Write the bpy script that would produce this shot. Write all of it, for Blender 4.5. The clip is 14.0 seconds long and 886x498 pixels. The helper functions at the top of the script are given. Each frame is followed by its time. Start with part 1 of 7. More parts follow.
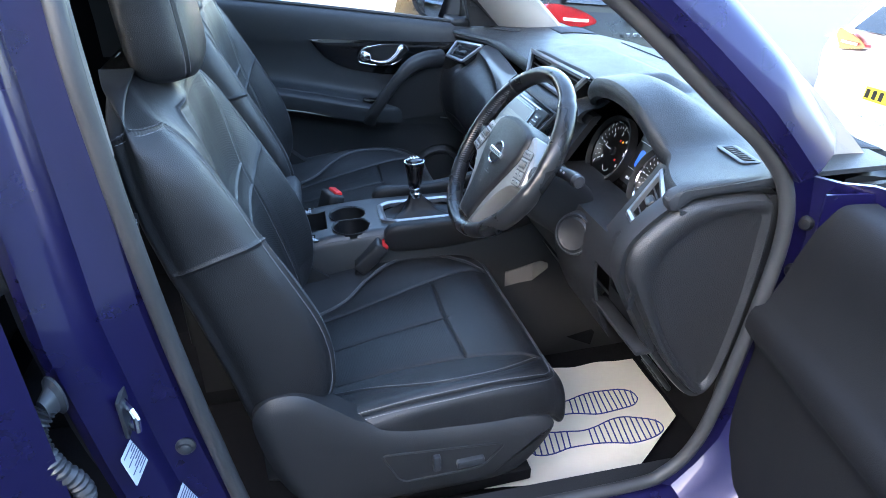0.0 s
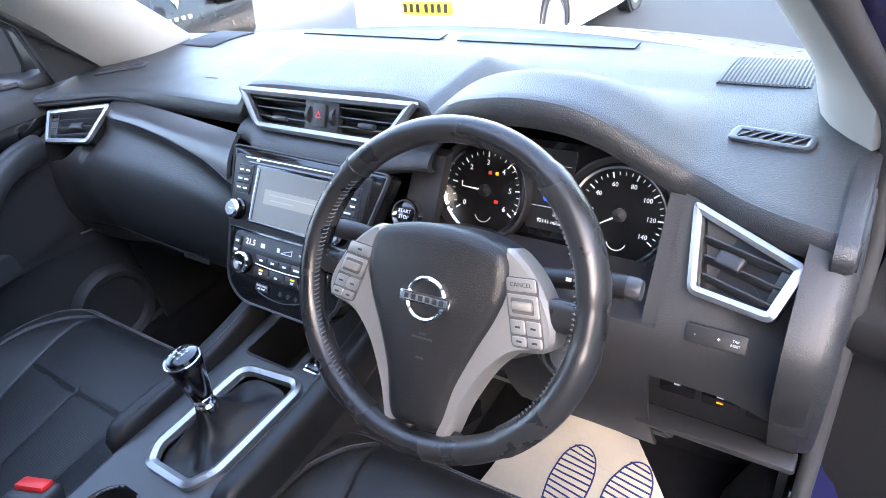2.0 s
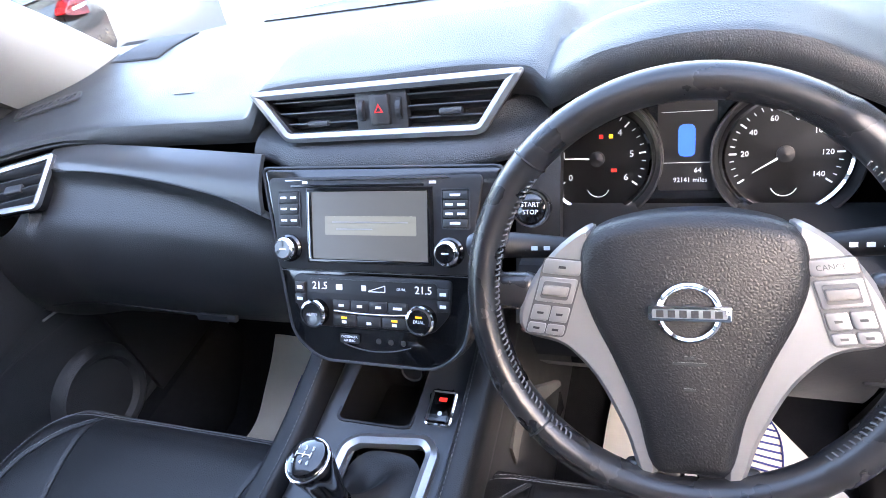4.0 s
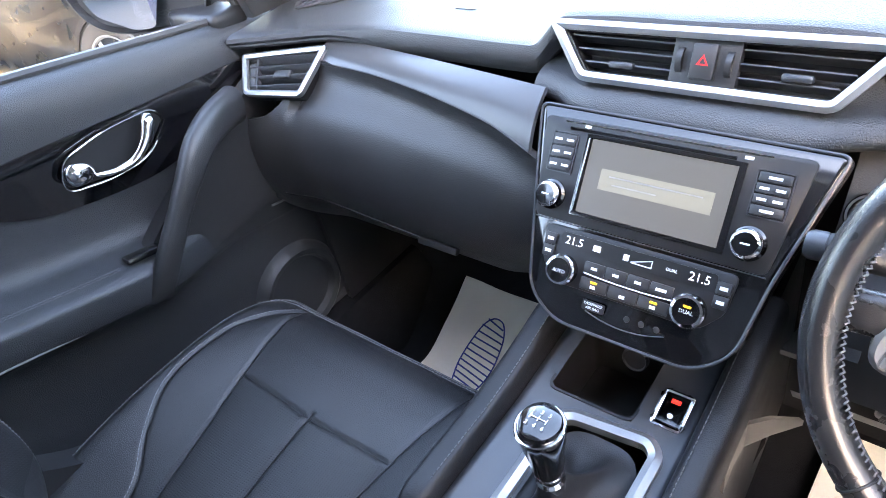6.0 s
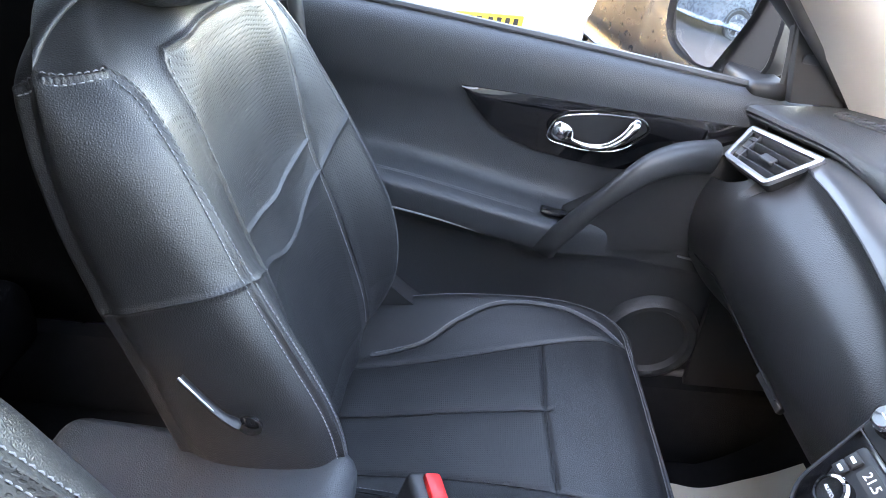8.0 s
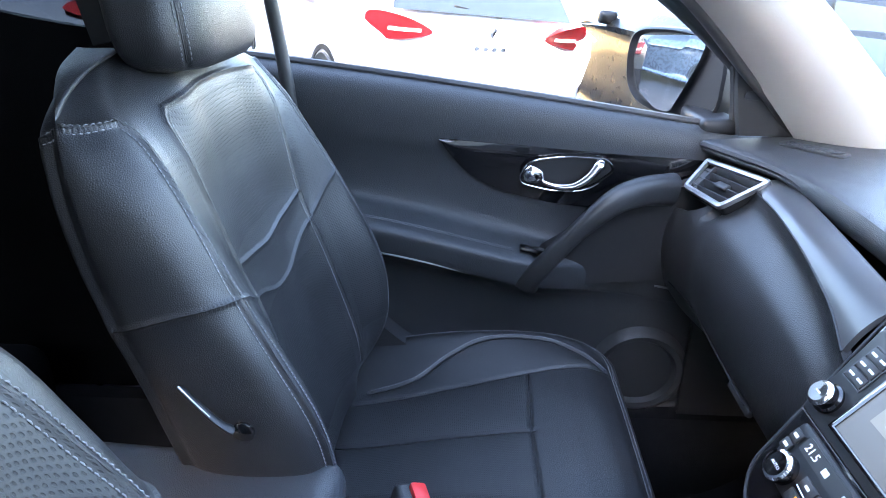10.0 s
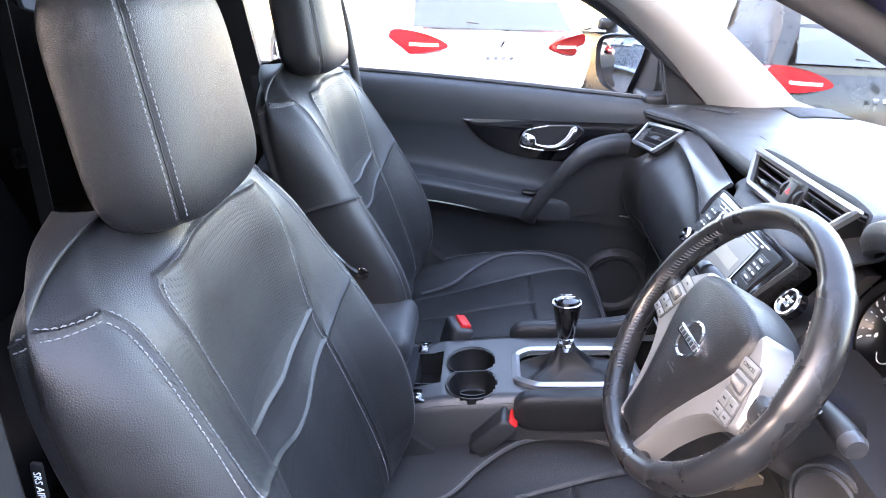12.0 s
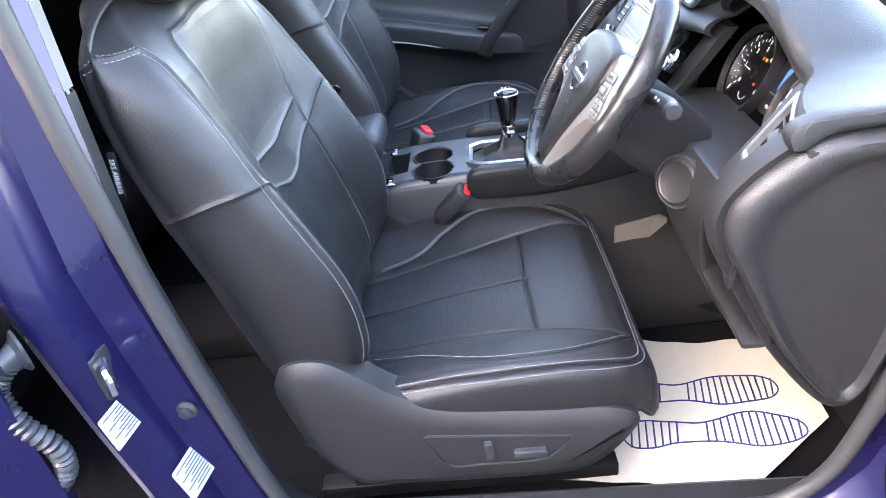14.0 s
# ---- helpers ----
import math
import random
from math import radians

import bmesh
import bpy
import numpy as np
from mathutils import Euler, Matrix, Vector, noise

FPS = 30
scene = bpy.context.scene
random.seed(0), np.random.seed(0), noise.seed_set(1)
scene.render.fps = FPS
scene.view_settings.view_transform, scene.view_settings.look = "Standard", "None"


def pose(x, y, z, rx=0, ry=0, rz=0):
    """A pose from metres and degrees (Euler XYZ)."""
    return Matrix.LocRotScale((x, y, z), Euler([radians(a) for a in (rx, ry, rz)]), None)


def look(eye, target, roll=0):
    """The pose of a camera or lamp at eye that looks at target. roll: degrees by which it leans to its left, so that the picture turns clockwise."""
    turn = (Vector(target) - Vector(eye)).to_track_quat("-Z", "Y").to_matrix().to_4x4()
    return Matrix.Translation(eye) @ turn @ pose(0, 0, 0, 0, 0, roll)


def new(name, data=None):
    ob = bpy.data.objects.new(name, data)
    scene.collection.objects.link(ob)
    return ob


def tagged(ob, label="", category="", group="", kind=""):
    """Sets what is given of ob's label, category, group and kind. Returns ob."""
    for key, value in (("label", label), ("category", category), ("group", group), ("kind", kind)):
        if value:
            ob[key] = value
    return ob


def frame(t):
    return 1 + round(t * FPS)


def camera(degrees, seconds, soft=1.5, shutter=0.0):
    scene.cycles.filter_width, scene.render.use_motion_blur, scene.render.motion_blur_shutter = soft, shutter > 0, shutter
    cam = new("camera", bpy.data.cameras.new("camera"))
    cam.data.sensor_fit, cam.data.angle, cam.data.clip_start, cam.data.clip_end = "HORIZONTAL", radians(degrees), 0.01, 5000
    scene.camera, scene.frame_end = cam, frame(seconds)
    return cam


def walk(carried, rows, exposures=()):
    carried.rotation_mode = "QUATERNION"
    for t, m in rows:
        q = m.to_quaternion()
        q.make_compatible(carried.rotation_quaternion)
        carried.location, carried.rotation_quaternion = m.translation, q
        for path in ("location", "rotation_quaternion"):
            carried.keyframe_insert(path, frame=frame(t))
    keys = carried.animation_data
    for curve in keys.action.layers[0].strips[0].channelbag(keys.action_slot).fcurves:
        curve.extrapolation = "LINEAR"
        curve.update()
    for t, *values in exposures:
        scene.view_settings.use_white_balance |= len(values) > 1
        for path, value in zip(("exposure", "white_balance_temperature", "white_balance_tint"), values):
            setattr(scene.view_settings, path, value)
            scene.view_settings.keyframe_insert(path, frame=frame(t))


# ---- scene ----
cam = camera(69.1, 14.0, soft=0.6, shutter=0.0)
PATH = [
    (0, (0.105, -1.453, 1.357), (0.488, 0.268, 0.413), -0.5),
    (0.5, (0.08, -1.241, 1.354), (0.522, 0.468, 0.413), 0.5),
    (1, (0.066, -1.009, 1.351), (0.791, 0.596, 0.403), -1.4),
    (1.5, (0.101, -0.818, 1.328), (1.153, 0.565, 0.337), -5.0),
    (2, (0.078, -0.685, 1.341), (1.375, 0.346, 0.221), -10.0),
    (2.5, (0.098, -0.58, 1.329), (1.506, 0.232, 0.165), -13.3),
    (3, (0.114, -0.482, 1.317), (1.516, 0.275, 0.108), -16.1),
    (3.2, (0.115, -0.459, 1.322), (1.507, 0.296, 0.101), -17.2),
    (5.5, (0.074, -0.23, 1.319), (1.402, 0.545, 0.039), -16.0),
    (6, (0.087, -0.226, 1.296), (1.181, 0.91, 0.065), -13.4),
    (6.5, (0.091, -0.288, 1.319), (0.761, 1.167, 0.12), -6.7),
    (7, (0.118, -0.317, 1.319), (0.342, 1.298, 0.161), -2.8),
    (7.5, (0.158, -0.318, 1.301), (0.172, 1.326, 0.162), 2.5),
    (8, (0.167, -0.349, 1.302), (0.129, 1.361, 0.266), 4.3),
    (8.2, (0.18, -0.365, 1.302), (0.128, 1.392, 0.347), 4.2),
    (10.5, (0.226, -0.525, 1.284), (0.12, 1.295, 0.459), -0.8),
    (11, (0.179, -0.682, 1.31), (0.062, 1.129, 0.468), -1.6),
    (11.5, (0.2, -0.833, 1.338), (0.059, 0.981, 0.506), -2.5),
    (12, (0.238, -0.995, 1.341), (0.073, 0.835, 0.551), -3.1),
    (12.5, (0.254, -1.111, 1.336), (0.08, 0.721, 0.554), -3.4),
    (13, (0.285, -1.186, 1.3), (0.114, 0.631, 0.483), -4.0),
    (13.5, (0.315, -1.249, 1.276), (0.144, 0.511, 0.342), -5.8),
    (14, (0.312, -1.299, 1.262), (0.143, 0.388, 0.2), -8.0),
]
EXPOSURES = [(0.0, 4.05, 6000, 10), (0.5, 3.8, 6100, 8), (1.0, 3.75, 6400, 10), (1.5, 3.85, 6500, 10), (2.0, 4.6, 6800, 18), (2.5, 4.65, 6850, 20), (3.0, 4.75, 6800, 20), (5.5, 5.15, 7200, 20), (6.0, 5.35, 7300, 19), (6.5, 5.55, 7450, 17), (7.0, 5.48, 7600, 18), (7.5, 5.4, 7600, 18), (8.0, 5.4, 7700, 19), (10.5, 4.85, 6350, 17), (11.0, 4.95, 7000, 20), (11.5, 5.0, 7200, 25), (12.0, 5.05, 7300, 24), (12.5, 4.4, 7000, 17), (13.0, 4.35, 7000, 15), (13.5, 4.7, 7150, 16), (14.0, 5.22, 7250, 20)]
walk(cam, [(t, look(eye, target, roll)) for t, eye, target, roll in PATH], EXPOSURES)

# ---- world and sun ----
SUN_DIR = Vector((-0.62, -0.70, 0.36)).normalized()
world = bpy.data.worlds.new("sky")
scene.world = world
world.use_nodes = True
wn = world.node_tree
sky = wn.nodes.new("ShaderNodeTexSky")
sky.sky_type = "NISHITA"
sky.sun_disc = False
sky.sun_elevation = math.asin(SUN_DIR.z)
sky.sun_rotation = math.atan2(SUN_DIR.x, SUN_DIR.y)
sky.air_density, sky.dust_density, sky.ozone_density = 1.0, 2.5, 1.0
bg = wn.nodes["Background"]
bg.inputs["Strength"].default_value = 0.15
wn.links.new(sky.outputs[0], bg.inputs["Color"])
sun = new("sun", bpy.data.lights.new("sun", "SUN"))
sun.data.energy, sun.data.angle, sun.data.color = 3.5, radians(1.5), (1.0, 0.93, 0.82)
sun.matrix_world = look(SUN_DIR * 30, (0, 0, 0))


# ---- materials ----
def mat(name, color, rough=0.5, metal=0.0, bump=0.0, scale=400.0, vary=0.25, vscale=14.0, detail=4.0, coat=0.0, spec=0.5, kind="noise", sheen=0.0, rvary=0.12):
    """A surface with grain (bump at scale, per metre), a coarse tone variation and uneven gloss."""
    m = bpy.data.materials.new(name)
    m.use_nodes = True
    nt = m.node_tree
    b = nt.nodes["Principled BSDF"]
    b.inputs["Metallic"].default_value = metal
    b.inputs["Coat Weight"].default_value = coat
    b.inputs["Coat Roughness"].default_value = 0.05
    b.inputs["Specular IOR Level"].default_value = spec
    b.inputs["Sheen Weight"].default_value = sheen
    tc = nt.nodes.new("ShaderNodeTexCoord")
    big = nt.nodes.new("ShaderNodeTexNoise")
    big.inputs["Scale"].default_value = vscale
    big.inputs["Detail"].default_value = 6.0
    nt.links.new(tc.outputs["Object"], big.inputs["Vector"])
    ramp = nt.nodes.new("ShaderNodeMixRGB")
    ramp.inputs[1].default_value = tuple(c * (1 - vary) for c in color) + (1,)
    ramp.inputs[2].default_value = tuple(min(1, c * (1 + vary)) for c in color) + (1,)
    nt.links.new(big.outputs["Fac"], ramp.inputs[0])
    nt.links.new(ramp.outputs[0], b.inputs["Base Color"])
    rr = nt.nodes.new("ShaderNodeMapRange")
    rr.inputs[3].default_value = max(0.02, rough - rvary)
    rr.inputs[4].default_value = min(1.0, rough + rvary)
    nt.links.new(big.outputs["Fac"], rr.inputs[0])
    nt.links.new(rr.outputs[0], b.inputs["Roughness"])
    if bump > 0:
        if kind == "noise":
            g = nt.nodes.new("ShaderNodeTexNoise")
            g.inputs["Scale"].default_value = scale
            g.inputs["Detail"].default_value = detail
            out = g.outputs["Fac"]
        else:
            g = nt.nodes.new("ShaderNodeTexVoronoi")
            g.inputs["Scale"].default_value = scale
            if kind == "cells":
                g.feature = "DISTANCE_TO_EDGE"
            out = g.outputs["Distance"]
        nt.links.new(tc.outputs["Object"], g.inputs["Vector"])
        bp = nt.nodes.new("ShaderNodeBump")
        bp.inputs["Strength"].default_value = bump
        bp.inputs["Distance"].default_value = 0.4 / scale
        nt.links.new(out, bp.inputs["Height"])
        nt.links.new(bp.outputs[0], b.inputs["Normal"])
    return m


def glow(name, color, strength):
    m = bpy.data.materials.new(name)
    m.use_nodes = True
    b = m.node_tree.nodes["Principled BSDF"]
    b.inputs["Base Color"].default_value = (*color, 1)
    b.inputs["Emission Color"].default_value = (*color, 1)
    b.inputs["Emission Strength"].default_value = strength
    b.inputs["Roughness"].default_value = 0.3
    return m


def glass(name, color=(1, 1, 1), rough=0.0, mix=0.97):
    """Thin clear pane: mostly see-through with a glossy share."""
    m = bpy.data.materials.new(name)
    m.use_nodes = True
    nt = m.node_tree
    nt.nodes.remove(nt.nodes["Principled BSDF"])
    t = nt.nodes.new("ShaderNodeBsdfTransparent")
    t.inputs[0].default_value = (*color, 1)
    g = nt.nodes.new("ShaderNodeBsdfGlossy")
    g.inputs["Roughness"].default_value = rough
    mx = nt.nodes.new("ShaderNodeMixShader")
    mx.inputs[0].default_value = 1 - mix
    nt.links.new(t.outputs[0], mx.inputs[1])
    nt.links.new(g.outputs[0], mx.inputs[2])
    nt.links.new(mx.outputs[0], nt.nodes["Material Output"].inputs["Surface"])
    return m


def perforated(name, color, rough):
    """Leather with rows of pinholes 3.5 mm apart."""
    m = mat(name, color, rough, bump=0.25, scale=620, vary=0.2, kind="cells")
    nt = m.node_tree
    b = nt.nodes["Principled BSDF"]
    tc = nt.nodes.new("ShaderNodeTexCoord")
    sc = nt.nodes.new("ShaderNodeVectorMath")
    sc.operation = "SCALE"
    sc.inputs["Scale"].default_value = 1 / 0.0037
    nt.links.new(tc.outputs["Object"], sc.inputs[0])
    fr = nt.nodes.new("ShaderNodeVectorMath")
    fr.operation = "FRACTION"
    nt.links.new(sc.outputs[0], fr.inputs[0])
    sep = nt.nodes.new("ShaderNodeSeparateXYZ")
    nt.links.new(fr.outputs[0], sep.inputs[0])
    com = nt.nodes.new("ShaderNodeCombineXYZ")
    nt.links.new(sep.outputs["Y"], com.inputs["X"])
    zx = nt.nodes.new("ShaderNodeMath")
    zx.operation = "ADD"
    s2 = nt.nodes.new("ShaderNodeSeparateXYZ")
    nt.links.new(sc.outputs[0], s2.inputs[0])
    nt.links.new(s2.outputs["X"], zx.inputs[0])
    nt.links.new(s2.outputs["Z"], zx.inputs[1])
    f2 = nt.nodes.new("ShaderNodeMath")
    f2.operation = "FRACT"
    nt.links.new(zx.outputs[0], f2.inputs[0])
    nt.links.new(f2.outputs[0], com.inputs["Y"])
    d = nt.nodes.new("ShaderNodeVectorMath")
    d.operation = "DISTANCE"
    d.inputs[1].default_value = (0.5, 0.5, 0)
    nt.links.new(com.outputs[0], d.inputs[0])
    mr = nt.nodes.new("ShaderNodeMapRange")
    mr.inputs[1].default_value, mr.inputs[2].default_value = 0.18, 0.30
    mr.inputs[3].default_value, mr.inputs[4].default_value = 0.15, 1.0
    nt.links.new(d.outputs["Value"], mr.inputs[0])
    old = b.inputs["Base Color"].links[0].from_socket
    mul = nt.nodes.new("ShaderNodeMixRGB")
    mul.blend_type = "MULTIPLY"
    mul.inputs[0].default_value = 1.0
    nt.links.new(old, mul.inputs[1])
    nt.links.new(mr.outputs[0], mul.inputs[2])
    nt.links.new(mul.outputs[0], b.inputs["Base Color"])
    pit = nt.nodes.new("ShaderNodeBump")
    pit.inputs["Strength"].default_value, pit.inputs["Distance"].default_value = 0.55, 0.0008
    nt.links.new(mr.outputs[0], pit.inputs["Height"])
    nt.links.new(b.inputs["Normal"].links[0].from_socket, pit.inputs["Normal"])
    nt.links.new(pit.outputs[0], b.inputs["Normal"])
    return m


LEATHER = mat("leather", (0.016, 0.016, 0.017), 0.40, bump=0.66, scale=450, vary=0.35, kind="cells", detail=3, rvary=0.09, spec=0.52)
PERF = perforated("perforated_leather", (0.015, 0.015, 0.016), 0.50)
WHEEL_LEATHER = mat("wheel_leather", (0.016, 0.016, 0.017), 0.28, bump=0.2, scale=700, vary=0.3, kind="cells")
THREAD = mat("thread", (0.20, 0.20, 0.21), 0.8, vary=0.2)
DARK_THREAD = mat("dark_thread", (0.10, 0.10, 0.105), 0.8, vary=0.2)
SOFT = mat("soft_plastic", (0.028, 0.030, 0.033), 0.48, bump=0.80, scale=400, vary=0.2, kind="cells")
GRAIN = mat("grained_plastic", (0.024, 0.024, 0.025), 0.40, bump=0.50, scale=340, vary=0.2, kind="cells")
HUB = mat("hub_plastic", (0.011, 0.011, 0.012), 0.42, bump=0.45, scale=380, vary=0.2, kind="cells", spec=0.4)
HARD = mat("hard_plastic", (0.021, 0.021, 0.022), 0.44, bump=0.45, scale=600, vary=0.2)
GREY = mat("grey_plastic", (0.032, 0.034, 0.038), 0.36, bump=0.25, scale=650, vary=0.15)
BLACK = mat("deep_black_plastic", (0.008, 0.008, 0.009), 0.5, vary=0.2)
GLOSS = mat("gloss_black", (0.006, 0.006, 0.007), 0.10, vary=0.2, coat=0.6, rvary=0.04)
SILVER = mat("satin_silver", (0.38, 0.39, 0.40), 0.30, metal=0.85, bump=0.05, scale=900, vary=0.06, rvary=0.06)
SPOKE = mat("silver_paint", (0.26, 0.255, 0.25), 0.36, metal=0.55, bump=0.05, scale=900, vary=0.06, rvary=0.06)
CHROME = mat("chrome", (0.85, 0.86, 0.88), 0.07, metal=1.0, vary=0.03, rvary=0.03)
PAINT = mat("blue_paint", (0.010, 0.008, 0.058), 0.30, metal=0.35, bump=0.06, scale=1500, vary=0.10, coat=0.45)
RUBBER = mat("rubber_seal", (0.042, 0.042, 0.043), 0.5, bump=0.2, scale=300)
TRIM = mat("pale_trim", (0.40, 0.39, 0.365), 0.8, bump=0.3, scale=700, vary=0.06)
# darker copy of the pale trim: the middle pillar's shade as colour
SHADED_TRIM = mat("shaded_pillar_trim", (0.17, 0.165, 0.155), 0.85, bump=0.3, scale=700, vary=0.08)
CARPET = mat("carpet", (0.010, 0.010, 0.011), 0.95, bump=1.0, scale=500, vary=0.4, vscale=40, spec=0.1)
# near-black rear trim; the rear cabin's deep shade is put into its colour
REAR_SHADED = mat("rear_shaded", (0.006, 0.006, 0.0065), 0.95, bump=0.6, scale=500, vary=0.3, spec=0.08)
# darker copy of the leather, for the weaker light on pads and gaiter
DIM_LEATHER = mat("dim_leather", (0.009, 0.009, 0.010), 0.46, bump=0.4, scale=420, vary=0.3, kind="cells", spec=0.35)
VINYL = mat("armrest_vinyl", (0.034, 0.036, 0.040), 0.44, bump=0.6, scale=420, vary=0.2, kind="cells", spec=0.4)
HEADLINER = mat("headliner_cloth", (0.62, 0.61, 0.58), 0.9, bump=0.3, scale=700, vary=0.05)
PAPER = mat("paper", (0.80, 0.72, 0.60), 0.8, bump=0.25, scale=60, vary=0.05)
INK = mat("blue_ink", (0.03, 0.035, 0.20), 0.7, vary=0.25)
WHITE = mat("white_print", (0.75, 0.76, 0.78), 0.6, vary=0.05)
BAR_INK = mat("label_print", (0.10, 0.12, 0.20), 0.6, vary=0.15)
LABEL = mat("label_film", (0.62, 0.66, 0.72), 0.45, vary=0.05)
RED = mat("red_plastic", (0.62, 0.02, 0.02), 0.4, vary=0.15)
RED_LAMP = mat("red_lens", (0.24, 0.008, 0.010), 0.12, vary=0.2, coat=1.0)
CLEAR_LAMP = mat("clear_lens", (0.75, 0.70, 0.68), 0.12, vary=0.2, coat=1.0)
PRIVACY = glass("privacy_glass", (0.018, 0.02, 0.02), 0.0, 0.95)
GLASS = glass("window_glass", (0.97, 0.985, 0.98))
MIRROR = mat("mirror_glass", (0.85, 0.87, 0.88), 0.02, metal=1.0, vary=0.01, rvary=0.01)
SCREEN = mat("display_glass", (0.18, 0.19, 0.20), 0.16, vary=0.05, rvary=0.03)
SCREEN_LIT = glow("display_lit", (0.030, 0.032, 0.032), 0.14)
SCREEN_BOX = glow("display_box", (0.075, 0.078, 0.068), 0.12)
DIAL = mat("dial_face", (0.010, 0.010, 0.011), 0.35, vary=0.2)
GLOW_WHITE = glow("dial_white", (0.80, 0.83, 0.88), 0.028)
GLOW_RED = glow("warning_red", (0.95, 0.03, 0.02), 0.03)
GLOW_AMBER = glow("amber_light", (1.0, 0.42, 0.02), 0.055)
GLOW_BLUE = glow("display_blue", (0.03, 0.13, 0.75), 0.045)
WHITE_CAR = mat("white_car_paint", (0.80, 0.80, 0.80), 0.22, vary=0.03, coat=1.0)
GREY_CAR = mat("grey_car_paint", (0.006, 0.0065, 0.007), 0.30, vary=0.1, coat=0.3, spec=0.3)
SILVER_CAR = mat("silver_car_paint", (0.16, 0.19, 0.23), 0.28, metal=0.5, vary=0.06, coat=1.0)
BLACK_CAR = mat("black_car_paint", (0.010, 0.010, 0.012), 0.2, vary=0.1, coat=1.0)
CAR_GLASS = mat("car_window", (0.02, 0.025, 0.03), 0.08, vary=0.2, coat=1.0, rvary=0.03)
PLATE = mat("plate_yellow", (0.75, 0.50, 0.03), 0.5, vary=0.1)
ASPHALT = mat("asphalt", (0.035, 0.035, 0.037), 0.85, bump=1.0, scale=90, vary=0.45, vscale=3, detail=8)
PALE_GREY = mat("pale_grey_plastic", (0.17, 0.155, 0.14), 0.5, bump=0.3, scale=500, vary=0.1)
WOOD = mat("fence_wood", (0.50, 0.36, 0.16), 0.75, bump=0.5, scale=40, vary=0.35, vscale=6)


# ---- mesh helpers ----
class G:
    """Vertices and faces, gathered before they become one mesh."""

    def __init__(self, v=(), f=()):
        self.v, self.f = [tuple(p) for p in v], [tuple(q) for q in f]

    def add(self, other, m=None):
        n = len(self.v)
        self.v += [tuple(m @ Vector(p)) for p in other.v] if m is not None else other.v
        self.f += [tuple(i + n for i in q) for q in other.f]
        return self


def from_bm(bm):
    bm.verts.index_update()
    g = G([v.co[:] for v in bm.verts], [[v.index for v in f.verts] for f in bm.faces])
    bm.free()
    return g


def part(name, g, material, parent=None, label="", m=None, sharp=38, smooth=True):
    """Links one mesh, under a thing or a part if a parent is given."""
    if isinstance(g, bmesh.types.BMesh):
        g = from_bm(g)
    me = bpy.data.meshes.new(name)
    me.from_pydata(g.v, [], g.f)
    me.validate()
    bm = bmesh.new()
    bm.from_mesh(me)
    bmesh.ops.recalc_face_normals(bm, faces=bm.faces)
    bm.to_mesh(me)
    bm.free()
    me.materials.append(material)
    if smooth:
        me.polygons.foreach_set("use_smooth", [True] * len(me.polygons))
        me.set_sharp_from_angle(angle=radians(sharp))
    ob = new(name, me)
    if m is not None:
        ob.matrix_world = m
    if parent is not None:
        ob.parent = parent
        inv = Matrix.Identity(4)
        p = parent
        chain = []
        while p is not None:
            chain.append(p.matrix_basis.copy())
            p = p.parent
        for c in chain:
            inv = c @ inv
        ob.matrix_parent_inverse = inv.inverted()
    if label:
        ob["label"] = label
    return ob


def thing(name, label, category, at=(0, 0, 0), group="", kind=""):
    ob = new(name)
    ob.empty_display_size = 0.05
    ob.location = at
    return tagged(ob, label, category, group, kind)


def box(sx, sy, sz, bevel=0.0, seg=2, m=None):
    bm = bmesh.new()
    bmesh.ops.create_cube(bm, size=1.0, matrix=Matrix.Diagonal((sx, sy, sz, 1)))
    if bevel > 0:
        bmesh.ops.bevel(bm, geom=bm.edges[:], offset=bevel, segments=seg, affect="EDGES", profile=0.5)
    if m is not None:
        bmesh.ops.transform(bm, matrix=m, verts=bm.verts[:])
    return from_bm(bm)


def at(x, y, z, rx=0, ry=0, rz=0):
    return pose(x, y, z, rx, ry, rz)


def basis(o, x, y, z):
    m = Matrix.Identity(4)
    for i, a in enumerate((x, y, z, o)):
        for j in range(3):
            m[j][i] = a[j]
    return m


def spline(pts, n, closed=False):
    """Catmull-Rom through the points, n samples."""
    p = np.array(pts, float)
    k = len(p)
    out = []
    for i in range(n):
        s = i * (k if closed else k - 1) / (n if closed else n - 1)
        j = min(int(s), k - 1 if closed else k - 2)
        u = s - j
        ix = [(j + d) % k if closed else min(max(j + d, 0), k - 1) for d in (-1, 0, 1, 2)]
        a, b, c, d = p[ix[0]], p[ix[1]], p[ix[2]], p[ix[3]]
        out.append(0.5 * (2 * b + (c - a) * u + (2 * a - 5 * b + 4 * c - d) * u * u + (3 * b - a - 3 * c + d) * u ** 3))
    return np.array(out)


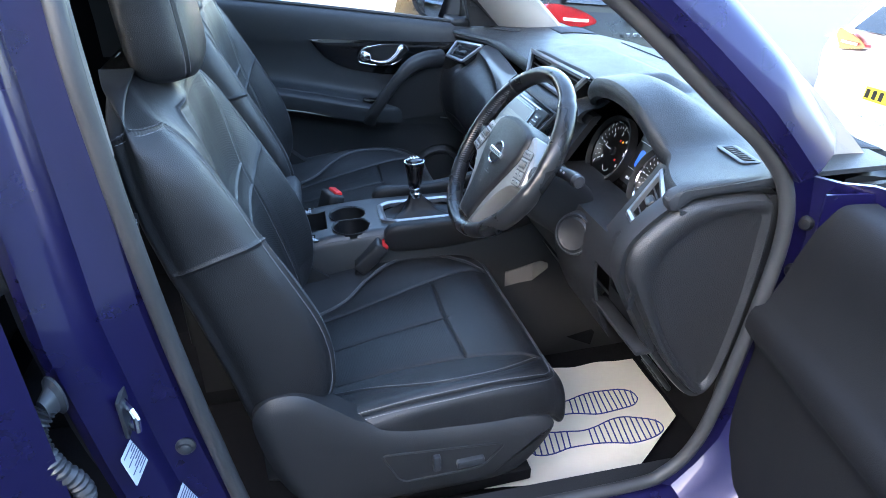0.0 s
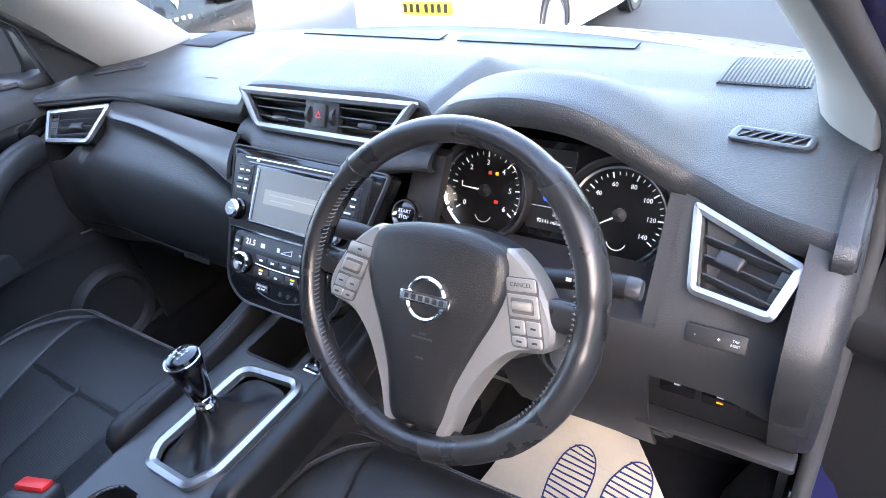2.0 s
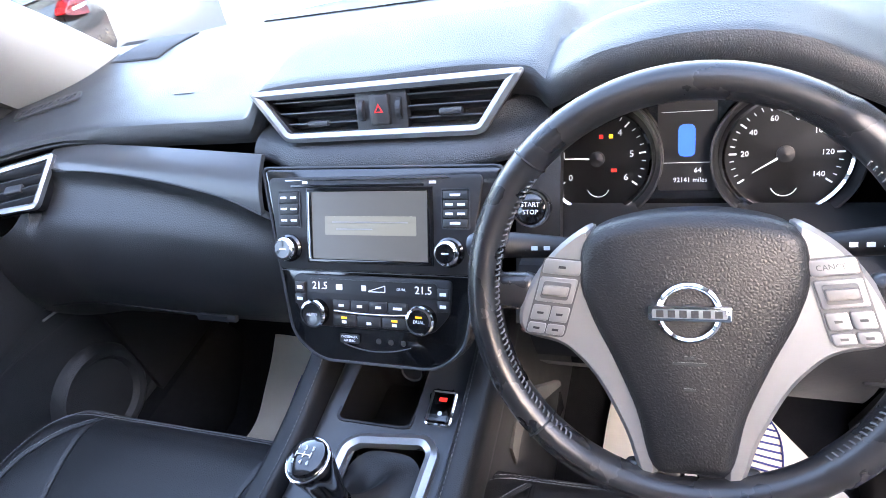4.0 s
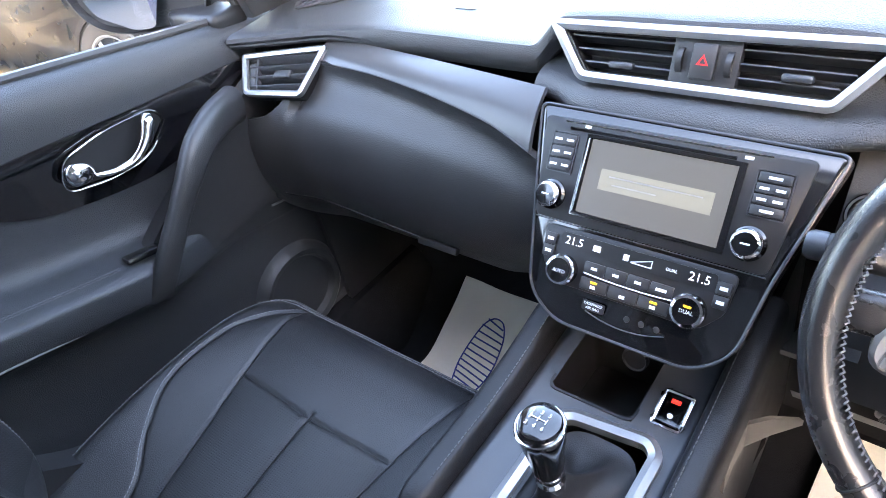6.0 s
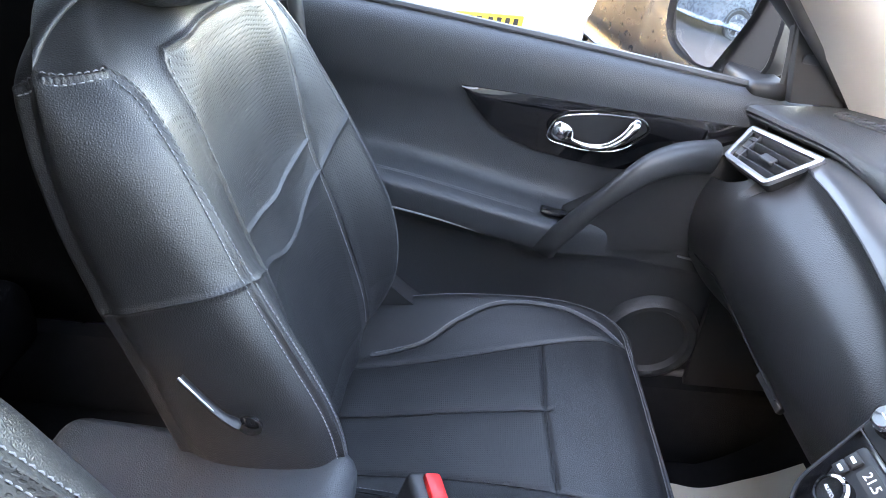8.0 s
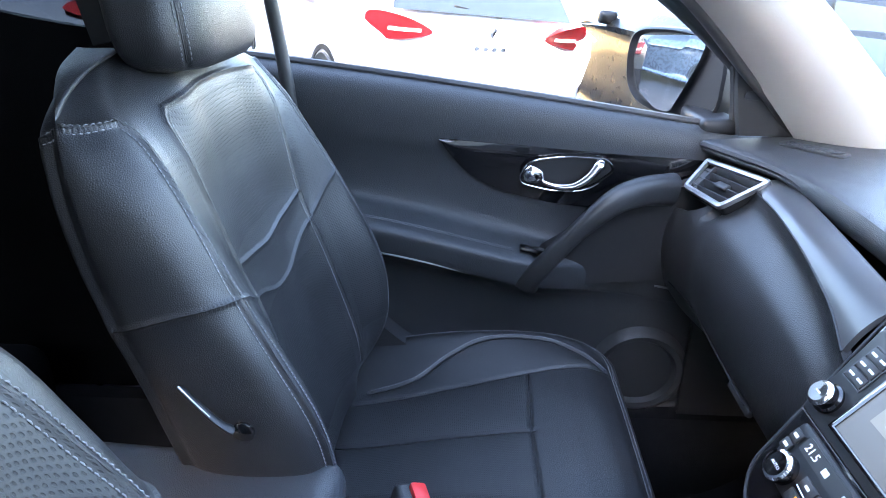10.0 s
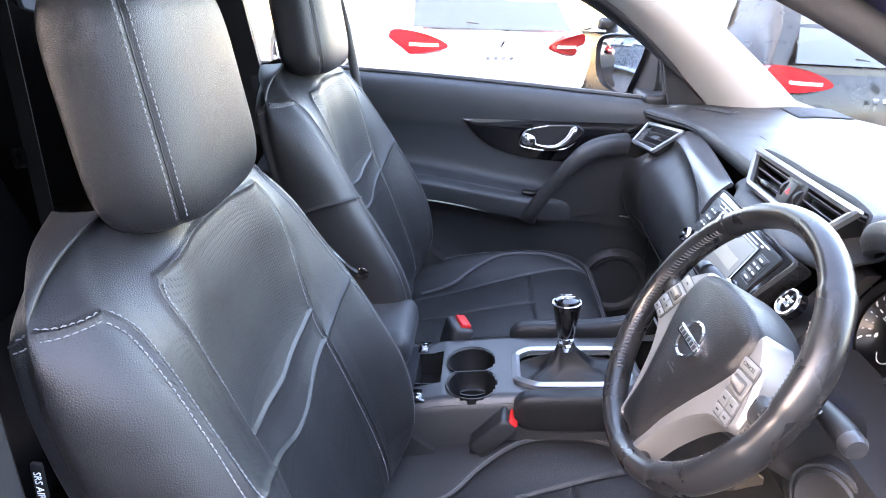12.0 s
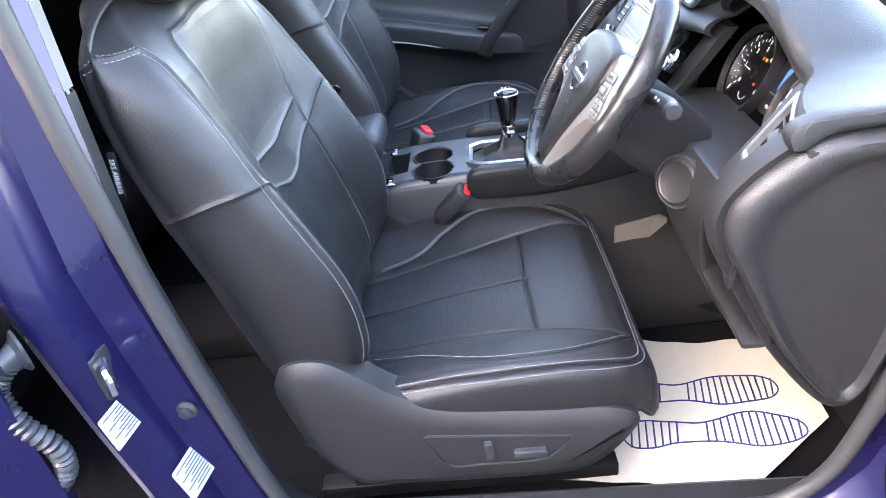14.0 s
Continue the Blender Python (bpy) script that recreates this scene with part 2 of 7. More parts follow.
def tube(pts, r, n=10, closed=False, flat=1.0, up=None):
    """A round (or flattened) bar along points; r may be a list."""
    p = np.array(pts, float)
    k = len(p)
    rr = np.full(k, r) if np.isscalar(r) else np.array(r, float)
    g = G()
    prev = None
    for i in range(k):
        a, b = (p[(i - 1) % k], p[(i + 1) % k]) if closed else (p[max(i - 1, 0)], p[min(i + 1, k - 1)])
        t = (b - a) / (np.linalg.norm(b - a) + 1e-12)
        if up is not None:
            e1 = np.array(up, float)
        elif prev is None:
            e1 = np.array((0.3, 0.2, 1.0)) if abs(t[2]) < 0.9 else np.array((1.0, 0.1, 0))
        else:
            e1 = prev
        e1 = e1 - t * (e1 @ t)
        e1 /= np.linalg.norm(e1) + 1e-12
        prev = e1
        e2 = np.cross(t, e1)
        for j in range(n):
            q = 2 * math.pi * j / n
            g.v.append(tuple(p[i] + rr[i] * (math.cos(q) * e1 * flat + math.sin(q) * e2)))
    for i in range(k if closed else k - 1):
        for j in range(n):
            a, b = i * n + j, i * n + (j + 1) % n
            c, d = ((i + 1) % k) * n + (j + 1) % n, ((i + 1) % k) * n + j
            g.f.append((a, b, c, d))
    if not closed:
        g.f.append(tuple(range(n))[::-1])
        g.f.append(tuple(range((k - 1) * n, k * n)))
    return g


def lathe(profile, n=32, m=None, cap=True):
    """Turns (radius, height) points about z."""
    g = G()
    k = len(profile)
    for r, z in profile:
        for j in range(n):
            q = 2 * math.pi * j / n
            g.v.append((r * math.cos(q), r * math.sin(q), z))
    for i in range(k - 1):
        for j in range(n):
            g.f.append((i * n + j, i * n + (j + 1) % n, (i + 1) * n + (j + 1) % n, (i + 1) * n + j))
    if cap and profile[0][0] > 1e-6:
        g.f.append(tuple(range(n))[::-1])
    if cap and profile[-1][0] > 1e-6:
        g.f.append(tuple(range((k - 1) * n, k * n)))
    return G().add(g, m) if m is not None else g


def loft(rings, closed=True, cap=True):
    """Skin over rings of equal length."""
    g = G()
    n, k = len(rings[0]), len(rings)
    for r in rings:
        g.v += [tuple(p) for p in r]
    for i in range(k - 1):
        for j in range(n if closed else n - 1):
            g.f.append((i * n + j, i * n + (j + 1) % n, (i + 1) * n + (j + 1) % n, (i + 1) * n + j))
    if cap and closed:
        g.f.append(tuple(range(n))[::-1])
        g.f.append(tuple(range((k - 1) * n, k * n)))
    return g


def slab(rows, offset):
    """A sheet from a grid of points with thickness: offset moves the back side."""
    a = np.array(rows, float)
    k, n, _ = a.shape
    b = a + np.array(offset, float)
    g = G([tuple(p) for p in a.reshape(-1, 3)] + [tuple(p) for p in b.reshape(-1, 3)])
    o = k * n
    for i in range(k - 1):
        for j in range(n - 1):
            q = (i * n + j, i * n + j + 1, (i + 1) * n + j + 1, (i + 1) * n + j)
            g.f.append(q)
            g.f.append(tuple(o + s for s in q[::-1]))
    edge = [i * n for i in range(k)] + [(k - 1) * n + j for j in range(1, n)] + [i * n + n - 1 for i in range(k - 2, -1, -1)] + [j for j in range(n - 2, 0, -1)]
    for s, t in zip(edge, edge[1:] + edge[:1]):
        g.f.append((s, t, o + t, o + s))
    return g


def prism(outline, h, bevel=0.0, m=None, seg=2):
    """An outline in the xy plane, raised by h, with its top edge rounded."""
    bm = bmesh.new()
    vs = [bm.verts.new((x, y, 0)) for x, y in outline]
    f = bm.faces.new(vs)
    r = bmesh.ops.extrude_face_region(bm, geom=[f])
    top = [e for e in r["geom"] if isinstance(e, bmesh.types.BMVert)]
    bmesh.ops.translate(bm, vec=(0, 0, h), verts=top)
    if bevel > 0:
        s = set(top)
        bmesh.ops.bevel(bm, geom=[e for e in bm.edges if e.verts[0] in s and e.verts[1] in s], offset=bevel, segments=seg, affect="EDGES", profile=0.5)
    if m is not None:
        bmesh.ops.transform(bm, matrix=m, verts=bm.verts[:])
    return from_bm(bm)


def rounded(outline, r, n=4):
    """Rounds the corners of a polygon."""
    p = [np.array(q, float) for q in outline]
    out = []
    for i, b in enumerate(p):
        a, c = p[i - 1], p[(i + 1) % len(p)]
        rr = r[i] if isinstance(r, (list, tuple)) else r
        u, w = (a - b) / np.linalg.norm(a - b), (c - b) / np.linalg.norm(c - b)
        d = min(rr, 0.45 * np.linalg.norm(a - b), 0.45 * np.linalg.norm(c - b))
        for k in range(n + 1):
            s = k / n
            out.append(tuple((1 - s) ** 2 * (b + u * d) + 2 * s * (1 - s) * b + s * s * (b + w * d)))
    return out


def rect(w, h, cx=0, cy=0):
    return [(cx - w / 2, cy - h / 2), (cx + w / 2, cy - h / 2), (cx + w / 2, cy + h / 2), (cx - w / 2, cy + h / 2)]


def shrink(outline, d):
    """Moves each edge of a polygon inwards by d (counter-clockwise outline)."""
    p = [np.array(q, float) for q in outline]
    out = []
    area = sum(p[i - 1][0] * p[i][1] - p[i][0] * p[i - 1][1] for i in range(len(p)))
    s = 1 if area > 0 else -1
    for i, b in enumerate(p):
        a, c = p[i - 1], p[(i + 1) % len(p)]
        u, w = b - a, c - b
        u, w = u / (np.linalg.norm(u) + 1e-12), w / (np.linalg.norm(w) + 1e-12)
        n1, n2 = s * np.array((-u[1], u[0])), s * np.array((-w[1], w[0]))
        k = n1 + n2
        k = k / max(0.25, (k @ n1))
        out.append(tuple(b + k * d))
    return out


def ring(outer, inner, h, m=None, crown=0.0):
    """A frame between two outlines of equal length, raised by h, with a crowned face."""
    n = len(outer)
    mid = [((a[0] + b[0]) / 2, (a[1] + b[1]) / 2) for a, b in zip(outer, inner)]
    rings = [[(x, y, 0) for x, y in outer], [(x, y, h) for x, y in outer], [(x, y, h + crown) for x, y in mid], [(x, y, h) for x, y in inner], [(x, y, 0) for x, y in inner]]
    g = G()
    for r in rings:
        g.v += r
    for i in range(5):
        for j in range(n):
            g.f.append((i * n + j, i * n + (j + 1) % n, ((i + 1) % 5) * n + (j + 1) % n, ((i + 1) % 5) * n + j))
    return G().add(g, m) if m is not None else g


def words(name, text, size, material, m, parent, depth=0.0003):
    """Raised lettering in Blender's own font, centred."""
    c = bpy.data.curves.new(name, "FONT")
    c.body, c.size, c.extrude, c.align_x, c.align_y, c.resolution_u = text, size, depth, "CENTER", "CENTER", 2
    tmp = bpy.data.objects.new(name, c)
    scene.collection.objects.link(tmp)
    me = bpy.data.meshes.new_from_object(tmp.evaluated_get(bpy.context.evaluated_depsgraph_get()))
    bpy.data.objects.remove(tmp)
    bpy.data.curves.remove(c)
    g = G([m @ v.co for v in me.vertices], [p.vertices[:] for p in me.polygons])
    bpy.data.meshes.remove(me)
    return part(name, g, material, parent, smooth=False)


def smooth01(x):
    x = np.clip(x, 0, 1)
    return x * x * (3 - 2 * x)


def table(xs, ys):
    """A smooth curve through (xs, ys)."""
    xs, ys = np.array(xs, float), np.array(ys, float)
    d = np.gradient(ys, xs)

    def f(x):
        x = np.clip(np.asarray(x, float), xs[0], xs[-1])
        i = np.clip(np.searchsorted(xs, x) - 1, 0, len(xs) - 2)
        h = xs[i + 1] - xs[i]
        t = (x - xs[i]) / h
        return (2 * t**3 - 3 * t**2 + 1) * ys[i] + (t**3 - 2 * t**2 + t) * h * d[i] + (-2 * t**3 + 3 * t**2) * ys[i + 1] + (t**3 - t**2) * h * d[i + 1]

    return f


def stitches(path, up, step=0.0062, length=0.0044, r=0.0007, lift=0.0006):
    """Short thread dashes along a 3D path, lying on a surface whose normals are given."""
    p, nrm = np.array(path, float), np.array(up, float)
    seg = np.r_[0, np.cumsum(np.linalg.norm(np.diff(p, axis=0), axis=1))]
    g = G()
    s = step / 2
    while s < seg[-1] - length:
        a = np.array([np.interp(s, seg, p[:, k]) for k in range(3)])
        b = np.array([np.interp(s + length, seg, p[:, k]) for k in range(3)])
        n = np.array([np.interp(s, seg, nrm[:, k]) for k in range(3)])
        n /= np.linalg.norm(n) + 1e-9
        mid = (a + b) / 2 + n * (lift + r)
        g.add(tube([a + n * lift * 0.2, mid, b + n * lift * 0.2], [r * 0.7, r, r * 0.7], 5))
        s += step
    return g


# ---- seats ----
def displaced(P, seams, depth, width, closed_v):
    """Presses seam grooves into a grid of points P[i, j] and puffs the panels between them."""
    k, n, _ = P.shape
    du = np.gradient(P, axis=0)
    dv = (np.roll(P, -1, axis=1) - np.roll(P, 1, axis=1)) if closed_v else np.gradient(P, axis=1)
    N = np.cross(du, dv)
    N /= np.linalg.norm(N, axis=2, keepdims=True) + 1e-12
    flat = P.reshape(-1, 3)
    best = np.full(len(flat), 1.0)
    for s in seams:
        q = np.array(s, float)
        d = np.diff(q, axis=0)
        m = max(2, int(np.linalg.norm(d, axis=1).sum() / 0.004))
        t = np.r_[0, np.cumsum(np.linalg.norm(d, axis=1))]
        q = np.stack([np.interp(np.linspace(0, t[-1], m), t, q[:, c]) for c in range(3)], 1)
        lo, hi = q.min(0) - 0.03, q.max(0) + 0.03
        near = np.where(((flat > lo) & (flat < hi)).all(1))[0]
        for c in np.array_split(near, max(1, len(near) // 2000)):
            if len(c):
                e = np.sqrt(((flat[c][:, None] - q[None]) ** 2).sum(2)).min(1)
                best[c] = np.minimum(best[c], e)
    best = best.reshape(k, n)
    drop = depth * np.exp(-((best / width) ** 2)) - 0.0018 * (1 - np.exp(-((best / 0.018) ** 2)))
    return P, N, drop


def grid_mesh(P, closed_v=True, cap=True):
    k, n, _ = P.shape
    return loft([[tuple(q) for q in r] for r in P], closed_v, cap)


BACK_CX = table([0.56, 0.65, 0.75, 0.85, 0.92, 1.0, 1.09, 1.12, 1.15], [0.055, 0.038, 0.014, -0.008, -0.03, -0.045, -0.06, -0.072, -0.095])
BACK_R = table([0.56, 0.6, 0.64, 0.7, 0.78, 0.85, 0.936, 1.0, 1.06, 1.09, 1.115, 1.135, 1.15, 1.16], [0.055, 0.083, 0.100, 0.105, 0.091, 0.062, 0.018, -0.014, -0.046, -0.068, -0.090, -0.110, -0.125, -0.135])
BACK_W = table([0.56, 0.62, 0.7, 0.85, 0.936, 1.0, 1.06, 1.09, 1.115, 1.135, 1.15, 1.16], [0.235, 0.256, 0.266, 0.268, 0.268, 0.266, 0.260, 0.251, 0.233, 0.204, 0.166, 0.12])
BACK_REAR = table([0.56, 0.7, 0.8, 0.9, 0.97, 1.05, 1.115, 1.14, 1.16], [-0.040, -0.062, -0.086, -0.114, -0.132, -0.145, -0.151, -0.149, -0.143])


def back_section(z, n):
    W, cx, R, r = float(BACK_W(z)), float(BACK_CX(z)), float(BACK_R(z)), float(BACK_REAR(z))
    k = W / 0.272
    half = [(0.0, cx), (0.06 * k, cx + 0.001), (0.125 * k, cx + 0.008 + 0.1 * (R - cx)), (0.178 * k, cx + 0.60 * (R - cx)), (W - 0.052, R), (W - 0.028, R - 0.006), (W - 0.009, R - 0.028), (W, 0.45 * R + 0.55 * r), (W - 0.008, r + 0.025), (W - 0.04, r - 0.002)]
    pts = half + [(0.0, r - 0.018)] + [(-a, b) for a, b in half[:0:-1]]
    return spline(pts, n, closed=True)


def back_front(z, w):
    """Depth of the front face of the backrest at a height and a distance from its middle."""
    s = back_section(z, 320)
    h = s[: np.argmax(s[:, 0]) + 1]
    return float(np.interp(abs(w), h[:, 0], h[:, 1]))


CUSH_Z = table([-0.03, 0.10, 0.25, 0.36, 0.43, 0.48, 0.51, 0.528, 0.538], [0.525, 0.541, 0.570, 0.586, 0.590, 0.583, 0.566, 0.538, 0.500])
CUSH_B = table([-0.03, 0.05, 0.2, 0.35, 0.45, 0.50, 0.53, 0.538], [0.045, 0.045, 0.040, 0.026, 0.012, 0.004, 0.0, -0.01])
CUSH_W = table([-0.03, 0.05, 0.3, 0.45, 0.50, 0.53, 0.538], [0.245, 0.262, 0.268, 0.262, 0.252, 0.235, 0.215])


def cush_section(x, n):
    W, c, b = float(CUSH_W(x)), float(CUSH_Z(x)), float(CUSH_B(x))
    k = W / 0.268
    half = [(0.0, c), (0.07 * k, c + 0.001), (0.14 * k, c + 0.1 * b), (0.19 * k, c + 0.55 * b), (W - 0.03, c + b), (W - 0.010, c + b - 0.010), (W, c + b - 0.035), (W - 0.004, max(c - 0.075, 0.474)), (W - 0.04, max(c - 0.095, 0.464))]
    pts = half + [(0.0, max(c - 0.10, 0.460))] + [(-a, d) for a, d in half[:0:-1]]
    return spline(pts, n, closed=True)


def cush_top(x, w):
    s = cush_section(x, 320)
    h = s[: np.argmax(s[:, 0]) + 1]
    return float(np.interp(abs(w), h[:, 0], h[:, 1]))


def curve2(pts, n=40):
    return spline(pts, n)


def back_path(pts, n=60, lift=0.0):
    """A line on the backrest's front through (z, w) points, with normals."""
    q = curve2(pts, n)
    p = np.array([(back_front(z, w) + lift, w, z) for z, w in q])
    return p


def cush_path(pts, n=60, lift=0.0):
    q = curve2(pts, n)
    return np.array([(x, w, cush_top(x, w) + lift) for x, w in q])


def off_path(pts, d, fn, n=80):
    """The same line moved sideways by d, in the chart's own plane."""
    q = curve2(pts, n)
    t = np.gradient(q, axis=0)
    t /= np.linalg.norm(t, axis=1, keepdims=True) + 1e-12
    r = q + d * np.stack([-t[:, 1], t[:, 0]], 1)
    if fn is back_front:
        return np.array([(fn(z, w), w, z) for z, w in r])
    return np.array([(x, w, fn(x, w)) for x, w in r])


def with_perforation(ob, test):
    ob.data.materials.append(PERF)
    for p in ob.data.polygons:
        if test(p.center):
            p.material_index = 1


SIDE = (1, -1)


def drape(path, P):
    """Lays a line on a displaced grid of points; gives the line and its normals."""
    du = np.gradient(P, axis=0)
    dv = np.roll(P, -1, axis=1) - np.roll(P, 1, axis=1)
    N = np.cross(du, dv)
    N /= np.linalg.norm(N, axis=2, keepdims=True) + 1e-12
    N = N * np.sign(((P - P.mean(1, keepdims=True)) * N).sum(2).mean())
    V, N = P.reshape(-1, 3), N.reshape(-1, 3)
    path = np.array(path, float)
    box_ = ((V > path.min(0) - 0.03) & (V < path.max(0) + 0.03)).all(1)
    if box_.sum() > 50:
        V, N = V[box_], N[box_]
    q, n = [], []
    for p in path:
        d = ((V - p) ** 2).sum(1)
        k = np.argpartition(d, 4)[:4]
        w = 1 / (d[k] + 1e-8)
        w /= w.sum()
        nn = (N[k] * w[:, None]).sum(0)
        nn /= np.linalg.norm(nn) + 1e-12
        c = (V[k] * w[:, None]).sum(0)
        q.append(p - nn * ((p - c) @ nn))
        n.append(nn)
    return np.array(q), np.array(n)


def seam(line, P):
    """A sewn seam: a fine dark cord half sunk in the leather."""
    p, n = drape(spline(line, 70), P)
    return tube(p - n * 0.0002, 0.0010, 6)


def build_seat():
    """One front seat about its own middle line; x ahead, z from the ground."""
    out = {}
    zs = np.r_[np.linspace(0.56, 1.08, 290), np.linspace(1.0818, 1.16, 50)]
    P = np.array([[(x, w, z) for w, x in back_section(z, 480)] for z in zs])
    lines = []
    edges = {}
    for s in SIDE:
        edges[s] = [(0.60, 0.150 * s), (0.75, 0.142 * s), (0.877, 0.132 * s), (0.95, 0.138 * s), (1.03, 0.150 * s), (1.085, 0.152 * s), (1.106, 0.140 * s)]
        lines.append(back_path(edges[s]))
        lines.append(back_path([(0.877, 0.132 * s), (0.900, 0.172 * s), (0.920, 0.205 * s), (0.930, 0.228 * s)]))
        ridge = [(0.62, 0.224 * s), (0.70, 0.232 * s), (0.85, 0.234 * s), (0.936, 0.228 * s), (1.0, 0.217 * s), (1.05, 0.208 * s), (1.085, 0.200 * s), (1.105, 0.205 * s)]
        edges["r", s] = ridge
        lines.append(back_path(ridge))
        W = lambda z: float(BACK_W(z)) * s
        lines.append(spline([(back_front(1.105, 0.205), 0.205 * s, 1.105), (-0.086, 0.216 * s, 1.106), (-0.105, 0.231 * s, 1.104), (-0.140, 0.238 * s, 1.096)], 30))
        lines.append(spline([(back_front(0.930, 0.228), 0.228 * s, 0.930), (back_front(0.932, 0.250), 0.250 * s, 0.932), (-0.030, W(0.93), 0.928), (-0.065, W(0.92), 0.918), (-0.100, W(0.905), 0.905)], 40))
    top = [(1.106, 0.140), (1.113, 0.09), (1.116, 0.0), (1.113, -0.09), (1.106, -0.140)]
    lines.append(back_path(top))
    band = [(0.877, 0.132), (0.862, 0.09), (0.842, 0.04), (0.838, 0.0), (0.842, -0.04), (0.862, -0.09), (0.877, -0.132)]
    band2 = [(0.921, 0.132), (0.907, 0.08), (0.897, 0.0), (0.907, -0.08), (0.921, -0.132)]
    lines += [back_path(band), back_path(band2)]
    lines = [drape(spline(l, 60), P)[0] for l in lines]
    P, N, drop = displaced(P, lines, 0.0030, 0.0030, True)
    if ((P[60, 20] - P[60].mean(0)) @ N[60, 20]) < 0:
        N = -N
    P = P - N * drop[..., None]
    out["back"] = grid_mesh(P)
    out["back_seams"] = [seam(l, P) for l in lines]
    st = []
    for s in SIDE:
        for d in (-0.006, 0.006):
            st.append(stitches(*drape(off_path(edges["r", s], d, back_front), P), lift=0.0004))
        st.append(stitches(*drape(off_path(edges[s], -0.005 * s, back_front), P), lift=0.0004))
        z1 = [(back_front(1.105, 0.205), 0.205 * s, 1.105), (-0.086, 0.216 * s, 1.106), (-0.105, 0.231 * s, 1.104), (-0.140, 0.238 * s, 1.096)]
        for dz in (-0.006, 0.006):
            st.append(stitches(*drape(spline([(a, b, c + dz) for a, b, c in z1], 40), P), lift=0.0004))
    out["back_stitch"] = st
    # cushion
    xs = np.r_[np.linspace(-0.03, 0.47, 220), np.linspace(0.472, 0.538, 46)]
    C = np.array([[(x, w, z) for w, z in cush_section(x, 400)] for x in xs])
    cl = [cush_path([(0.358, 0.147), (0.356, 0.07), (0.354, 0.0), (0.356, -0.07), (0.358, -0.147)]), cush_path([(0.02, 0.0), (0.2, 0.0), (0.36, 0.0)])]
    ce = {}
    for s in SIDE:
        ce[s] = [(0.03, 0.105 * s), (0.2, 0.120 * s), (0.36, 0.147 * s), (0.45, 0.166 * s), (0.500, 0.172 * s)]
        cl.append(cush_path(ce[s]))
        ce["b", s] = [(0.08, 0.135 * s), (0.16, 0.155 * s), (0.22, 0.195 * s), (0.29, 0.226 * s), (0.39, 0.226 * s), (0.46, 0.200 * s), (0.500, 0.172 * s)]
        cl.append(cush_path(ce["b", s]))
        ce["o", s] = [(0.05, 0.250 * s), (0.2, 0.256 * s), (0.35, 0.256 * s), (0.45, 0.248 * s), (0.50, 0.225 * s), (0.515, 0.17 * s)]
        cl.append(cush_path(ce["o", s]))
    fr = [(0.510, 0.20), (0.514, 0.10), (0.515, 0.0), (0.514, -0.10), (0.510, -0.20)]
    cl.append(cush_path(fr))
    cl = [drape(spline(l, 60), C)[0] for l in cl]
    C, N, drop = displaced(C, cl, 0.0036, 0.0034, True)
    if ((C[60, 10] - C[60].mean(0)) @ N[60, 10]) < 0:
        N = -N
    C = C - N * drop[..., None]
    out["cushion"] = grid_mesh(C)
    out["cush_seams"] = [seam(l, C) for l in cl]
    st = []
    for s in SIDE:
        for d in (-0.005, 0.005):
            st.append(stitches(*drape(off_path(ce["o", s], d, cush_top), C), lift=0.0004))
        st.append(stitches(*drape(off_path(ce["b", s], 0.005, cush_top), C), lift=0.0004))
    for d in (-0.004, 0.004):
        st.append(stitches(*drape(off_path(fr, d, cush_top), C), lift=0.0004))
    out["cush_stitch"] = st
    # headrest
    hz = np.linspace(0, 1, 64)
    rings = []
    for u in hz:
        z = 1.135 + 0.215 * u
        e = math.sqrt(max(0.0, 1 - abs(2 * u - 1) ** 5))
        w = (0.135 - 0.012 * u) * (0.72 + 0.28 * e)
        f = -0.028 - 0.020 * u
        b = -0.130 - 0.014 * u
        c, d = (f + b) / 2, (f - b) / 2 * (0.55 + 0.45 * e)
        loop = []
        for j in range(192):
            q = 2 * math.pi * j / 192
            cc, ss = math.cos(q), math.sin(q)
            n = 0.42
            loop.append((c + d * math.copysign(abs(cc) ** n, cc) - 0.012 * (ss ** 2) * (1 if cc > 0 else 0), w * math.copysign(abs(ss) ** (n + 0.12), ss), z))
        rings.append(loop)
    P = np.array(rings)
    HJ = (26, 166)
    hl = [P[1:-1, j].copy() for j in HJ]
    P, N, drop = displaced(P, hl, 0.0024, 0.0036, True)
    if ((P[20, 10] - P[20].mean(0)) @ N[20, 10]) < 0:
        N = -N
    P = P - N * drop[..., None]
    hs = []
    for j in HJ:
        for d in (-0.006, 0.006):
            line = []
            for r in P[3:-3]:
                k = np.arange(j - 16, j + 17)
                seg = np.r_[0, np.cumsum(np.linalg.norm(np.diff(r[k % 192], axis=0), axis=1))]
                line.append([np.interp(seg[16] + d, seg, r[k % 192][:, c]) for c in range(3)])
            hs.append(stitches(*drape(line, P), lift=0.0004))
    out["headrest"] = grid_mesh(P)
    out["head_seams"] = [seam(l[2:-2], P) for l in hl]
    out["head_stitch"] = hs
    return out


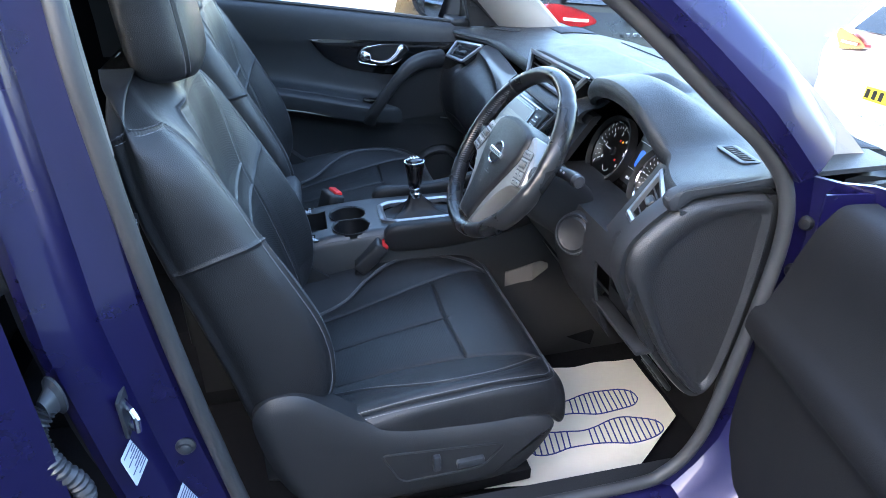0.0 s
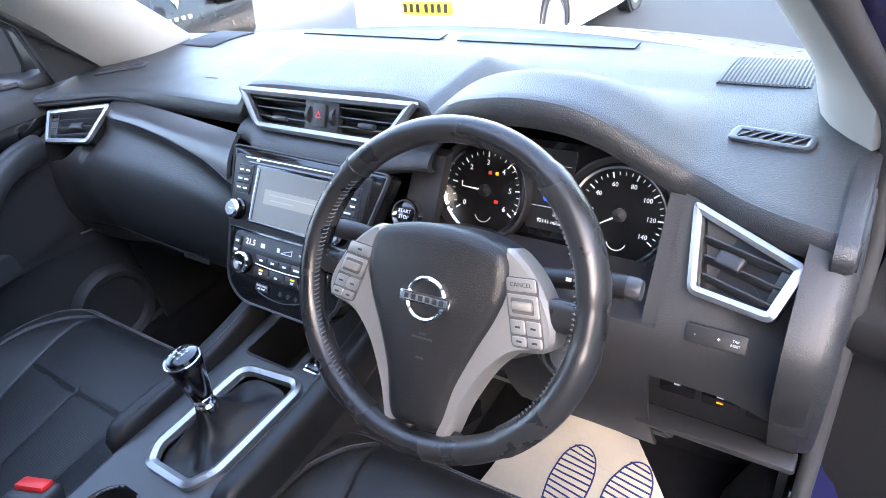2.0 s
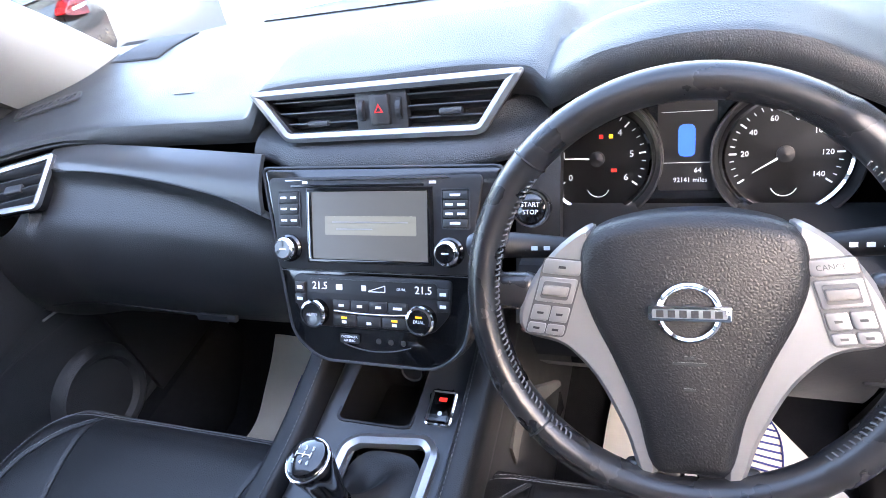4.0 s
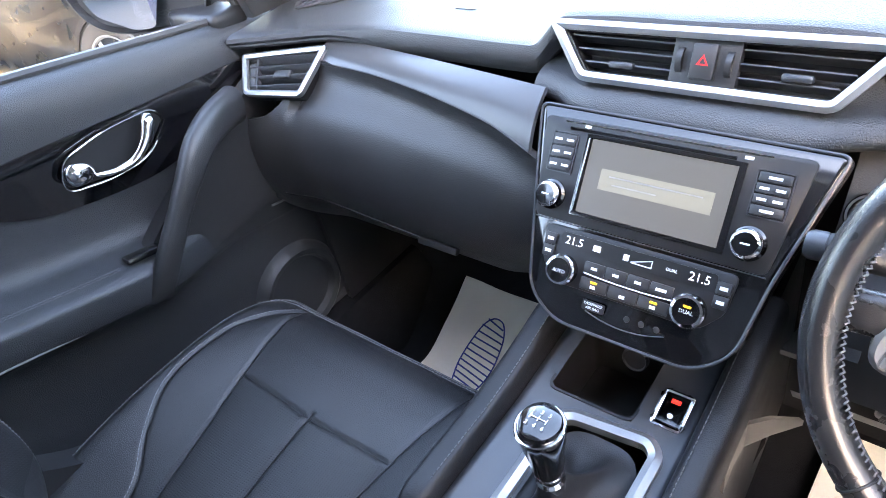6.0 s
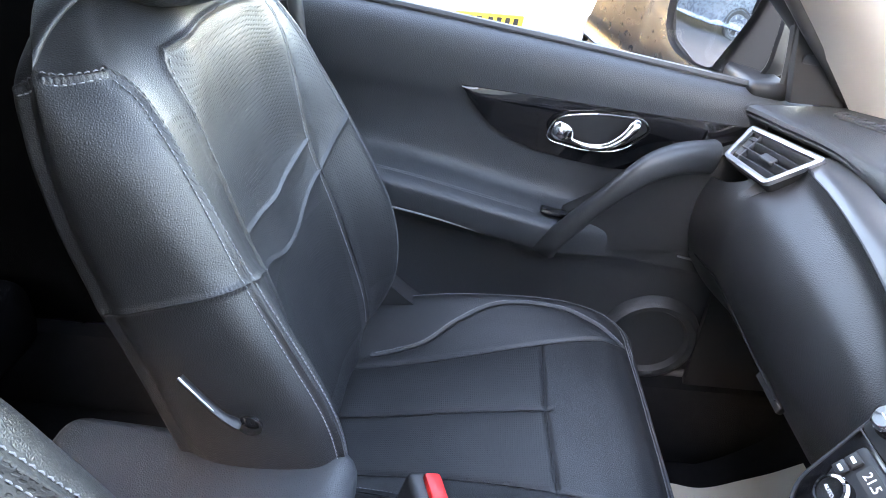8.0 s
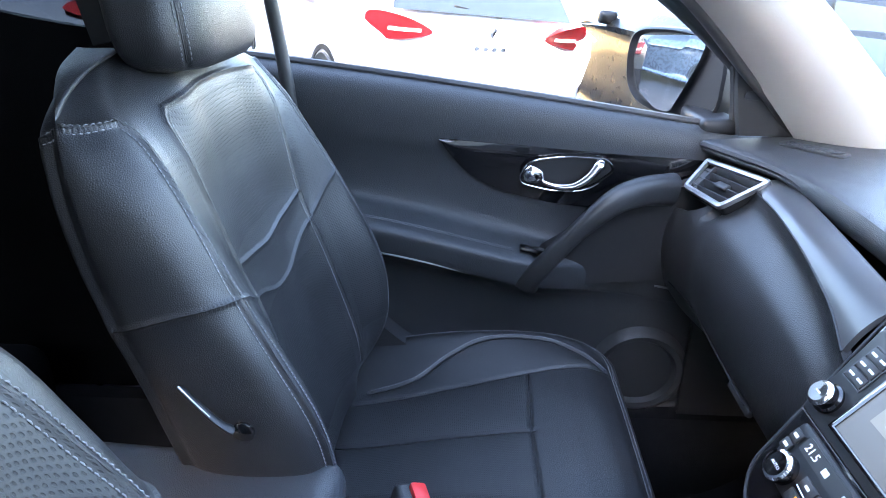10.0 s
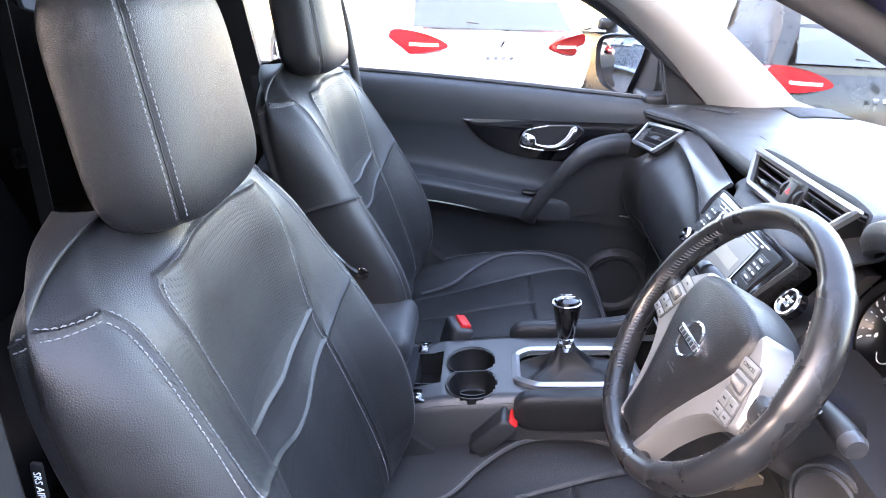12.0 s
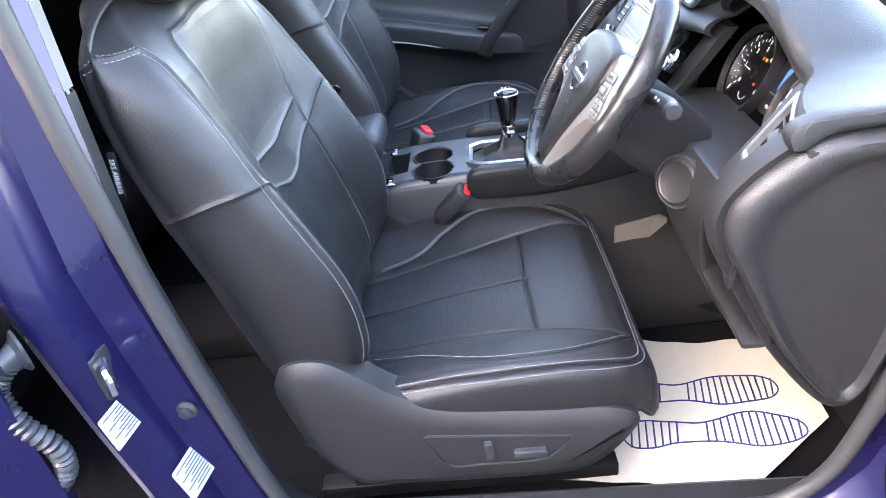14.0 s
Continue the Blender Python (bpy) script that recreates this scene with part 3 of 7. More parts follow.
def seat(name, label, m, driver):
    s = SEAT_PARTS
    root = thing(name, label, "car seat", group="front seats")
    back = part("backrest", s["back"], LEATHER, root, "black leather backrest with stitched bolsters")
    with_perforation(back, lambda c: c.x > -0.085 and ((abs(c.y) < 0.130 + 0.1 * max(0, c.z - 0.95) and (0.60 < c.z < 0.835 or 0.925 < c.z < 1.100)) or (0.158 < abs(c.y) < 0.220 and 0.66 < c.z < 1.06)))
    for g in s["back_seams"]:
        part("backrest_seam", g, BLACK, back)
    for g in s["back_stitch"]:
        part("backrest_stitching", g, THREAD, back, "pale grey stitching")
    cu = part("cushion", s["cushion"], LEATHER, root, "black leather seat cushion")
    with_perforation(cu, lambda c: abs(c.y) < 0.105 + 0.11 * c.x and c.x < 0.352 and c.z > 0.51)
    for g in s["cush_seams"]:
        part("cushion_seam", g, BLACK, cu)
    for g in s["cush_stitch"]:
        part("cushion_stitching", g, THREAD, cu, "pale grey stitching")
    hr = part("headrest", s["headrest"], LEATHER, root, "black leather headrest")
    for g in s["head_seams"]:
        part("headrest_seam", g, BLACK, hr)
    for g in s["head_stitch"]:
        part("headrest_stitching", g, THREAD, hr, "pale grey stitching")
    for w in (-0.06, 0.06):
        part("headrest_post", tube([(-0.10, w, 1.09), (-0.095, w, 1.17)], 0.006, 12), CHROME, root, "chrome post")
        part("post_collar", lathe([(0.017, 0), (0.017, 0.008), (0.010, 0.012)], 20, at(-0.098, w, 1.127)), BLACK, root)
    for w in (-0.2, 0.2):
        part("seat_rail", box(0.52, 0.035, 0.03, 0.004, m=at(0.22, w, 0.315)), BLACK, root)
        part("rail_leg", box(0.06, 0.03, 0.12, 0.004, m=at(0.05, w, 0.375)), BLACK, root)
        part("rail_leg", box(0.06, 0.03, 0.12, 0.004, m=at(0.40, w, 0.375)), BLACK, root)
    part("seat_pan", box(0.48, 0.42, 0.07, 0.02, 3, at(0.22, 0, 0.44)), BLACK, root)
    # plastic side shields: profile in x and z
    prof = [(-0.035, 0.60), (-0.030, 0.645), (0.0, 0.668), (0.045, 0.664), (0.09, 0.628), (0.14, 0.586), (0.20, 0.560), (0.30, 0.542), (0.40, 0.531), (0.465, 0.521), (0.494, 0.500), (0.480, 0.462), (0.442, 0.415), (0.40, 0.393), (0.32, 0.388), (0.10, 0.398), (0.04, 0.415), (-0.005, 0.48)]
    prof = [tuple(q) for q in spline(prof, 68, closed=True)]
    for sd in SIDE:
        g = G()
        ins = shrink(prof, 0.012)
        ins2 = shrink(prof, 0.030)
        rings = [[(x, 0.225 * sd, z) for x, z in prof], [(x, 0.268 * sd, z) for x, z in prof], [(x, 0.279 * sd, z) for x, z in ins], [(x, 0.284 * sd, z) for x, z in ins2]]
        sh = part("side_shield", loft(rings), HARD, root, "black moulded plastic side trim")
        if driver and sd < 0:
            rec = rounded([(0.160, 0.520), (0.195, 0.442), (0.350, 0.440), (0.398, 0.492)], 0.02, 5)
            mm = basis((0, -0.2835, 0), (1, 0, 0), (0, 0, 1), (0, -1, 0))
            part("recess_rim", ring(rec, shrink(rec, 0.004), 0.0022, mm, 0.001), HARD, sh)
            for cx, wd, hh in ((0.262, 0.014, 0.034), (0.325, 0.052, 0.016)):
                part("seat_switch", prism(rounded(rect(wd, hh, cx, 0.478 - 0.014 * (cx > 0.3)), 0.005, 4), 0.010, 0.003, mm), GREY, sh, "seat adjuster switch")
    if driver:
        tm = basis((-0.134, -0.262, 0.978), Vector((-0.13, 0, -0.99)), Vector((0.99, 0, -0.13)), (0, -1, 0))
        tg = part("airbag_tag", prism(rounded(rect(0.060, 0.009), 0.002, 2), 0.003, 0.0005, tm), BLACK, back, "small black sewn tag")
        words("tag_word", "SRS AIRBAG", 0.0085, WHITE, tm @ at(0, 0, 0.0032), tg)
    else:
        lv = part("recliner_lever", tube(spline([(-0.034, -0.276, 0.853), (-0.016, -0.279, 0.833), (0.002, -0.280, 0.813), (0.016, -0.278, 0.801)], 14), [0.0055] * 10 + [0.006, 0.007, 0.007, 0.005], 10, flat=0.6), BLACK, root, "slim recliner lever")
        part("lever_edge", tube(spline([(-0.033, -0.2805, 0.857), (-0.020, -0.2825, 0.842), (-0.004, -0.2835, 0.823)], 10), [0.0014 - 0.0001 * q for q in range(10)], 6), SILVER, lv)
        part("lever_pivot", lathe([(0.012, 0), (0.012, 0.003), (0.009, 0.005), (0.0, 0.0055)], 24, basis((0.024, -0.272, 0.797), (1, 0, 0), (0, 0, 1), (0, -1, 0))), GLOSS, lv)
    for o in [root]:
        o.matrix_world = m
    return root


SEAT_PARTS = build_seat()
seat("driver_seat", "black leather driver's seat with pale stitching and side airbag tag", at(0.3, -0.348, 0, 0, 0, 2) @ at(-0.3, 0, 0), True)
seat("passenger_seat", "black leather front passenger seat with perforated middle panels", at(-0.035, 0.346, 0.037), False)

# ---- steering wheel ----
BUTTON_GAP = mat("button_gap", (0.07, 0.07, 0.07), 0.5, vary=0.1)
WT = radians(33.9)
WU, WN = Vector((math.sin(WT), 0, math.cos(WT))), Vector((-math.cos(WT), 0, math.sin(WT)))
WHEEL = basis((0.473, -0.353, 0.946), (0, -1, 0), WU, WN) @ at(0, 0, 0, 0, 1.5, 1.8) @ Matrix.Diagonal((0.945, 0.935, 0.96, 1))
wheel = thing("steering_wheel", "black leather steering wheel with silver spokes and buttons", "steering wheel")
K = 160
rim_v = []
g = G()
for i in range(K):
    q = 2 * math.pi * i / K
    grip = 1.0 + 0.10 * (abs(abs(math.degrees(q) - 180) - 150) < 22)
    for j in range(18):
        p = 2 * math.pi * j / 18
        rr = 0.172 + 0.0150 * grip * math.cos(p)
        g.v.append((rr * math.cos(q), rr * math.sin(q), 0.0180 * grip * math.sin(p)))
for i in range(K):
    for j in range(18):
        g.f.append((i * 18 + j, i * 18 + (j + 1) % 18, ((i + 1) % K) * 18 + (j + 1) % 18, ((i + 1) % K) * 18 + j))
rim = part("rim", G().add(g, WHEEL), WHEEL_LEATHER, wheel, "stitched black leather rim")
for a in (43, 137, -44, -136):
    q = radians(a)
    ringp = [(0, 0, 0)] * 0
    pts = [((0.172 + 0.0153 * math.cos(t)) * math.cos(q), (0.172 + 0.0153 * math.cos(t)) * math.sin(q), 0.0183 * math.sin(t)) for t in np.linspace(0, 2 * math.pi, 28, endpoint=False)]
    part("rim_seam", G().add(tube(pts, 0.0011, 6, closed=True), WHEEL), BLACK, rim)
for a0, a1 in ((140, 232), (-52, 40)):
    sg = G()
    for a in np.arange(a0, a1, 1.9):
        q0, q1 = radians(a), radians(a + 1.0)
        r0 = 0.1572
        sg.add(tube([(r0 * math.cos(q0), r0 * math.sin(q0), 0.006), ((r0 - 0.0012) * math.cos((q0 + q1) / 2), (r0 - 0.0012) * math.sin((q0 + q1) / 2), 0.010), (r0 * math.cos(q1) * 1.008, r0 * math.sin(q1) * 1.008, 0.0135)], 0.0008, 5))
    part("rim_stitching", G().add(sg, WHEEL), DARK_THREAD, rim)
# airbag cover: wide top, narrowing to the foot
pad = [(-0.080, 0.052), (-0.045, 0.066), (0, 0.070), (0.045, 0.066), (0.080, 0.052), (0.087, 0.018), (0.080, -0.015), (0.062, -0.055), (0.045, -0.098), (0.031, -0.150), (0.0, -0.154), (-0.031, -0.150), (-0.045, -0.098), (-0.062, -0.055), (-0.080, -0.015), (-0.087, 0.018)]
pad = [tuple(p) for p in spline(pad, 84, closed=True)]
rings = []
for k, (d, h) in enumerate(((0, -0.05), (0, 0.002), (0.003, 0.009), (0.008, 0.0130), (0.014, 0.0150))):
    o = shrink(pad, d) if d else pad
    rings.append([(x, y, h - 0.05 * max(0, -y) * 0.7 + (0.001 if y > 0 else 0)) for x, y in o])
part("airbag_cover", G().add(loft(rings), WHEEL), HUB, wheel, "grained black hub cover")
for s in SIDE:
    sp = [(0.076, 0.058), (0.100, 0.046), (0.123, 0.020), (0.139, -0.012), (0.136, -0.034), (0.106, -0.043), (0.090, -0.055), (0.072, -0.078), (0.052, -0.120), (0.040, -0.158), (0.026, -0.158), (0.036, -0.105), (0.055, -0.055), (0.072, -0.015), (0.078, 0.02)]
    sp = [(x * s, y) for x, y in sp]
    sp = [tuple(p) for p in spline(sp, 70, closed=True)]
    rings = [[(x, y, -0.03) for x, y in sp], [(x, y, 0.003 - 0.035 * max(0, -y)) for x, y in sp], [(x, y, 0.008 - 0.035 * max(0, -y)) for x, y in shrink(sp, 0.004)]]
    spoke = part("spoke", G().add(loft(rings), WHEEL), SPOKE, wheel, "satin silver spoke with buttons")
    part("spoke_arm", G().add(box(0.05, 0.034, 0.022, 0.010, 3, at(0.148 * s, 0.002, -0.006)), WHEEL), WHEEL_LEATHER, wheel)
    part("spoke_foot", G().add(box(0.05, 0.03, 0.016, 0.007, 3, at(0.03 * s, -0.163, -0.010)), WHEEL), WHEEL_LEATHER, wheel)
    # button block leans outwards towards its foot
    SKEW = Matrix(((1, -0.30 * s, 0, 0), (0.10 * s, 1, 0, 0), (0, 0, 1, 0), (0, 0, 0, 1)))
    BT = WHEEL @ at(0.107 * s, 0.000, 0) @ SKEW
    part("button_well", prism(rounded(rect(0.0345, 0.068), 0.005, 3), 0.0014, 0, BT @ at(0, -0.001, 0.0072)), BUTTON_GAP, spoke)
    for yy, hh, split in ((0.0255, 0.0135, False), (0.0055, 0.0225, False), (-0.0150, 0.0145, True), (-0.0285, 0.0100, True)):
        for hx in ((-1, 1) if split else (0,)):
            w2 = 0.0325 / (2 if hx else 1) - 0.0010
            cx = hx * (w2 / 2 + 0.0005)
            bb = part("wheel_button", prism(rounded(rect(w2, hh - 0.0010, cx, yy), 0.0022, 3), 0.0028, 0.0009, BT @ at(0, 0, 0.0075)), SPOKE, spoke)
            if split:
                part("button_mark", box(0.0055, 0.0020, 0.0004, m=BT @ at(cx, yy, 0.0104)), HARD, bb)
            elif s > 0 and hh < 0.02:
                words("button_word", "CANCEL", 0.0060, HARD, BT @ at(0, yy, 0.0104), bb)
            elif hh < 0.02:
                part("button_mark", box(0.0060, 0.0022, 0.0004, m=BT @ at(0, yy, 0.0104)), HARD, bb)
    rl = part("wheel_roller", prism(rounded(rect(0.0235, 0.0150, 0, 0.0055), 0.002, 2), 0.0012, 0, BT @ at(0, 0, 0.0103)), BUTTON_GAP, spoke)
    part("roller_bar", G().add(box(0.0215, 0.0085, 0.0050, 0.0018, 2, at(0, 0.0055, 0.0120)), BT), PALE_GREY, rl)
ringo = [(0.0245 * math.cos(t), 0.0245 * math.sin(t)) for t in np.linspace(0, 2 * math.pi, 48, endpoint=False)]
ringi = [(x * 0.83, y * 0.83) for x, y in ringo]
emblem = part("emblem", ring(ringo, ringi, 0.003, WHEEL @ at(0, -0.010, 0.0155), 0.0015), CHROME, wheel, "chrome ring badge with a bar")
part("emblem_bar", prism(rounded(rect(0.062, 0.0125, 0, -0.010), 0.002, 2), 0.0055, 0.001, WHEEL @ at(0, 0, 0.0155)), CHROME, emblem)
part("emblem_bar_field", prism(rounded(rect(0.055, 0.0075, 0, -0.010), 0.001, 2), 0.0004, 0, WHEEL @ at(0, 0, 0.0211)), SILVER, emblem)
for k in range(6):
    part("emblem_stroke", box(0.0055, 0.0058, 0.0006, 0.0002, 1, WHEEL @ at(-0.0215 + 0.0086 * k, -0.010, 0.0216)), HARD, emblem)
for x, y, w in ((0, -0.048, 0.008), (0, -0.053, 0.026), (0, -0.075, 0.009)):
    part("cover_mark", box(w, 0.0022, 0.0004, m=WHEEL @ at(x, y, 0.0152 + 0.035 * y)), GREY, emblem, "small embossed mark")
# column shroud and stalks
col = thing("steering_column", "black plastic steering column shroud with two stalks", "steering column")
rings = []
for d, a, b in ((-0.03, 0.062, 0.058), (-0.06, 0.070, 0.062), (-0.12, 0.072, 0.066), (-0.20, 0.066, 0.062)):
    rings.append([(a * math.copysign(abs(math.cos(t)) ** 0.7, math.cos(t)), b * math.copysign(abs(math.sin(t)) ** 0.7, math.sin(t)) - 0.012 + d * 0.12, d) for t in np.linspace(0, 2 * math.pi, 40, endpoint=False)])
part("shroud", G().add(loft(rings), WHEEL), HARD, col)
for s in SIDE:
    pts = spline([(0.05 * s, 0.02, -0.075), (0.10 * s, 0.030, -0.070), (0.150 * s, 0.036, -0.060), (0.188 * s, 0.038, -0.052)], 12)
    st = part("stalk", G().add(tube(pts, [0.013, 0.0125, 0.012, 0.0115, 0.011, 0.011, 0.0115, 0.012, 0.0125, 0.013, 0.013, 0.0115], 16, flat=0.8), WHEEL), BLACK, col, "black column stalk")
    part("stalk_end", G().add(lathe([(0.0125, 0), (0.0125, 0.010), (0.010, 0.015), (0.0, 0.016)], 20), WHEEL @ basis((0.186 * s, 0.038, -0.052), (0, 0, 1), (0, 1, 0), (s, 0, 0.2))), GREY, st)
    for k in range(4):
        part("stalk_mark", G().add(box(0.006, 0.004, 0.0006, m=at((0.125 + 0.012 * k) * s, 0.034, -0.0515)), WHEEL), WHITE, st)

# ---- dashboard ----
dash = thing("dashboard", "black soft-touch dashboard with silver-framed vents and gloss trim", "dashboard")
XE = table([-0.70, -0.65, -0.60, -0.54, -0.50, -0.43, -0.36, -0.28, -0.22, -0.19, -0.15, 0.0, 0.12, 0.17, 0.22, 0.35, 0.50, 0.57, 0.63, 0.70], [0.620, 0.632, 0.655, 0.690, 0.684, 0.676, 0.674, 0.677, 0.690, 0.712, 0.722, 0.720, 0.716, 0.706, 0.704, 0.706, 0.700, 0.684, 0.655, 0.622])
HOOD = table([-0.56, -0.532, -0.50, -0.478, -0.45, -0.423, -0.364, -0.30, -0.26, -0.225, -0.20, -0.17], [0.0, 0.004, 0.024, 0.038, 0.055, 0.066, 0.075, 0.070, 0.059, 0.040, 0.021, 0.0])


def dash_z(x, y):
    base = 0.988 + 0.010 * smooth01((x - 0.60) / 0.25) - 0.012 * smooth01((x - 0.95) / 0.15) + 0.004 * smooth01((abs(y) - 0.55) / 0.15)
    hood = HOOD(y) * (1 - smooth01((x - 0.74) / (0.16))) if -0.56 < y < -0.17 else 0.0
    pd = 0.036 * smooth01((0.215 - abs(y + 0.02)) / 0.045) * smooth01((0.97 - x) / 0.10)
    return base + max(hood, pd)


ny, nx = 220, 60
rows = []
for y in np.linspace(-0.70, 0.70, ny):
    xe = float(XE(y))
    far = 1.10 - 0.10 * smooth01((abs(y) - 0.35) / 0.35)
    r = []
    zt = dash_z(xe + 0.014, y)
    lk = 1 - 0.5 * float(smooth01((y - 0.42) / 0.12))
    r.append((xe + 0.018, y, zt - 0.034 * lk))
    r.append((xe + 0.004, y, zt - 0.030 * lk))
    r.append((xe, y, zt - 0.020 * lk))
    r.append((xe + 0.002, y, zt - 0.008 * lk))
    r.append((xe + 0.006, y, zt - 0.002))
    for x in np.linspace(xe + 0.014, far, nx):
        r.append((x, y, dash_z(x, y)))
    rows.append(r)
part("top_pad", slab(rows, (0.004, 0, -0.008)), SOFT, dash, "grained soft top with instrument hood")


def sheet_y(f, y0, y1, z0, z1, ny=30, nz=30, thick=0.006):
    """A fascia sheet x = f(y, z)."""
    return slab([[(f(y, z), y, z) for z in np.linspace(z0, z1, nz)] for y in np.linspace(y0, y1, ny)], (thick, 0, 0))


FX = table([0.46, 0.55, 0.62, 0.70, 0.76, 0.80, 0.844, 0.90, 0.96, 0.99], [0.74, 0.68, 0.635, 0.600, 0.588, 0.588, 0.600, 0.642, 0.686, 0.708])


def fascia(y, z):
    return float(FX(z)) - 0.02 * float(smooth01((abs(y) - 0.60) / 0.1))


part("driver_fascia", sheet_y(fascia, -0.695, -0.535, 0.795, 0.972, 20, 40), HARD, dash, "black lower fascia beside the wheel")
part("knee_panel", sheet_y(fascia, -0.535, -0.340, 0.62, 0.850, 24, 30), HARD, dash, "black panel below the instruments")
part("knee_panel", sheet_y(fascia, -0.338, -0.175, 0.705, 0.850, 20, 22), HARD, dash, "black panel beside the steering column")
part("cluster_shelf", slab([[(fascia(y, 0.850) + k * 0.03, y, 0.850 - 0.002 * k) for k in range(5)] for y in np.linspace(-0.535, -0.175, 10)], (0, 0, -0.006)), HARD, dash)
part("cluster_surround", slab([[(0.700 + 0.06 * u, y, 0.85 + u * (dash_z(0.70, y) - 0.86)) for u in np.linspace(0, 1, 8)] for y in (-0.536, -0.531)], (0.004, 0, 0)), HARD, dash)
part("cowl_side", slab([[(fascia(y, z) + 0.006, y, z) for z in np.linspace(0.80, 0.985, 14)] for y in np.linspace(-0.575, -0.518, 7)], (0.01, 0, 0)), HARD, dash, "black strip between dials and vent")
part("under_cover", slab([[(0.650 + 0.13 * u, y, 0.690 - 0.075 * u) for u in np.linspace(0, 1, 6)] for y in np.linspace(-0.640, -0.140, 14)], (0.004, 0, -0.012)), PALE_GREY, dash, "pale grey cover under the fascia")
part("column_flap", slab([[(0.640 + 0.03 * u, y, 0.640 - 0.045 * u) for u in np.linspace(0, 1, 4)] for y in np.linspace(-0.335, -0.160, 8)], (0.004, 0, -0.004)), PALE_GREY, dash)
CAP = basis((0.580, -0.452, 0.808), Vector((0.545, -0.838, 0)).normalized(), Vector((0.24, 0.157, 0.958)).normalized(), Vector((-0.803, -0.523, 0.286)).normalized())
part("cap_groove", lathe([(0.046, -0.030), (0.040, 0.0), (0.036, 0.0025), (0.0325, 0.0025)], 40, CAP, cap=False), BLACK, dash)
part("cap_rim", tube([CAP @ Vector((0.0375 * math.cos(t), 0.0375 * math.sin(t), 0.002)) for t in np.linspace(0, 2 * math.pi, 48, endpoint=False)], 0.0022, 6, closed=True), GREY, dash)
# console side in a paler plastic, for the warm light falling there
part("console_flank", slab([[(x, y, z0 + (z1 - z0) * u) for u in np.linspace(0, 1, 4)] for x, y, z0, z1 in ((0.560, -0.124, 0.500, 0.540), (0.600, -0.122, 0.505, 0.548), (0.633, -0.124, 0.508, 0.556), (0.643, -0.150, 0.540, 0.575), (0.650, -0.180, 0.574, 0.584))], (0.002, 0.006, 0)), PALE_GREY, dash, "flank below the fascia, pale for the light on it")
part("round_cap", lathe([(0.033, 0), (0.033, 0.004), (0.030, 0.007), (0.027, 0.005), (0.0, 0.006)], 40, CAP), HARD, dash, "round plastic airbag cap")

# instrument cluster
CU, CN = Vector((0.42, 0, 0.907)), Vector((-0.907, 0, 0.42))
CLUST = basis((0.757, -0.342, 0.890), (0, -1, 0), CU, CN)
clu = thing("instrument_cluster", "instrument cluster with two round dials and a lit centre display", "instrument cluster")
part("panel", prism(rounded(rect(0.35, 0.150, 0, 0.0), 0.05, 6), 0.004, 0, CLUST @ at(0, 0, -0.006)), GLOSS, clu)
for s, top, nums in ((-1, 6, ("0", "1", "2", "3", "4", "5", "6")), (1, 7, ("", "20", "40", "60", "80", "100", "120", "140"))):
    c = CLUST @ at(0.099 * s, -0.006, 0) @ Matrix.Diagonal((1.1, 1.1, 1, 1))
    dl = part("dial", lathe([(0.0, 0.0), (0.055, 0.0)], 48, c), DIAL, clu, "black dial with white figures")
    part("dial_ring", lathe([(0.054, 0.0), (0.0545, 0.012), (0.057, 0.014), (0.060, 0.010), (0.061, 0.0)], 64, c, cap=False), CHROME, dl, "chrome dial ring")
    part("dial_tunnel", lathe([(0.0605, 0.004), (0.063, 0.014), (0.066, 0.020), (0.068, 0.020), (0.068, 0.0)], 56, c, cap=False), HARD, dl, "deep black dial cowl")
    for k in range(len(nums)):
        a = radians(215 - k * 250 / (len(nums) - 1))
        mm = c @ at(0.047 * math.cos(a), 0.047 * math.sin(a), 0.0012) @ at(0, 0, 0, 0, 0, math.degrees(a))
        part("tick", box(0.007, 0.0016, 0.0006, m=mm), GLOW_WHITE, dl)
        if k < len(nums) - 1:
            for j in (1, 2, 3):
                a2 = a - radians(250 / (len(nums) - 1)) * j / 4
                part("tick", box(0.004, 0.0008, 0.0006, m=c @ at(0.048 * math.cos(a2), 0.048 * math.sin(a2), 0.0012) @ at(0, 0, 0, 0, 0, math.degrees(a2))), GLOW_WHITE, dl)
        if nums[k]:
            words("numeral", nums[k], 0.0095 if s < 0 else 0.0075, GLOW_WHITE, c @ at(0.036 * math.cos(a), 0.036 * math.sin(a), 0.001), dl)
    a = radians(178 if s < 0 else 212)
    part("needle", tube([c @ Vector((0, 0, 0.004)), c @ Vector((0.034 * math.cos(a), 0.034 * math.sin(a), 0.004))], [0.0014, 0.0005], 6), GLOW_WHITE, dl)
    part("needle_cap", lathe([(0.008, 0.001), (0.008, 0.006), (0.0, 0.008)], 24, c), BLACK, dl)
    arc = [c @ Vector((0.012 * math.cos(t) + 0.0, -0.030 + 0.012 * math.sin(t), 0.001)) for t in np.linspace(radians(200), radians(340), 12)]
    part("small_gauge", tube(arc, 0.0005, 5), GLOW_WHITE, dl)
c = CLUST
disp = part("centre_display", prism(rounded(rect(0.062, 0.110, 0, 0.010), 0.003, 2), 0.001, 0, c @ at(0, 0, 0.0)), DIAL, clu, "small colour display")
part("car_picture", prism(rounded(rect(0.018, 0.036, 0, 0.012), 0.007, 4), 0.0005, 0, c @ at(0, 0, 0.0015)), GLOW_BLUE, disp, "blue car picture")
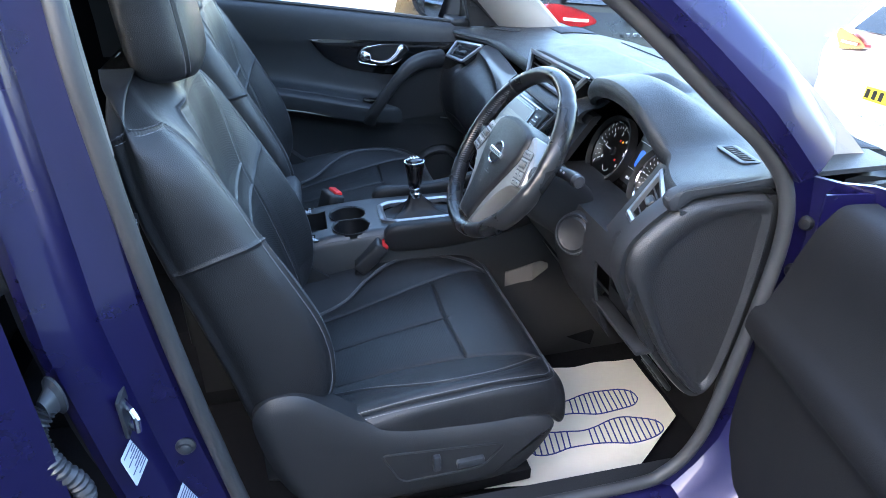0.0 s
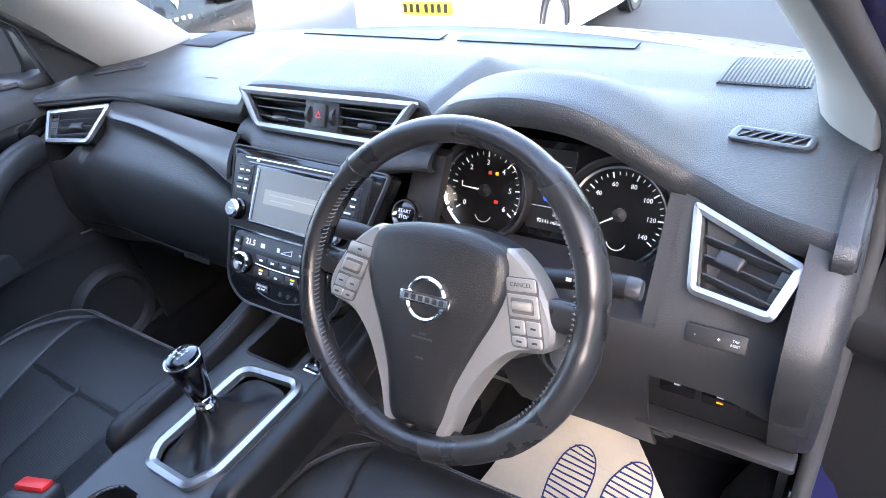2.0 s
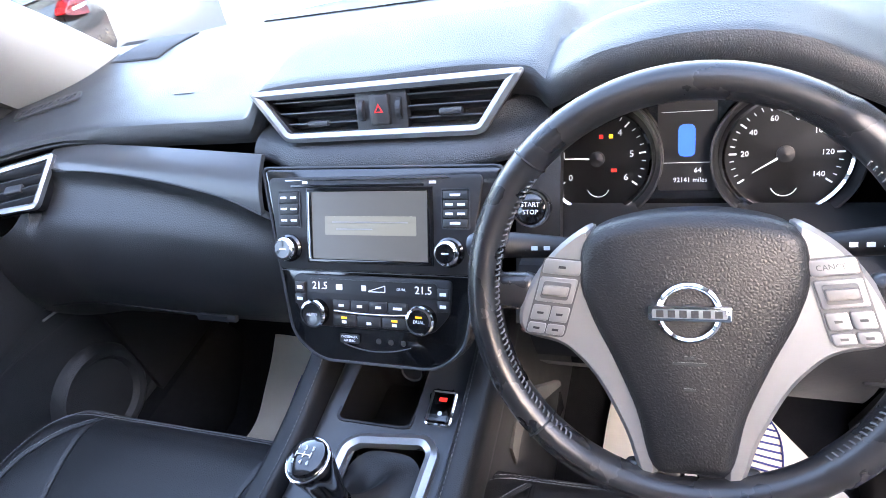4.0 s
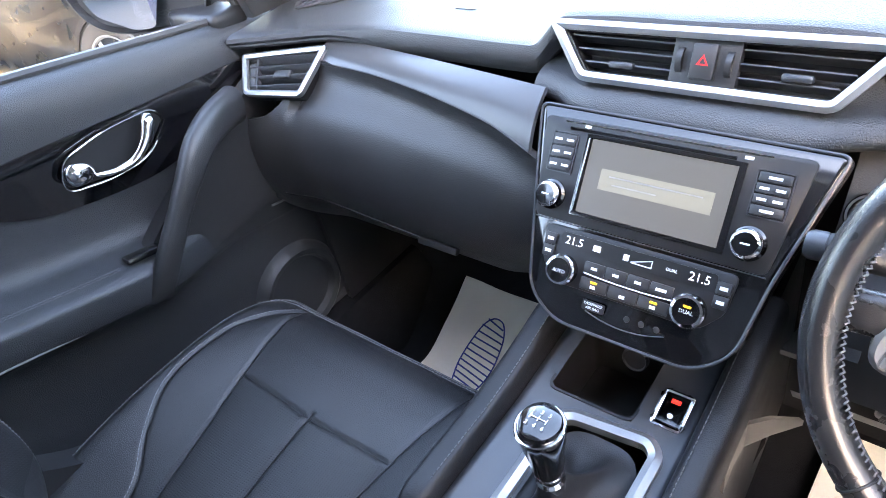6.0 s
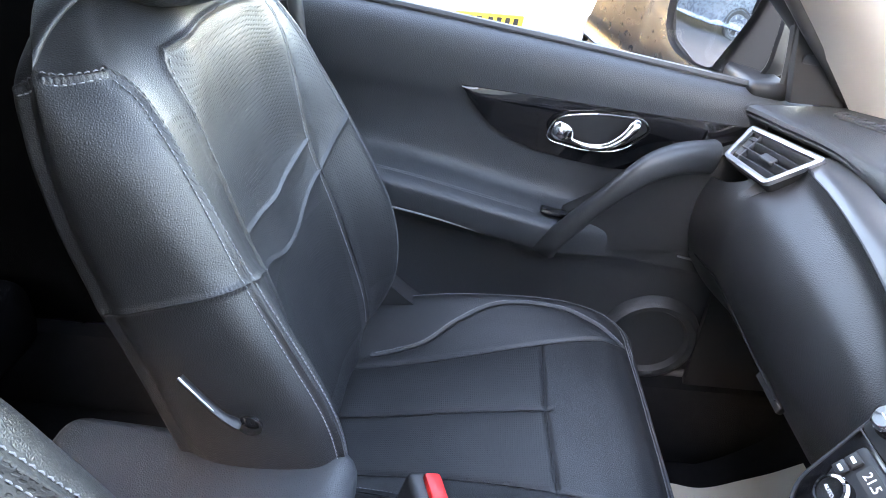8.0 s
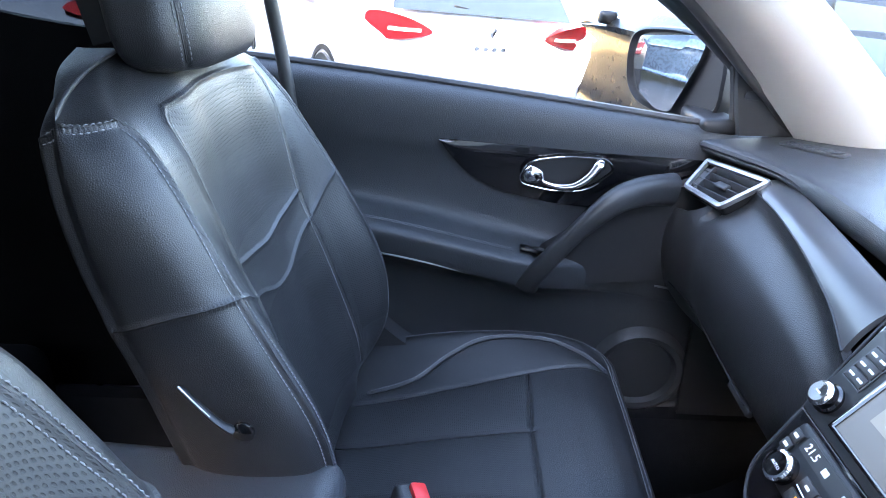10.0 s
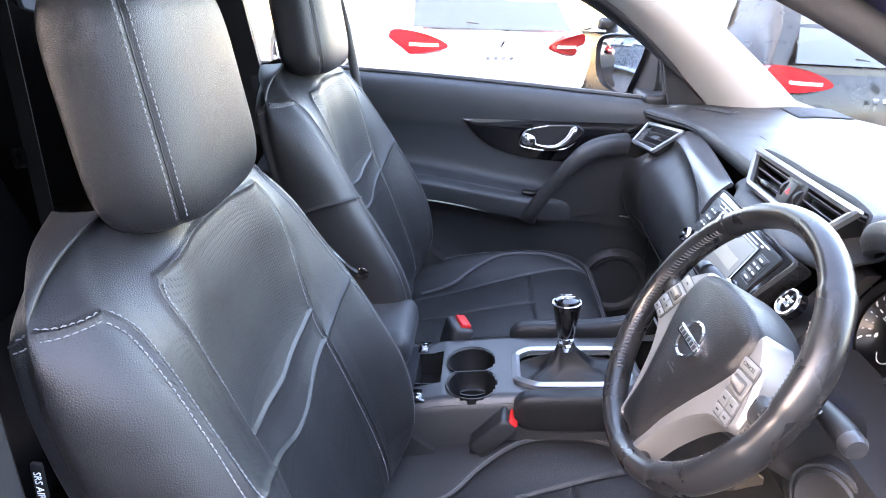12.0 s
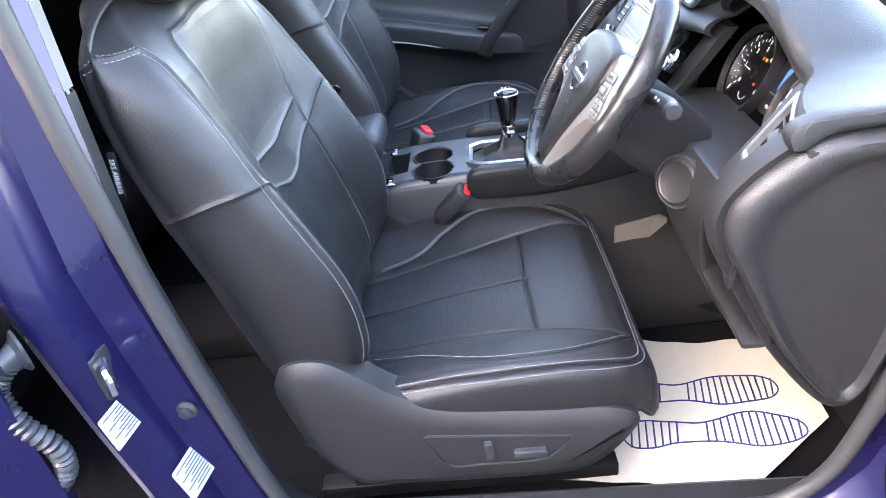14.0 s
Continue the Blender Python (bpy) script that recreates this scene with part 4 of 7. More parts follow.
part("display_line", box(0.054, 0.0006, 0.0004, m=c @ at(0, -0.013, 0.0016)), GLOW_WHITE, disp)
part("display_line", box(0.054, 0.0006, 0.0004, m=c @ at(0, 0.044, 0.0016)), GLOW_WHITE, disp)
words("display_text", "92141 miles", 0.0075, GLOW_WHITE, c @ at(0.004, -0.033, 0.0015), disp)
words("display_text", "64", 0.0080, GLOW_WHITE, c @ at(0.012, -0.022, 0.0015), disp)
part("warning_light", box(0.0045, 0.0045, 0.0004, m=c @ at(-0.100 + 0.006, 0.020, 0.0014)), GLOW_RED, clu)
part("warning_light", box(0.0045, 0.0045, 0.0004, m=c @ at(-0.100 + 0.017, 0.020, 0.0014)), GLOW_AMBER, clu)
part("warning_light", box(0.006, 0.004, 0.0004, m=c @ at(-0.100 + 0.020, -0.020, 0.0014)), GLOW_RED, clu)


# vents: outline in the vent's own plane, x to the car's right
def vent(name, label, outer, m, slats, frame_w=0.010, deep=0.045, tilt=-18):
    root = thing(name, label, "air vent", group="dashboard vents")
    o = rounded(outer, 0.010, 5)
    i = shrink(o, frame_w)
    part("frame", ring(o, i, 0.008, m @ at(0, 0, -0.004), 0.002), SILVER, root, "satin silver frame")
    part("backing", prism(shrink(o, frame_w * 0.5), 0.002, 0, m @ at(0, 0, -deep)), BLACK, root)
    part("duct_wall", ring(shrink(o, frame_w * 0.6), shrink(o, frame_w * 1.1), deep - 0.003, m @ at(0, 0, -deep)), BLACK, root)
    xs, ys = [p[0] for p in i], [p[1] for p in i]
    poly = i + i[:1]
    for k in range(slats):
        y = min(ys) + (k + 0.6) / (slats + 0.2) * (max(ys) - min(ys))
        cut = [a[0] + (y - a[1]) / (b[1] - a[1]) * (b[0] - a[0]) for a, b in zip(poly, poly[1:]) if (a[1] - y) * (b[1] - y) < 0]
        if len(cut) > 1 and max(cut) - min(cut) > 0.02:
            part("slat", box(max(cut) - min(cut) - 0.004, 0.0022, 0.020 if deep > 0.03 else 0.015, 0.0009, 2, m @ at((max(cut) + min(cut)) / 2, y, -0.014 if deep > 0.03 else -0.0065, tilt, 0, 0)), GREY, root)
    return root


def on_plane(o, u, n_hint=(-1, 0, 0)):
    """A plane's basis from its middle, its up-pointing edge and the rough outward direction; x to the car's right."""
    y = Vector(u).normalized()
    z = Vector(n_hint)
    z = (z - y * z.dot(y)).normalized()
    return basis(o, y.cross(z), y, z)


VR = basis((0.642, -0.598, 0.925), Vector((-0.36, -0.93, 0.0)).normalized(), Vector((0.58, -0.23, 0.78)).normalized(), (0, 0, 0))
vz = VR.col[0].to_3d().cross(VR.col[1].to_3d()).normalized()
vy = vz.cross(VR.col[0].to_3d()).normalized()
VR = basis((0.636, -0.600, 0.930), VR.col[0].to_3d(), vy, vz)
VENT_SHAPE = [(-0.030, -0.045), (0.058, -0.036), (0.064, 0.026), (-0.068, 0.046)]
vr = vent("side_vent", "driver's side air vent in a silver frame", VENT_SHAPE, VR, 4, 0.0100, deep=0.020, tilt=-30)
part("thumb_wheel", box(0.012, 0.036, 0.006, 0.002, 2, VR @ at(0.047, -0.004, -0.006)), HARD, vr)
part("slide_knob", box(0.028, 0.016, 0.008, 0.003, 3, VR @ at(-0.006, 0.002, -0.001, -14, 0, 0)), HARD, vr)
VL = basis((0.6315, 0.6035, 0.9415), Vector((0.293, -0.956, 0.029)), Vector((0.775, 0.255, 0.578)), Vector((-0.559, -0.146, 0.816)))
vl = vent("side_vent", "passenger's side air vent in a silver frame", [(-0.0555, -0.036), (0.0526, -0.0415), (0.0816, 0.042), (-0.0787, 0.0355)], VL, 4, 0.0085, deep=0.022, tilt=-30)
part("thumb_wheel", box(0.014, 0.044, 0.008, 0.003, 3, VL @ at(-0.052, 0.0, -0.006, 0, 0, 12)), HARD, vl)
part("vent_divider", box(0.003, 0.056, 0.012, 0.001, 2, VL @ at(-0.041, 0.0, -0.006, 0, 0, 12)), GREY, vl)
part("slide_knob", box(0.030, 0.015, 0.008, 0.003, 3, VL @ at(0.008, -0.002, -0.001, -14, 0, 0)), HARD, vl)

SU, SN = Vector((0.594, 0, 0.804)), Vector((-0.804, 0, 0.594))
VC = basis((0.690, -0.018, 1.003), (0, -1, 0), Vector((0.45, 0, 0.893)), Vector((-0.893, 0, 0.45)))
vc = vent("centre_vent", "wide centre air vent with a hazard switch", [(-0.130, -0.033), (0.122, -0.033), (0.172, 0.034), (-0.178, 0.030)], VC, 4, 0.011)
part("vent_core", box(0.066, 0.052, 0.012, 0.002, 2, VC @ at(0.0, 0.0, -0.008)), HARD, vc)
hz = part("hazard_switch", box(0.024, 0.034, 0.008, 0.002, 2, VC @ at(0, 0, 0.0)), HARD, vc, "hazard switch with a red triangle")
tri = [(0.007 * math.cos(a), 0.007 * math.sin(a)) for a in (radians(90), radians(210), radians(330))]
part("triangle", ring([(x, y) for x, y in tri], [(x * 0.55, y * 0.55) for x, y in tri], 0.0006, VC @ at(0, 0.0, 0.0042)), RED, hz)
for s in SIDE:
    part("vent_wheel", lathe([(0.014, -0.003), (0.014, 0.003)], 24, VC @ at(0.024 * s, 0, -0.009) @ at(0, 0, 0, 0, 90, 0)), HARD, vc)
    part("slide_knob", box(0.028, 0.008, 0.010, 0.003, 2, VC @ at(0.085 * s, -0.006 - 0.006 * (s < 0), -0.004)), GREY, vc)
BROW = [(0.712, 0.985), (0.690, 0.972), (0.668, 0.968), (0.654, 0.960), (0.649, 0.950), (0.660, 0.940), (0.69, 0.935)]
part("vent_brow", slab([[(x + 0.03 * float(smooth01((abs(y + 0.015) - 0.10) / 0.09)), y, z) for x, z in spline(BROW, 18)] for y in np.linspace(-0.205, 0.175, 30)], (0.01, 0, -0.002)), SOFT, dash, "soft ledge under the centre vent")

# centre stack
ST = basis((0.583, -0.010, 0.872), (0, -1, 0), SU, SN)
stack = thing("centre_stack", "gloss black centre stack with touchscreen and climate controls", "centre stack")
outl = [(-0.078, -0.128), (0.078, -0.128), (0.112, -0.100), (0.126, -0.018), (0.158, 0.104), (-0.155, 0.108), (-0.132, -0.018), (-0.116, -0.100)]
edge = rounded(outl, [0.03, 0.03, 0.02, 0.02, 0.012, 0.012, 0.02, 0.02], 5)
part("surround", prism(edge, 0.030, 0.006, ST @ at(0, 0, -0.032)), GLOSS, stack, "gloss black surround")
part("surround_edge", ring(edge, shrink(edge, 0.003), 0.0305, ST @ at(0, 0, -0.032), 0.0006), GREY, stack, "satin grey edge line")
radio = thing("head_unit", "touchscreen head unit with knobs and side keys", "car radio")
face = rounded([(-0.128, -0.0165), (0.118, -0.0165), (0.134, 0.094), (-0.142, 0.094)], 0.008, 4)
part("unit_face", prism(face, 0.004, 0.0015, ST @ at(0, 0, -0.002)), BLACK, radio)
part("slot_line", box(0.212, 0.0012, 0.0010, m=ST @ at(-0.010, 0.0905, 0.0024)), CHROME, radio, "fine bright line")
slot = part("disc_slot", box(0.175, 0.0036, 0.0016, 0.0006, 1, ST @ at(-0.022, 0.0838, 0.0024)), GLOSS, radio, "disc slot")
part("eject_mark", box(0.007, 0.0032, 0.0004, m=ST @ at(-0.089, 0.0878, 0.0024)), WHITE, slot)
part("card_mark", box(0.008, 0.0030, 0.0004, m=ST @ at(0.076, 0.0860, 0.0024)), WHITE, slot)
SCX, SCY, SCW, SCH = -0.005, 0.0372, 0.150, 0.079
part("screen", prism(rounded(rect(SCW, SCH, SCX, SCY), 0.002, 2), 0.0015, 0, ST @ at(0, 0, 0.0016)), SCREEN_LIT, radio, "pale lit touchscreen")
part("screen_bezel", ring(rect(SCW + 0.013, SCH + 0.009, SCX, SCY), rect(SCW, SCH, SCX, SCY), 0.0032, ST @ at(0, 0, 0.001), 0.0006), GLOSS, radio)
# highlight along one bezel edge, modelled as a silver strip
part("bezel_glint", box(0.0018, SCH, 0.0016, 0.0004, 1, ST @ at(SCX - SCW / 2 - 0.0035, SCY, 0.0042)), SILVER, radio, "glint on the screen edge, built as a strip")
part("screen_box", prism(rounded(rect(0.118, 0.022, SCX + 0.002, SCY), 0.001, 2), 0.0003, 0, ST @ at(0, 0, 0.0032)), SCREEN_BOX, radio)
for k in range(2):
    part("screen_line", box(0.098 - 0.05 * k, 0.0014, 0.0003, m=ST @ at(SCX + 0.002 - 0.02 * k, SCY + 0.004 - 0.008 * k, 0.0037)), SCREEN, radio)
for s, kx, bx, bw in ((-1, -0.1125, -0.1118, 0.031), (1, 0.0962, 0.1030, 0.033)):
    k = part("unit_knob", lathe([(0.0165, 0), (0.0165, 0.003), (0.0140, 0.005), (0.0130, 0.015), (0.0105, 0.017), (0.0, 0.0165)], 36, ST @ at(kx, 0.0092, 0.002)), GLOSS, radio, "knob with a chrome ring")
    part("knob_ring", lathe([(0.0132, 0.011), (0.0144, 0.013), (0.0132, 0.0155), (0.0108, 0.0172)], 36, ST @ at(kx, 0.0092, 0.002), cap=False), CHROME, k)
    part("knob_mark", box(0.0085, 0.0016, 0.0003, m=ST @ at(kx, 0.0092, 0.0188)), WHITE, k)
    fr = rounded(rect(bw, 0.0445, bx, 0.0565), 0.002, 2)
    part("key_frame", ring(fr, shrink(fr, 0.0012), 0.0016, ST @ at(0, 0, 0.0018)), GREY, radio)
    for i in range(4 if s > 0 else 3):
        n = 4 if s > 0 else 3
        hh = 0.041 / n
        ky = 0.0565 + 0.0205 - hh * (i + 0.5)
        kb = part("unit_key", box(bw - 0.004, hh - 0.0012, 0.003, 0.0008, 2, ST @ at(bx, ky, 0.0030)), HARD, radio)
        for q in ((0,) if s > 0 and i in (0, 3) else (-1, 1)):
            part("key_mark", box(0.0085 if q else 0.012, 0.0026, 0.0004, m=ST @ at(bx + q * 0.0070, ky, 0.0047)), WHITE, kb)
part("unit_gap", box(0.246, 0.0012, 0.0010, m=ST @ at(-0.005, -0.0180, 0.0)), GREY, stack)
clim = thing("climate_panel", "climate control panel with two ringed knobs and lit temperatures", "climate control")
part("panel_face", prism(rounded([(-0.106, -0.062), (-0.086, -0.084), (0.074, -0.084), (0.094, -0.062), (0.098, -0.022), (-0.110, -0.022)], 0.008, 3), 0.004, 0.0015, ST @ at(0, 0, -0.002)), BLACK, clim)
part("readout", prism(rounded(rect(0.168, 0.017, -0.004, -0.0350), 0.003, 2), 0.0008, 0, ST @ at(0, 0, 0.0022)), DIAL, clim)
for s, kx, tx in ((-1, -0.0766, -0.0717), (1, 0.0625, 0.0636)):
    words("temperature", "21.5", 0.0125, GLOW_WHITE, ST @ at(tx, -0.0350, 0.0032), clim)
    k = part("climate_knob", lathe([(0.0165, 0), (0.0165, 0.004), (0.0155, 0.011), (0.0138, 0.013), (0.0, 0.0125)], 40, ST @ at(kx, -0.0675, 0.002)), GLOSS, clim, "round knob with chrome rim")
    part("knob_ring", lathe([(0.0156, 0.009), (0.0172, 0.011), (0.0156, 0.0135), (0.0132, 0.0140)], 40, ST @ at(kx, -0.0675, 0.002), cap=False), CHROME, k)
    words("knob_word", "AUTO" if s < 0 else "DUAL", 0.0054, WHITE, ST @ at(kx, -0.0685, 0.0148), k)
    for q in (0, 1):
        ky = -0.0378 - 0.0138 * q
        sk = part("climate_key", box(0.0140, 0.0125, 0.003, 0.0008, 2, ST @ at(-0.0996 if s < 0 else 0.0876, ky, 0.003)), HARD, clim)
        part("key_mark", box(0.0075, 0.0036, 0.0004, m=ST @ at(-0.0996 if s < 0 else 0.0876, ky, 0.0047)), WHITE, sk)
part("key_light", box(0.0075, 0.0022, 0.0006, m=ST @ at(0.0625, -0.0630, 0.0150)), GLOW_AMBER, clim)
words("readout_word", "DUAL", 0.0044, WHITE, ST @ at(0.036, -0.0350, 0.0032), clim)
fan = [(-0.006, -0.0380), (0.016, -0.0310), (0.016, -0.0395), (-0.006, -0.0395)]
part("fan_wedge", ring(fan, shrink(fan, 0.0010), 0.0004, ST @ at(0, 0, 0.0032)), WHITE, clim)
for x, w in ((-0.045, 0.0085), (-0.012, 0.006)):
    part("readout_mark", box(w, 0.0065, 0.0004, m=ST @ at(x, -0.0355, 0.0032)), WHITE, clim)
for i in range(4):
    kk = part("climate_key", box(0.0235, 0.0125, 0.003, 0.001, 2, ST @ at(-0.042 + 0.0245 * i, -0.0570, 0.003)), HARD, clim)
    part("key_mark", box(0.0070 if i < 3 else 0.011, 0.0030, 0.0004, m=ST @ at(-0.042 + 0.0245 * i, -0.0570, 0.0047)), WHITE, kk)
for i in range(3):
    kk = part("climate_key", box(0.0315, 0.0130, 0.003, 0.001, 2, ST @ at(-0.0385 + 0.0330 * i, -0.0745, 0.003)), HARD, clim)
    part("key_mark", box(0.0060, 0.0034, 0.0004, m=ST @ at(-0.0385 + 0.0330 * i, -0.0765, 0.0047)), WHITE, kk)
    if i != 1:
        part("key_light", box(0.0075, 0.0024, 0.0006, m=ST @ at(-0.0385 + 0.0330 * i, -0.0715, 0.0048)), GLOW_AMBER, clim)
part("chrome_line", tube([tuple(ST @ Vector((x, -0.0658 + 4.0 * (x + 0.002) ** 2 * 0.2, 0.0046))) for x in np.linspace(-0.052, 0.048, 12)], 0.0009, 6), CHROME, clim)
part("lower_arc", tube([tuple(ST @ Vector((x, -0.1105 + 4.0 * x * x, 0.0))) for x in np.linspace(-0.042, 0.045, 14)], 0.0008, 6), GREY, clim)
for x in (0.004, 0.020, 0.036):
    part("blank_button", lathe([(0.0035, 0), (0.0030, 0.0012), (0.0, 0.0014)], 14, ST @ at(x, -0.098, -0.001)), HARD, clim)
lamp = part("airbag_lamp", prism(rounded(rect(0.026, 0.011, -0.034, -0.0970), 0.002, 2), 0.0008, 0, ST @ at(0, 0, 0.0)), DIAL, clim)
words("lamp_word", "PASSENGER", 0.0042, WHITE, ST @ at(-0.034, -0.0948, 0.0012), lamp)
words("lamp_word", "AIR BAG", 0.0042, WHITE, ST @ at(-0.034, -0.0993, 0.0012), lamp)

# start button on the panel between stack and cluster
part("link_panel", slab([[(0.595 + 0.75 * (z - 0.80), y, z) for z in np.linspace(0.78, 0.955, 8)] for y in np.linspace(-0.215, -0.165, 6)], (0.02, 0, 0)), HARD, dash)
SB = basis((0.636, -0.190, 0.903), (0, -1, 0), Vector((0.58, 0, 0.815)), Vector((-0.815, 0, 0.58)))
sb = part("start_button", lathe([(0.021, -0.008), (0.021, 0.004), (0.018, 0.006), (0.0165, 0.004), (0.0150, 0.005), (0.0, 0.0055)], 40, SB), GLOSS, dash, "round START STOP button")
part("button_ring", lathe([(0.0165, 0.0045), (0.0175, 0.0072), (0.0195, 0.0072), (0.0210, 0.004)], 40, SB, cap=False), CHROME, sb)
words("button_word", "START", 0.0070, WHITE, SB @ at(0, 0.004, 0.0058), sb)
words("button_word", "STOP", 0.0070, WHITE, SB @ at(0, -0.004, 0.0058), sb)

# passenger side: gloss strip and glovebox
GX = table([0.56, 0.62, 0.66, 0.70, 0.75, 0.80, 0.85, 0.89, 0.915, 0.93], [0.80, 0.71, 0.655, 0.622, 0.600, 0.592, 0.596, 0.612, 0.632, 0.650])


def glove(y, z):
    return float(GX(z)) + 0.035 * float(smooth01((0.24 - y) / 0.1)) * float(smooth01((0.80 - z) / 0.15)) - 0.02 * float(smooth01((y - 0.55) / 0.12))


STRIP_B = table([0.142, 0.195, 0.27, 0.375, 0.496, 0.56], [0.910, 0.927, 0.940, 0.950, 0.951, 0.948])
STRIP_X = table([0.142, 0.195, 0.27, 0.375, 0.496, 0.56], [0.612, 0.624, 0.636, 0.650, 0.664, 0.668])
STRIP_T = table([0.142, 0.22, 0.30, 0.41, 0.53, 0.56], [0.656, 0.668, 0.680, 0.695, 0.706, 0.706])
rows = []
for y in np.linspace(0.146, 0.556, 48):
    a, b = np.array((float(STRIP_X(y)), y, float(STRIP_B(y)))), np.array((float(STRIP_T(y)) + 0.004, y, 0.968))
    rows.append([tuple(a + (b - a) * u + np.array((-0.006 * math.sin(math.pi * u), 0, 0.003 * math.sin(math.pi * u)))) for u in np.linspace(0, 1, 9)])
part("gloss_strip", slab(rows, (0.006, 0, -0.004)), mat("satin_strip", (0.045, 0.047, 0.051), 0.36, vary=0.10, coat=0.12), dash, "wide glossy grey inlay strip")
part("strip_edge", tube([(float(STRIP_X(y)) - 0.001, y, float(STRIP_B(y)) - 0.001) for y in np.linspace(0.146, 0.556, 48)], 0.0016, 6), BLACK, dash)
# the bulge runs from the strip's lower edge down to the footwell and wraps round the stack's flank
GLOVE_UP = table([0.118, 0.142, 0.195, 0.27, 0.375, 0.496, 0.56, 0.60, 0.69], [0.895, 0.908, 0.925, 0.938, 0.948, 0.949, 0.946, 0.900, 0.870])
rows = []
for y in np.r_[np.linspace(0.118, 0.20, 16), np.linspace(0.208, 0.690, 50)]:
    zt = float(GLOVE_UP(y))
    xt = float(STRIP_X(np.clip(y, 0.142, 0.56))) - 0.001
    pull = float(smooth01((0.20 - y) / 0.08))
    r = []
    for u in np.linspace(0, 1, 46):
        z = 0.57 + (zt - 0.57) * u
        x = glove(y, min(z, 0.93))
        near = float(smooth01((z - (zt - 0.06)) / 0.06))
        x = x * (1 - near) + xt * near if y < 0.575 else x
        r.append((x + 0.018 * pull * float(smooth01((0.86 - z) / 0.2)), y, z))
    rows.append(r)
part("glovebox_panel", slab(rows, (0.012, 0, -0.002)), GRAIN, dash, "grained bulging glovebox side")
part("glovebox_gap", tube([(glove(y, 0.735) - 0.001, y, 0.735 - 0.05 * (0.6 - y)) for y in np.linspace(0.30, 0.64, 20)], 0.0016, 6), BLACK, dash)
part("glovebox_latch", box(0.010, 0.075, 0.012, 0.003, 2, at(0.610, 0.325, 0.712, 0, 20, 0)), HARD, dash)
# dash end panel facing the open door
ep = [(0.613, 0.950), (0.645, 0.969), (0.695, 0.974), (0.770, 0.970), (0.790, 0.93), (0.784, 0.80), (0.764, 0.66), (0.742, 0.602), (0.712, 0.606), (0.645, 0.690), (0.596, 0.780), (0.562, 0.850), (0.562, 0.895), (0.583, 0.925)]
ep = [tuple(p) for p in spline(ep, 96, closed=True)]
inner = [tuple(p) for p in spline([(0.640, 0.912), (0.668, 0.934), (0.710, 0.943), (0.766, 0.942), (0.772, 0.90), (0.768, 0.79), (0.752, 0.675), (0.737, 0.625), (0.712, 0.628), (0.660, 0.700), (0.622, 0.775), (0.602, 0.835), (0.605, 0.865), (0.620, 0.893)], 96, closed=True)]
mix = lambda k: [(a[0] + (b[0] - a[0]) * k, a[1] + (b[1] - a[1]) * k) for a, b in zip(ep, inner)]
rings = [[(x, y, z) for x, z in mix(k)] for y, k in ((-0.668, 0.0), (-0.688, 0.0), (-0.696, 0.08), (-0.703, 0.26), (-0.7045, 0.5), (-0.702, 0.78), (-0.6975, 0.95), (-0.6955, 1.06))]
for k in (0.75, 0.45, 0.15, 0.02):
    rings.append([(0.690 + (x - 0.690) * k, -0.6953, 0.805 + (z - 0.805) * k) for x, z in mix(1.06)])
bord = shrink(ep, -0.012)
part("end_border", loft([[(x, -0.660, z) for x, z in bord], [(x, -0.684, z) for x, z in bord], [(x, -0.690, z) for x, z in shrink(ep, -0.010)], [(x, -0.686, z) for x, z in ep]], cap=False), HARD, dash, "black border round the end panel")
lip = [(0.604, 0.978), (0.612, 0.990), (0.640, 0.999), (0.70, 1.001), (0.785, 1.000), (0.790, 0.978), (0.70, 0.979), (0.650, 0.977), (0.625, 0.958), (0.612, 0.958)]
lip = rounded(lip, 0.010, 5)
part("end_lip", loft([[(x, y, z) for x, z in shrink(lip, d)] for y, d in ((-0.680, 0.001), (-0.692, 0.001), (-0.697, 0.003), (-0.699, 0.007))]), SOFT, dash, "soft end of the dashboard top")
part("end_panel", loft(rings), GRAIN, dash, "grained end panel facing the open door")
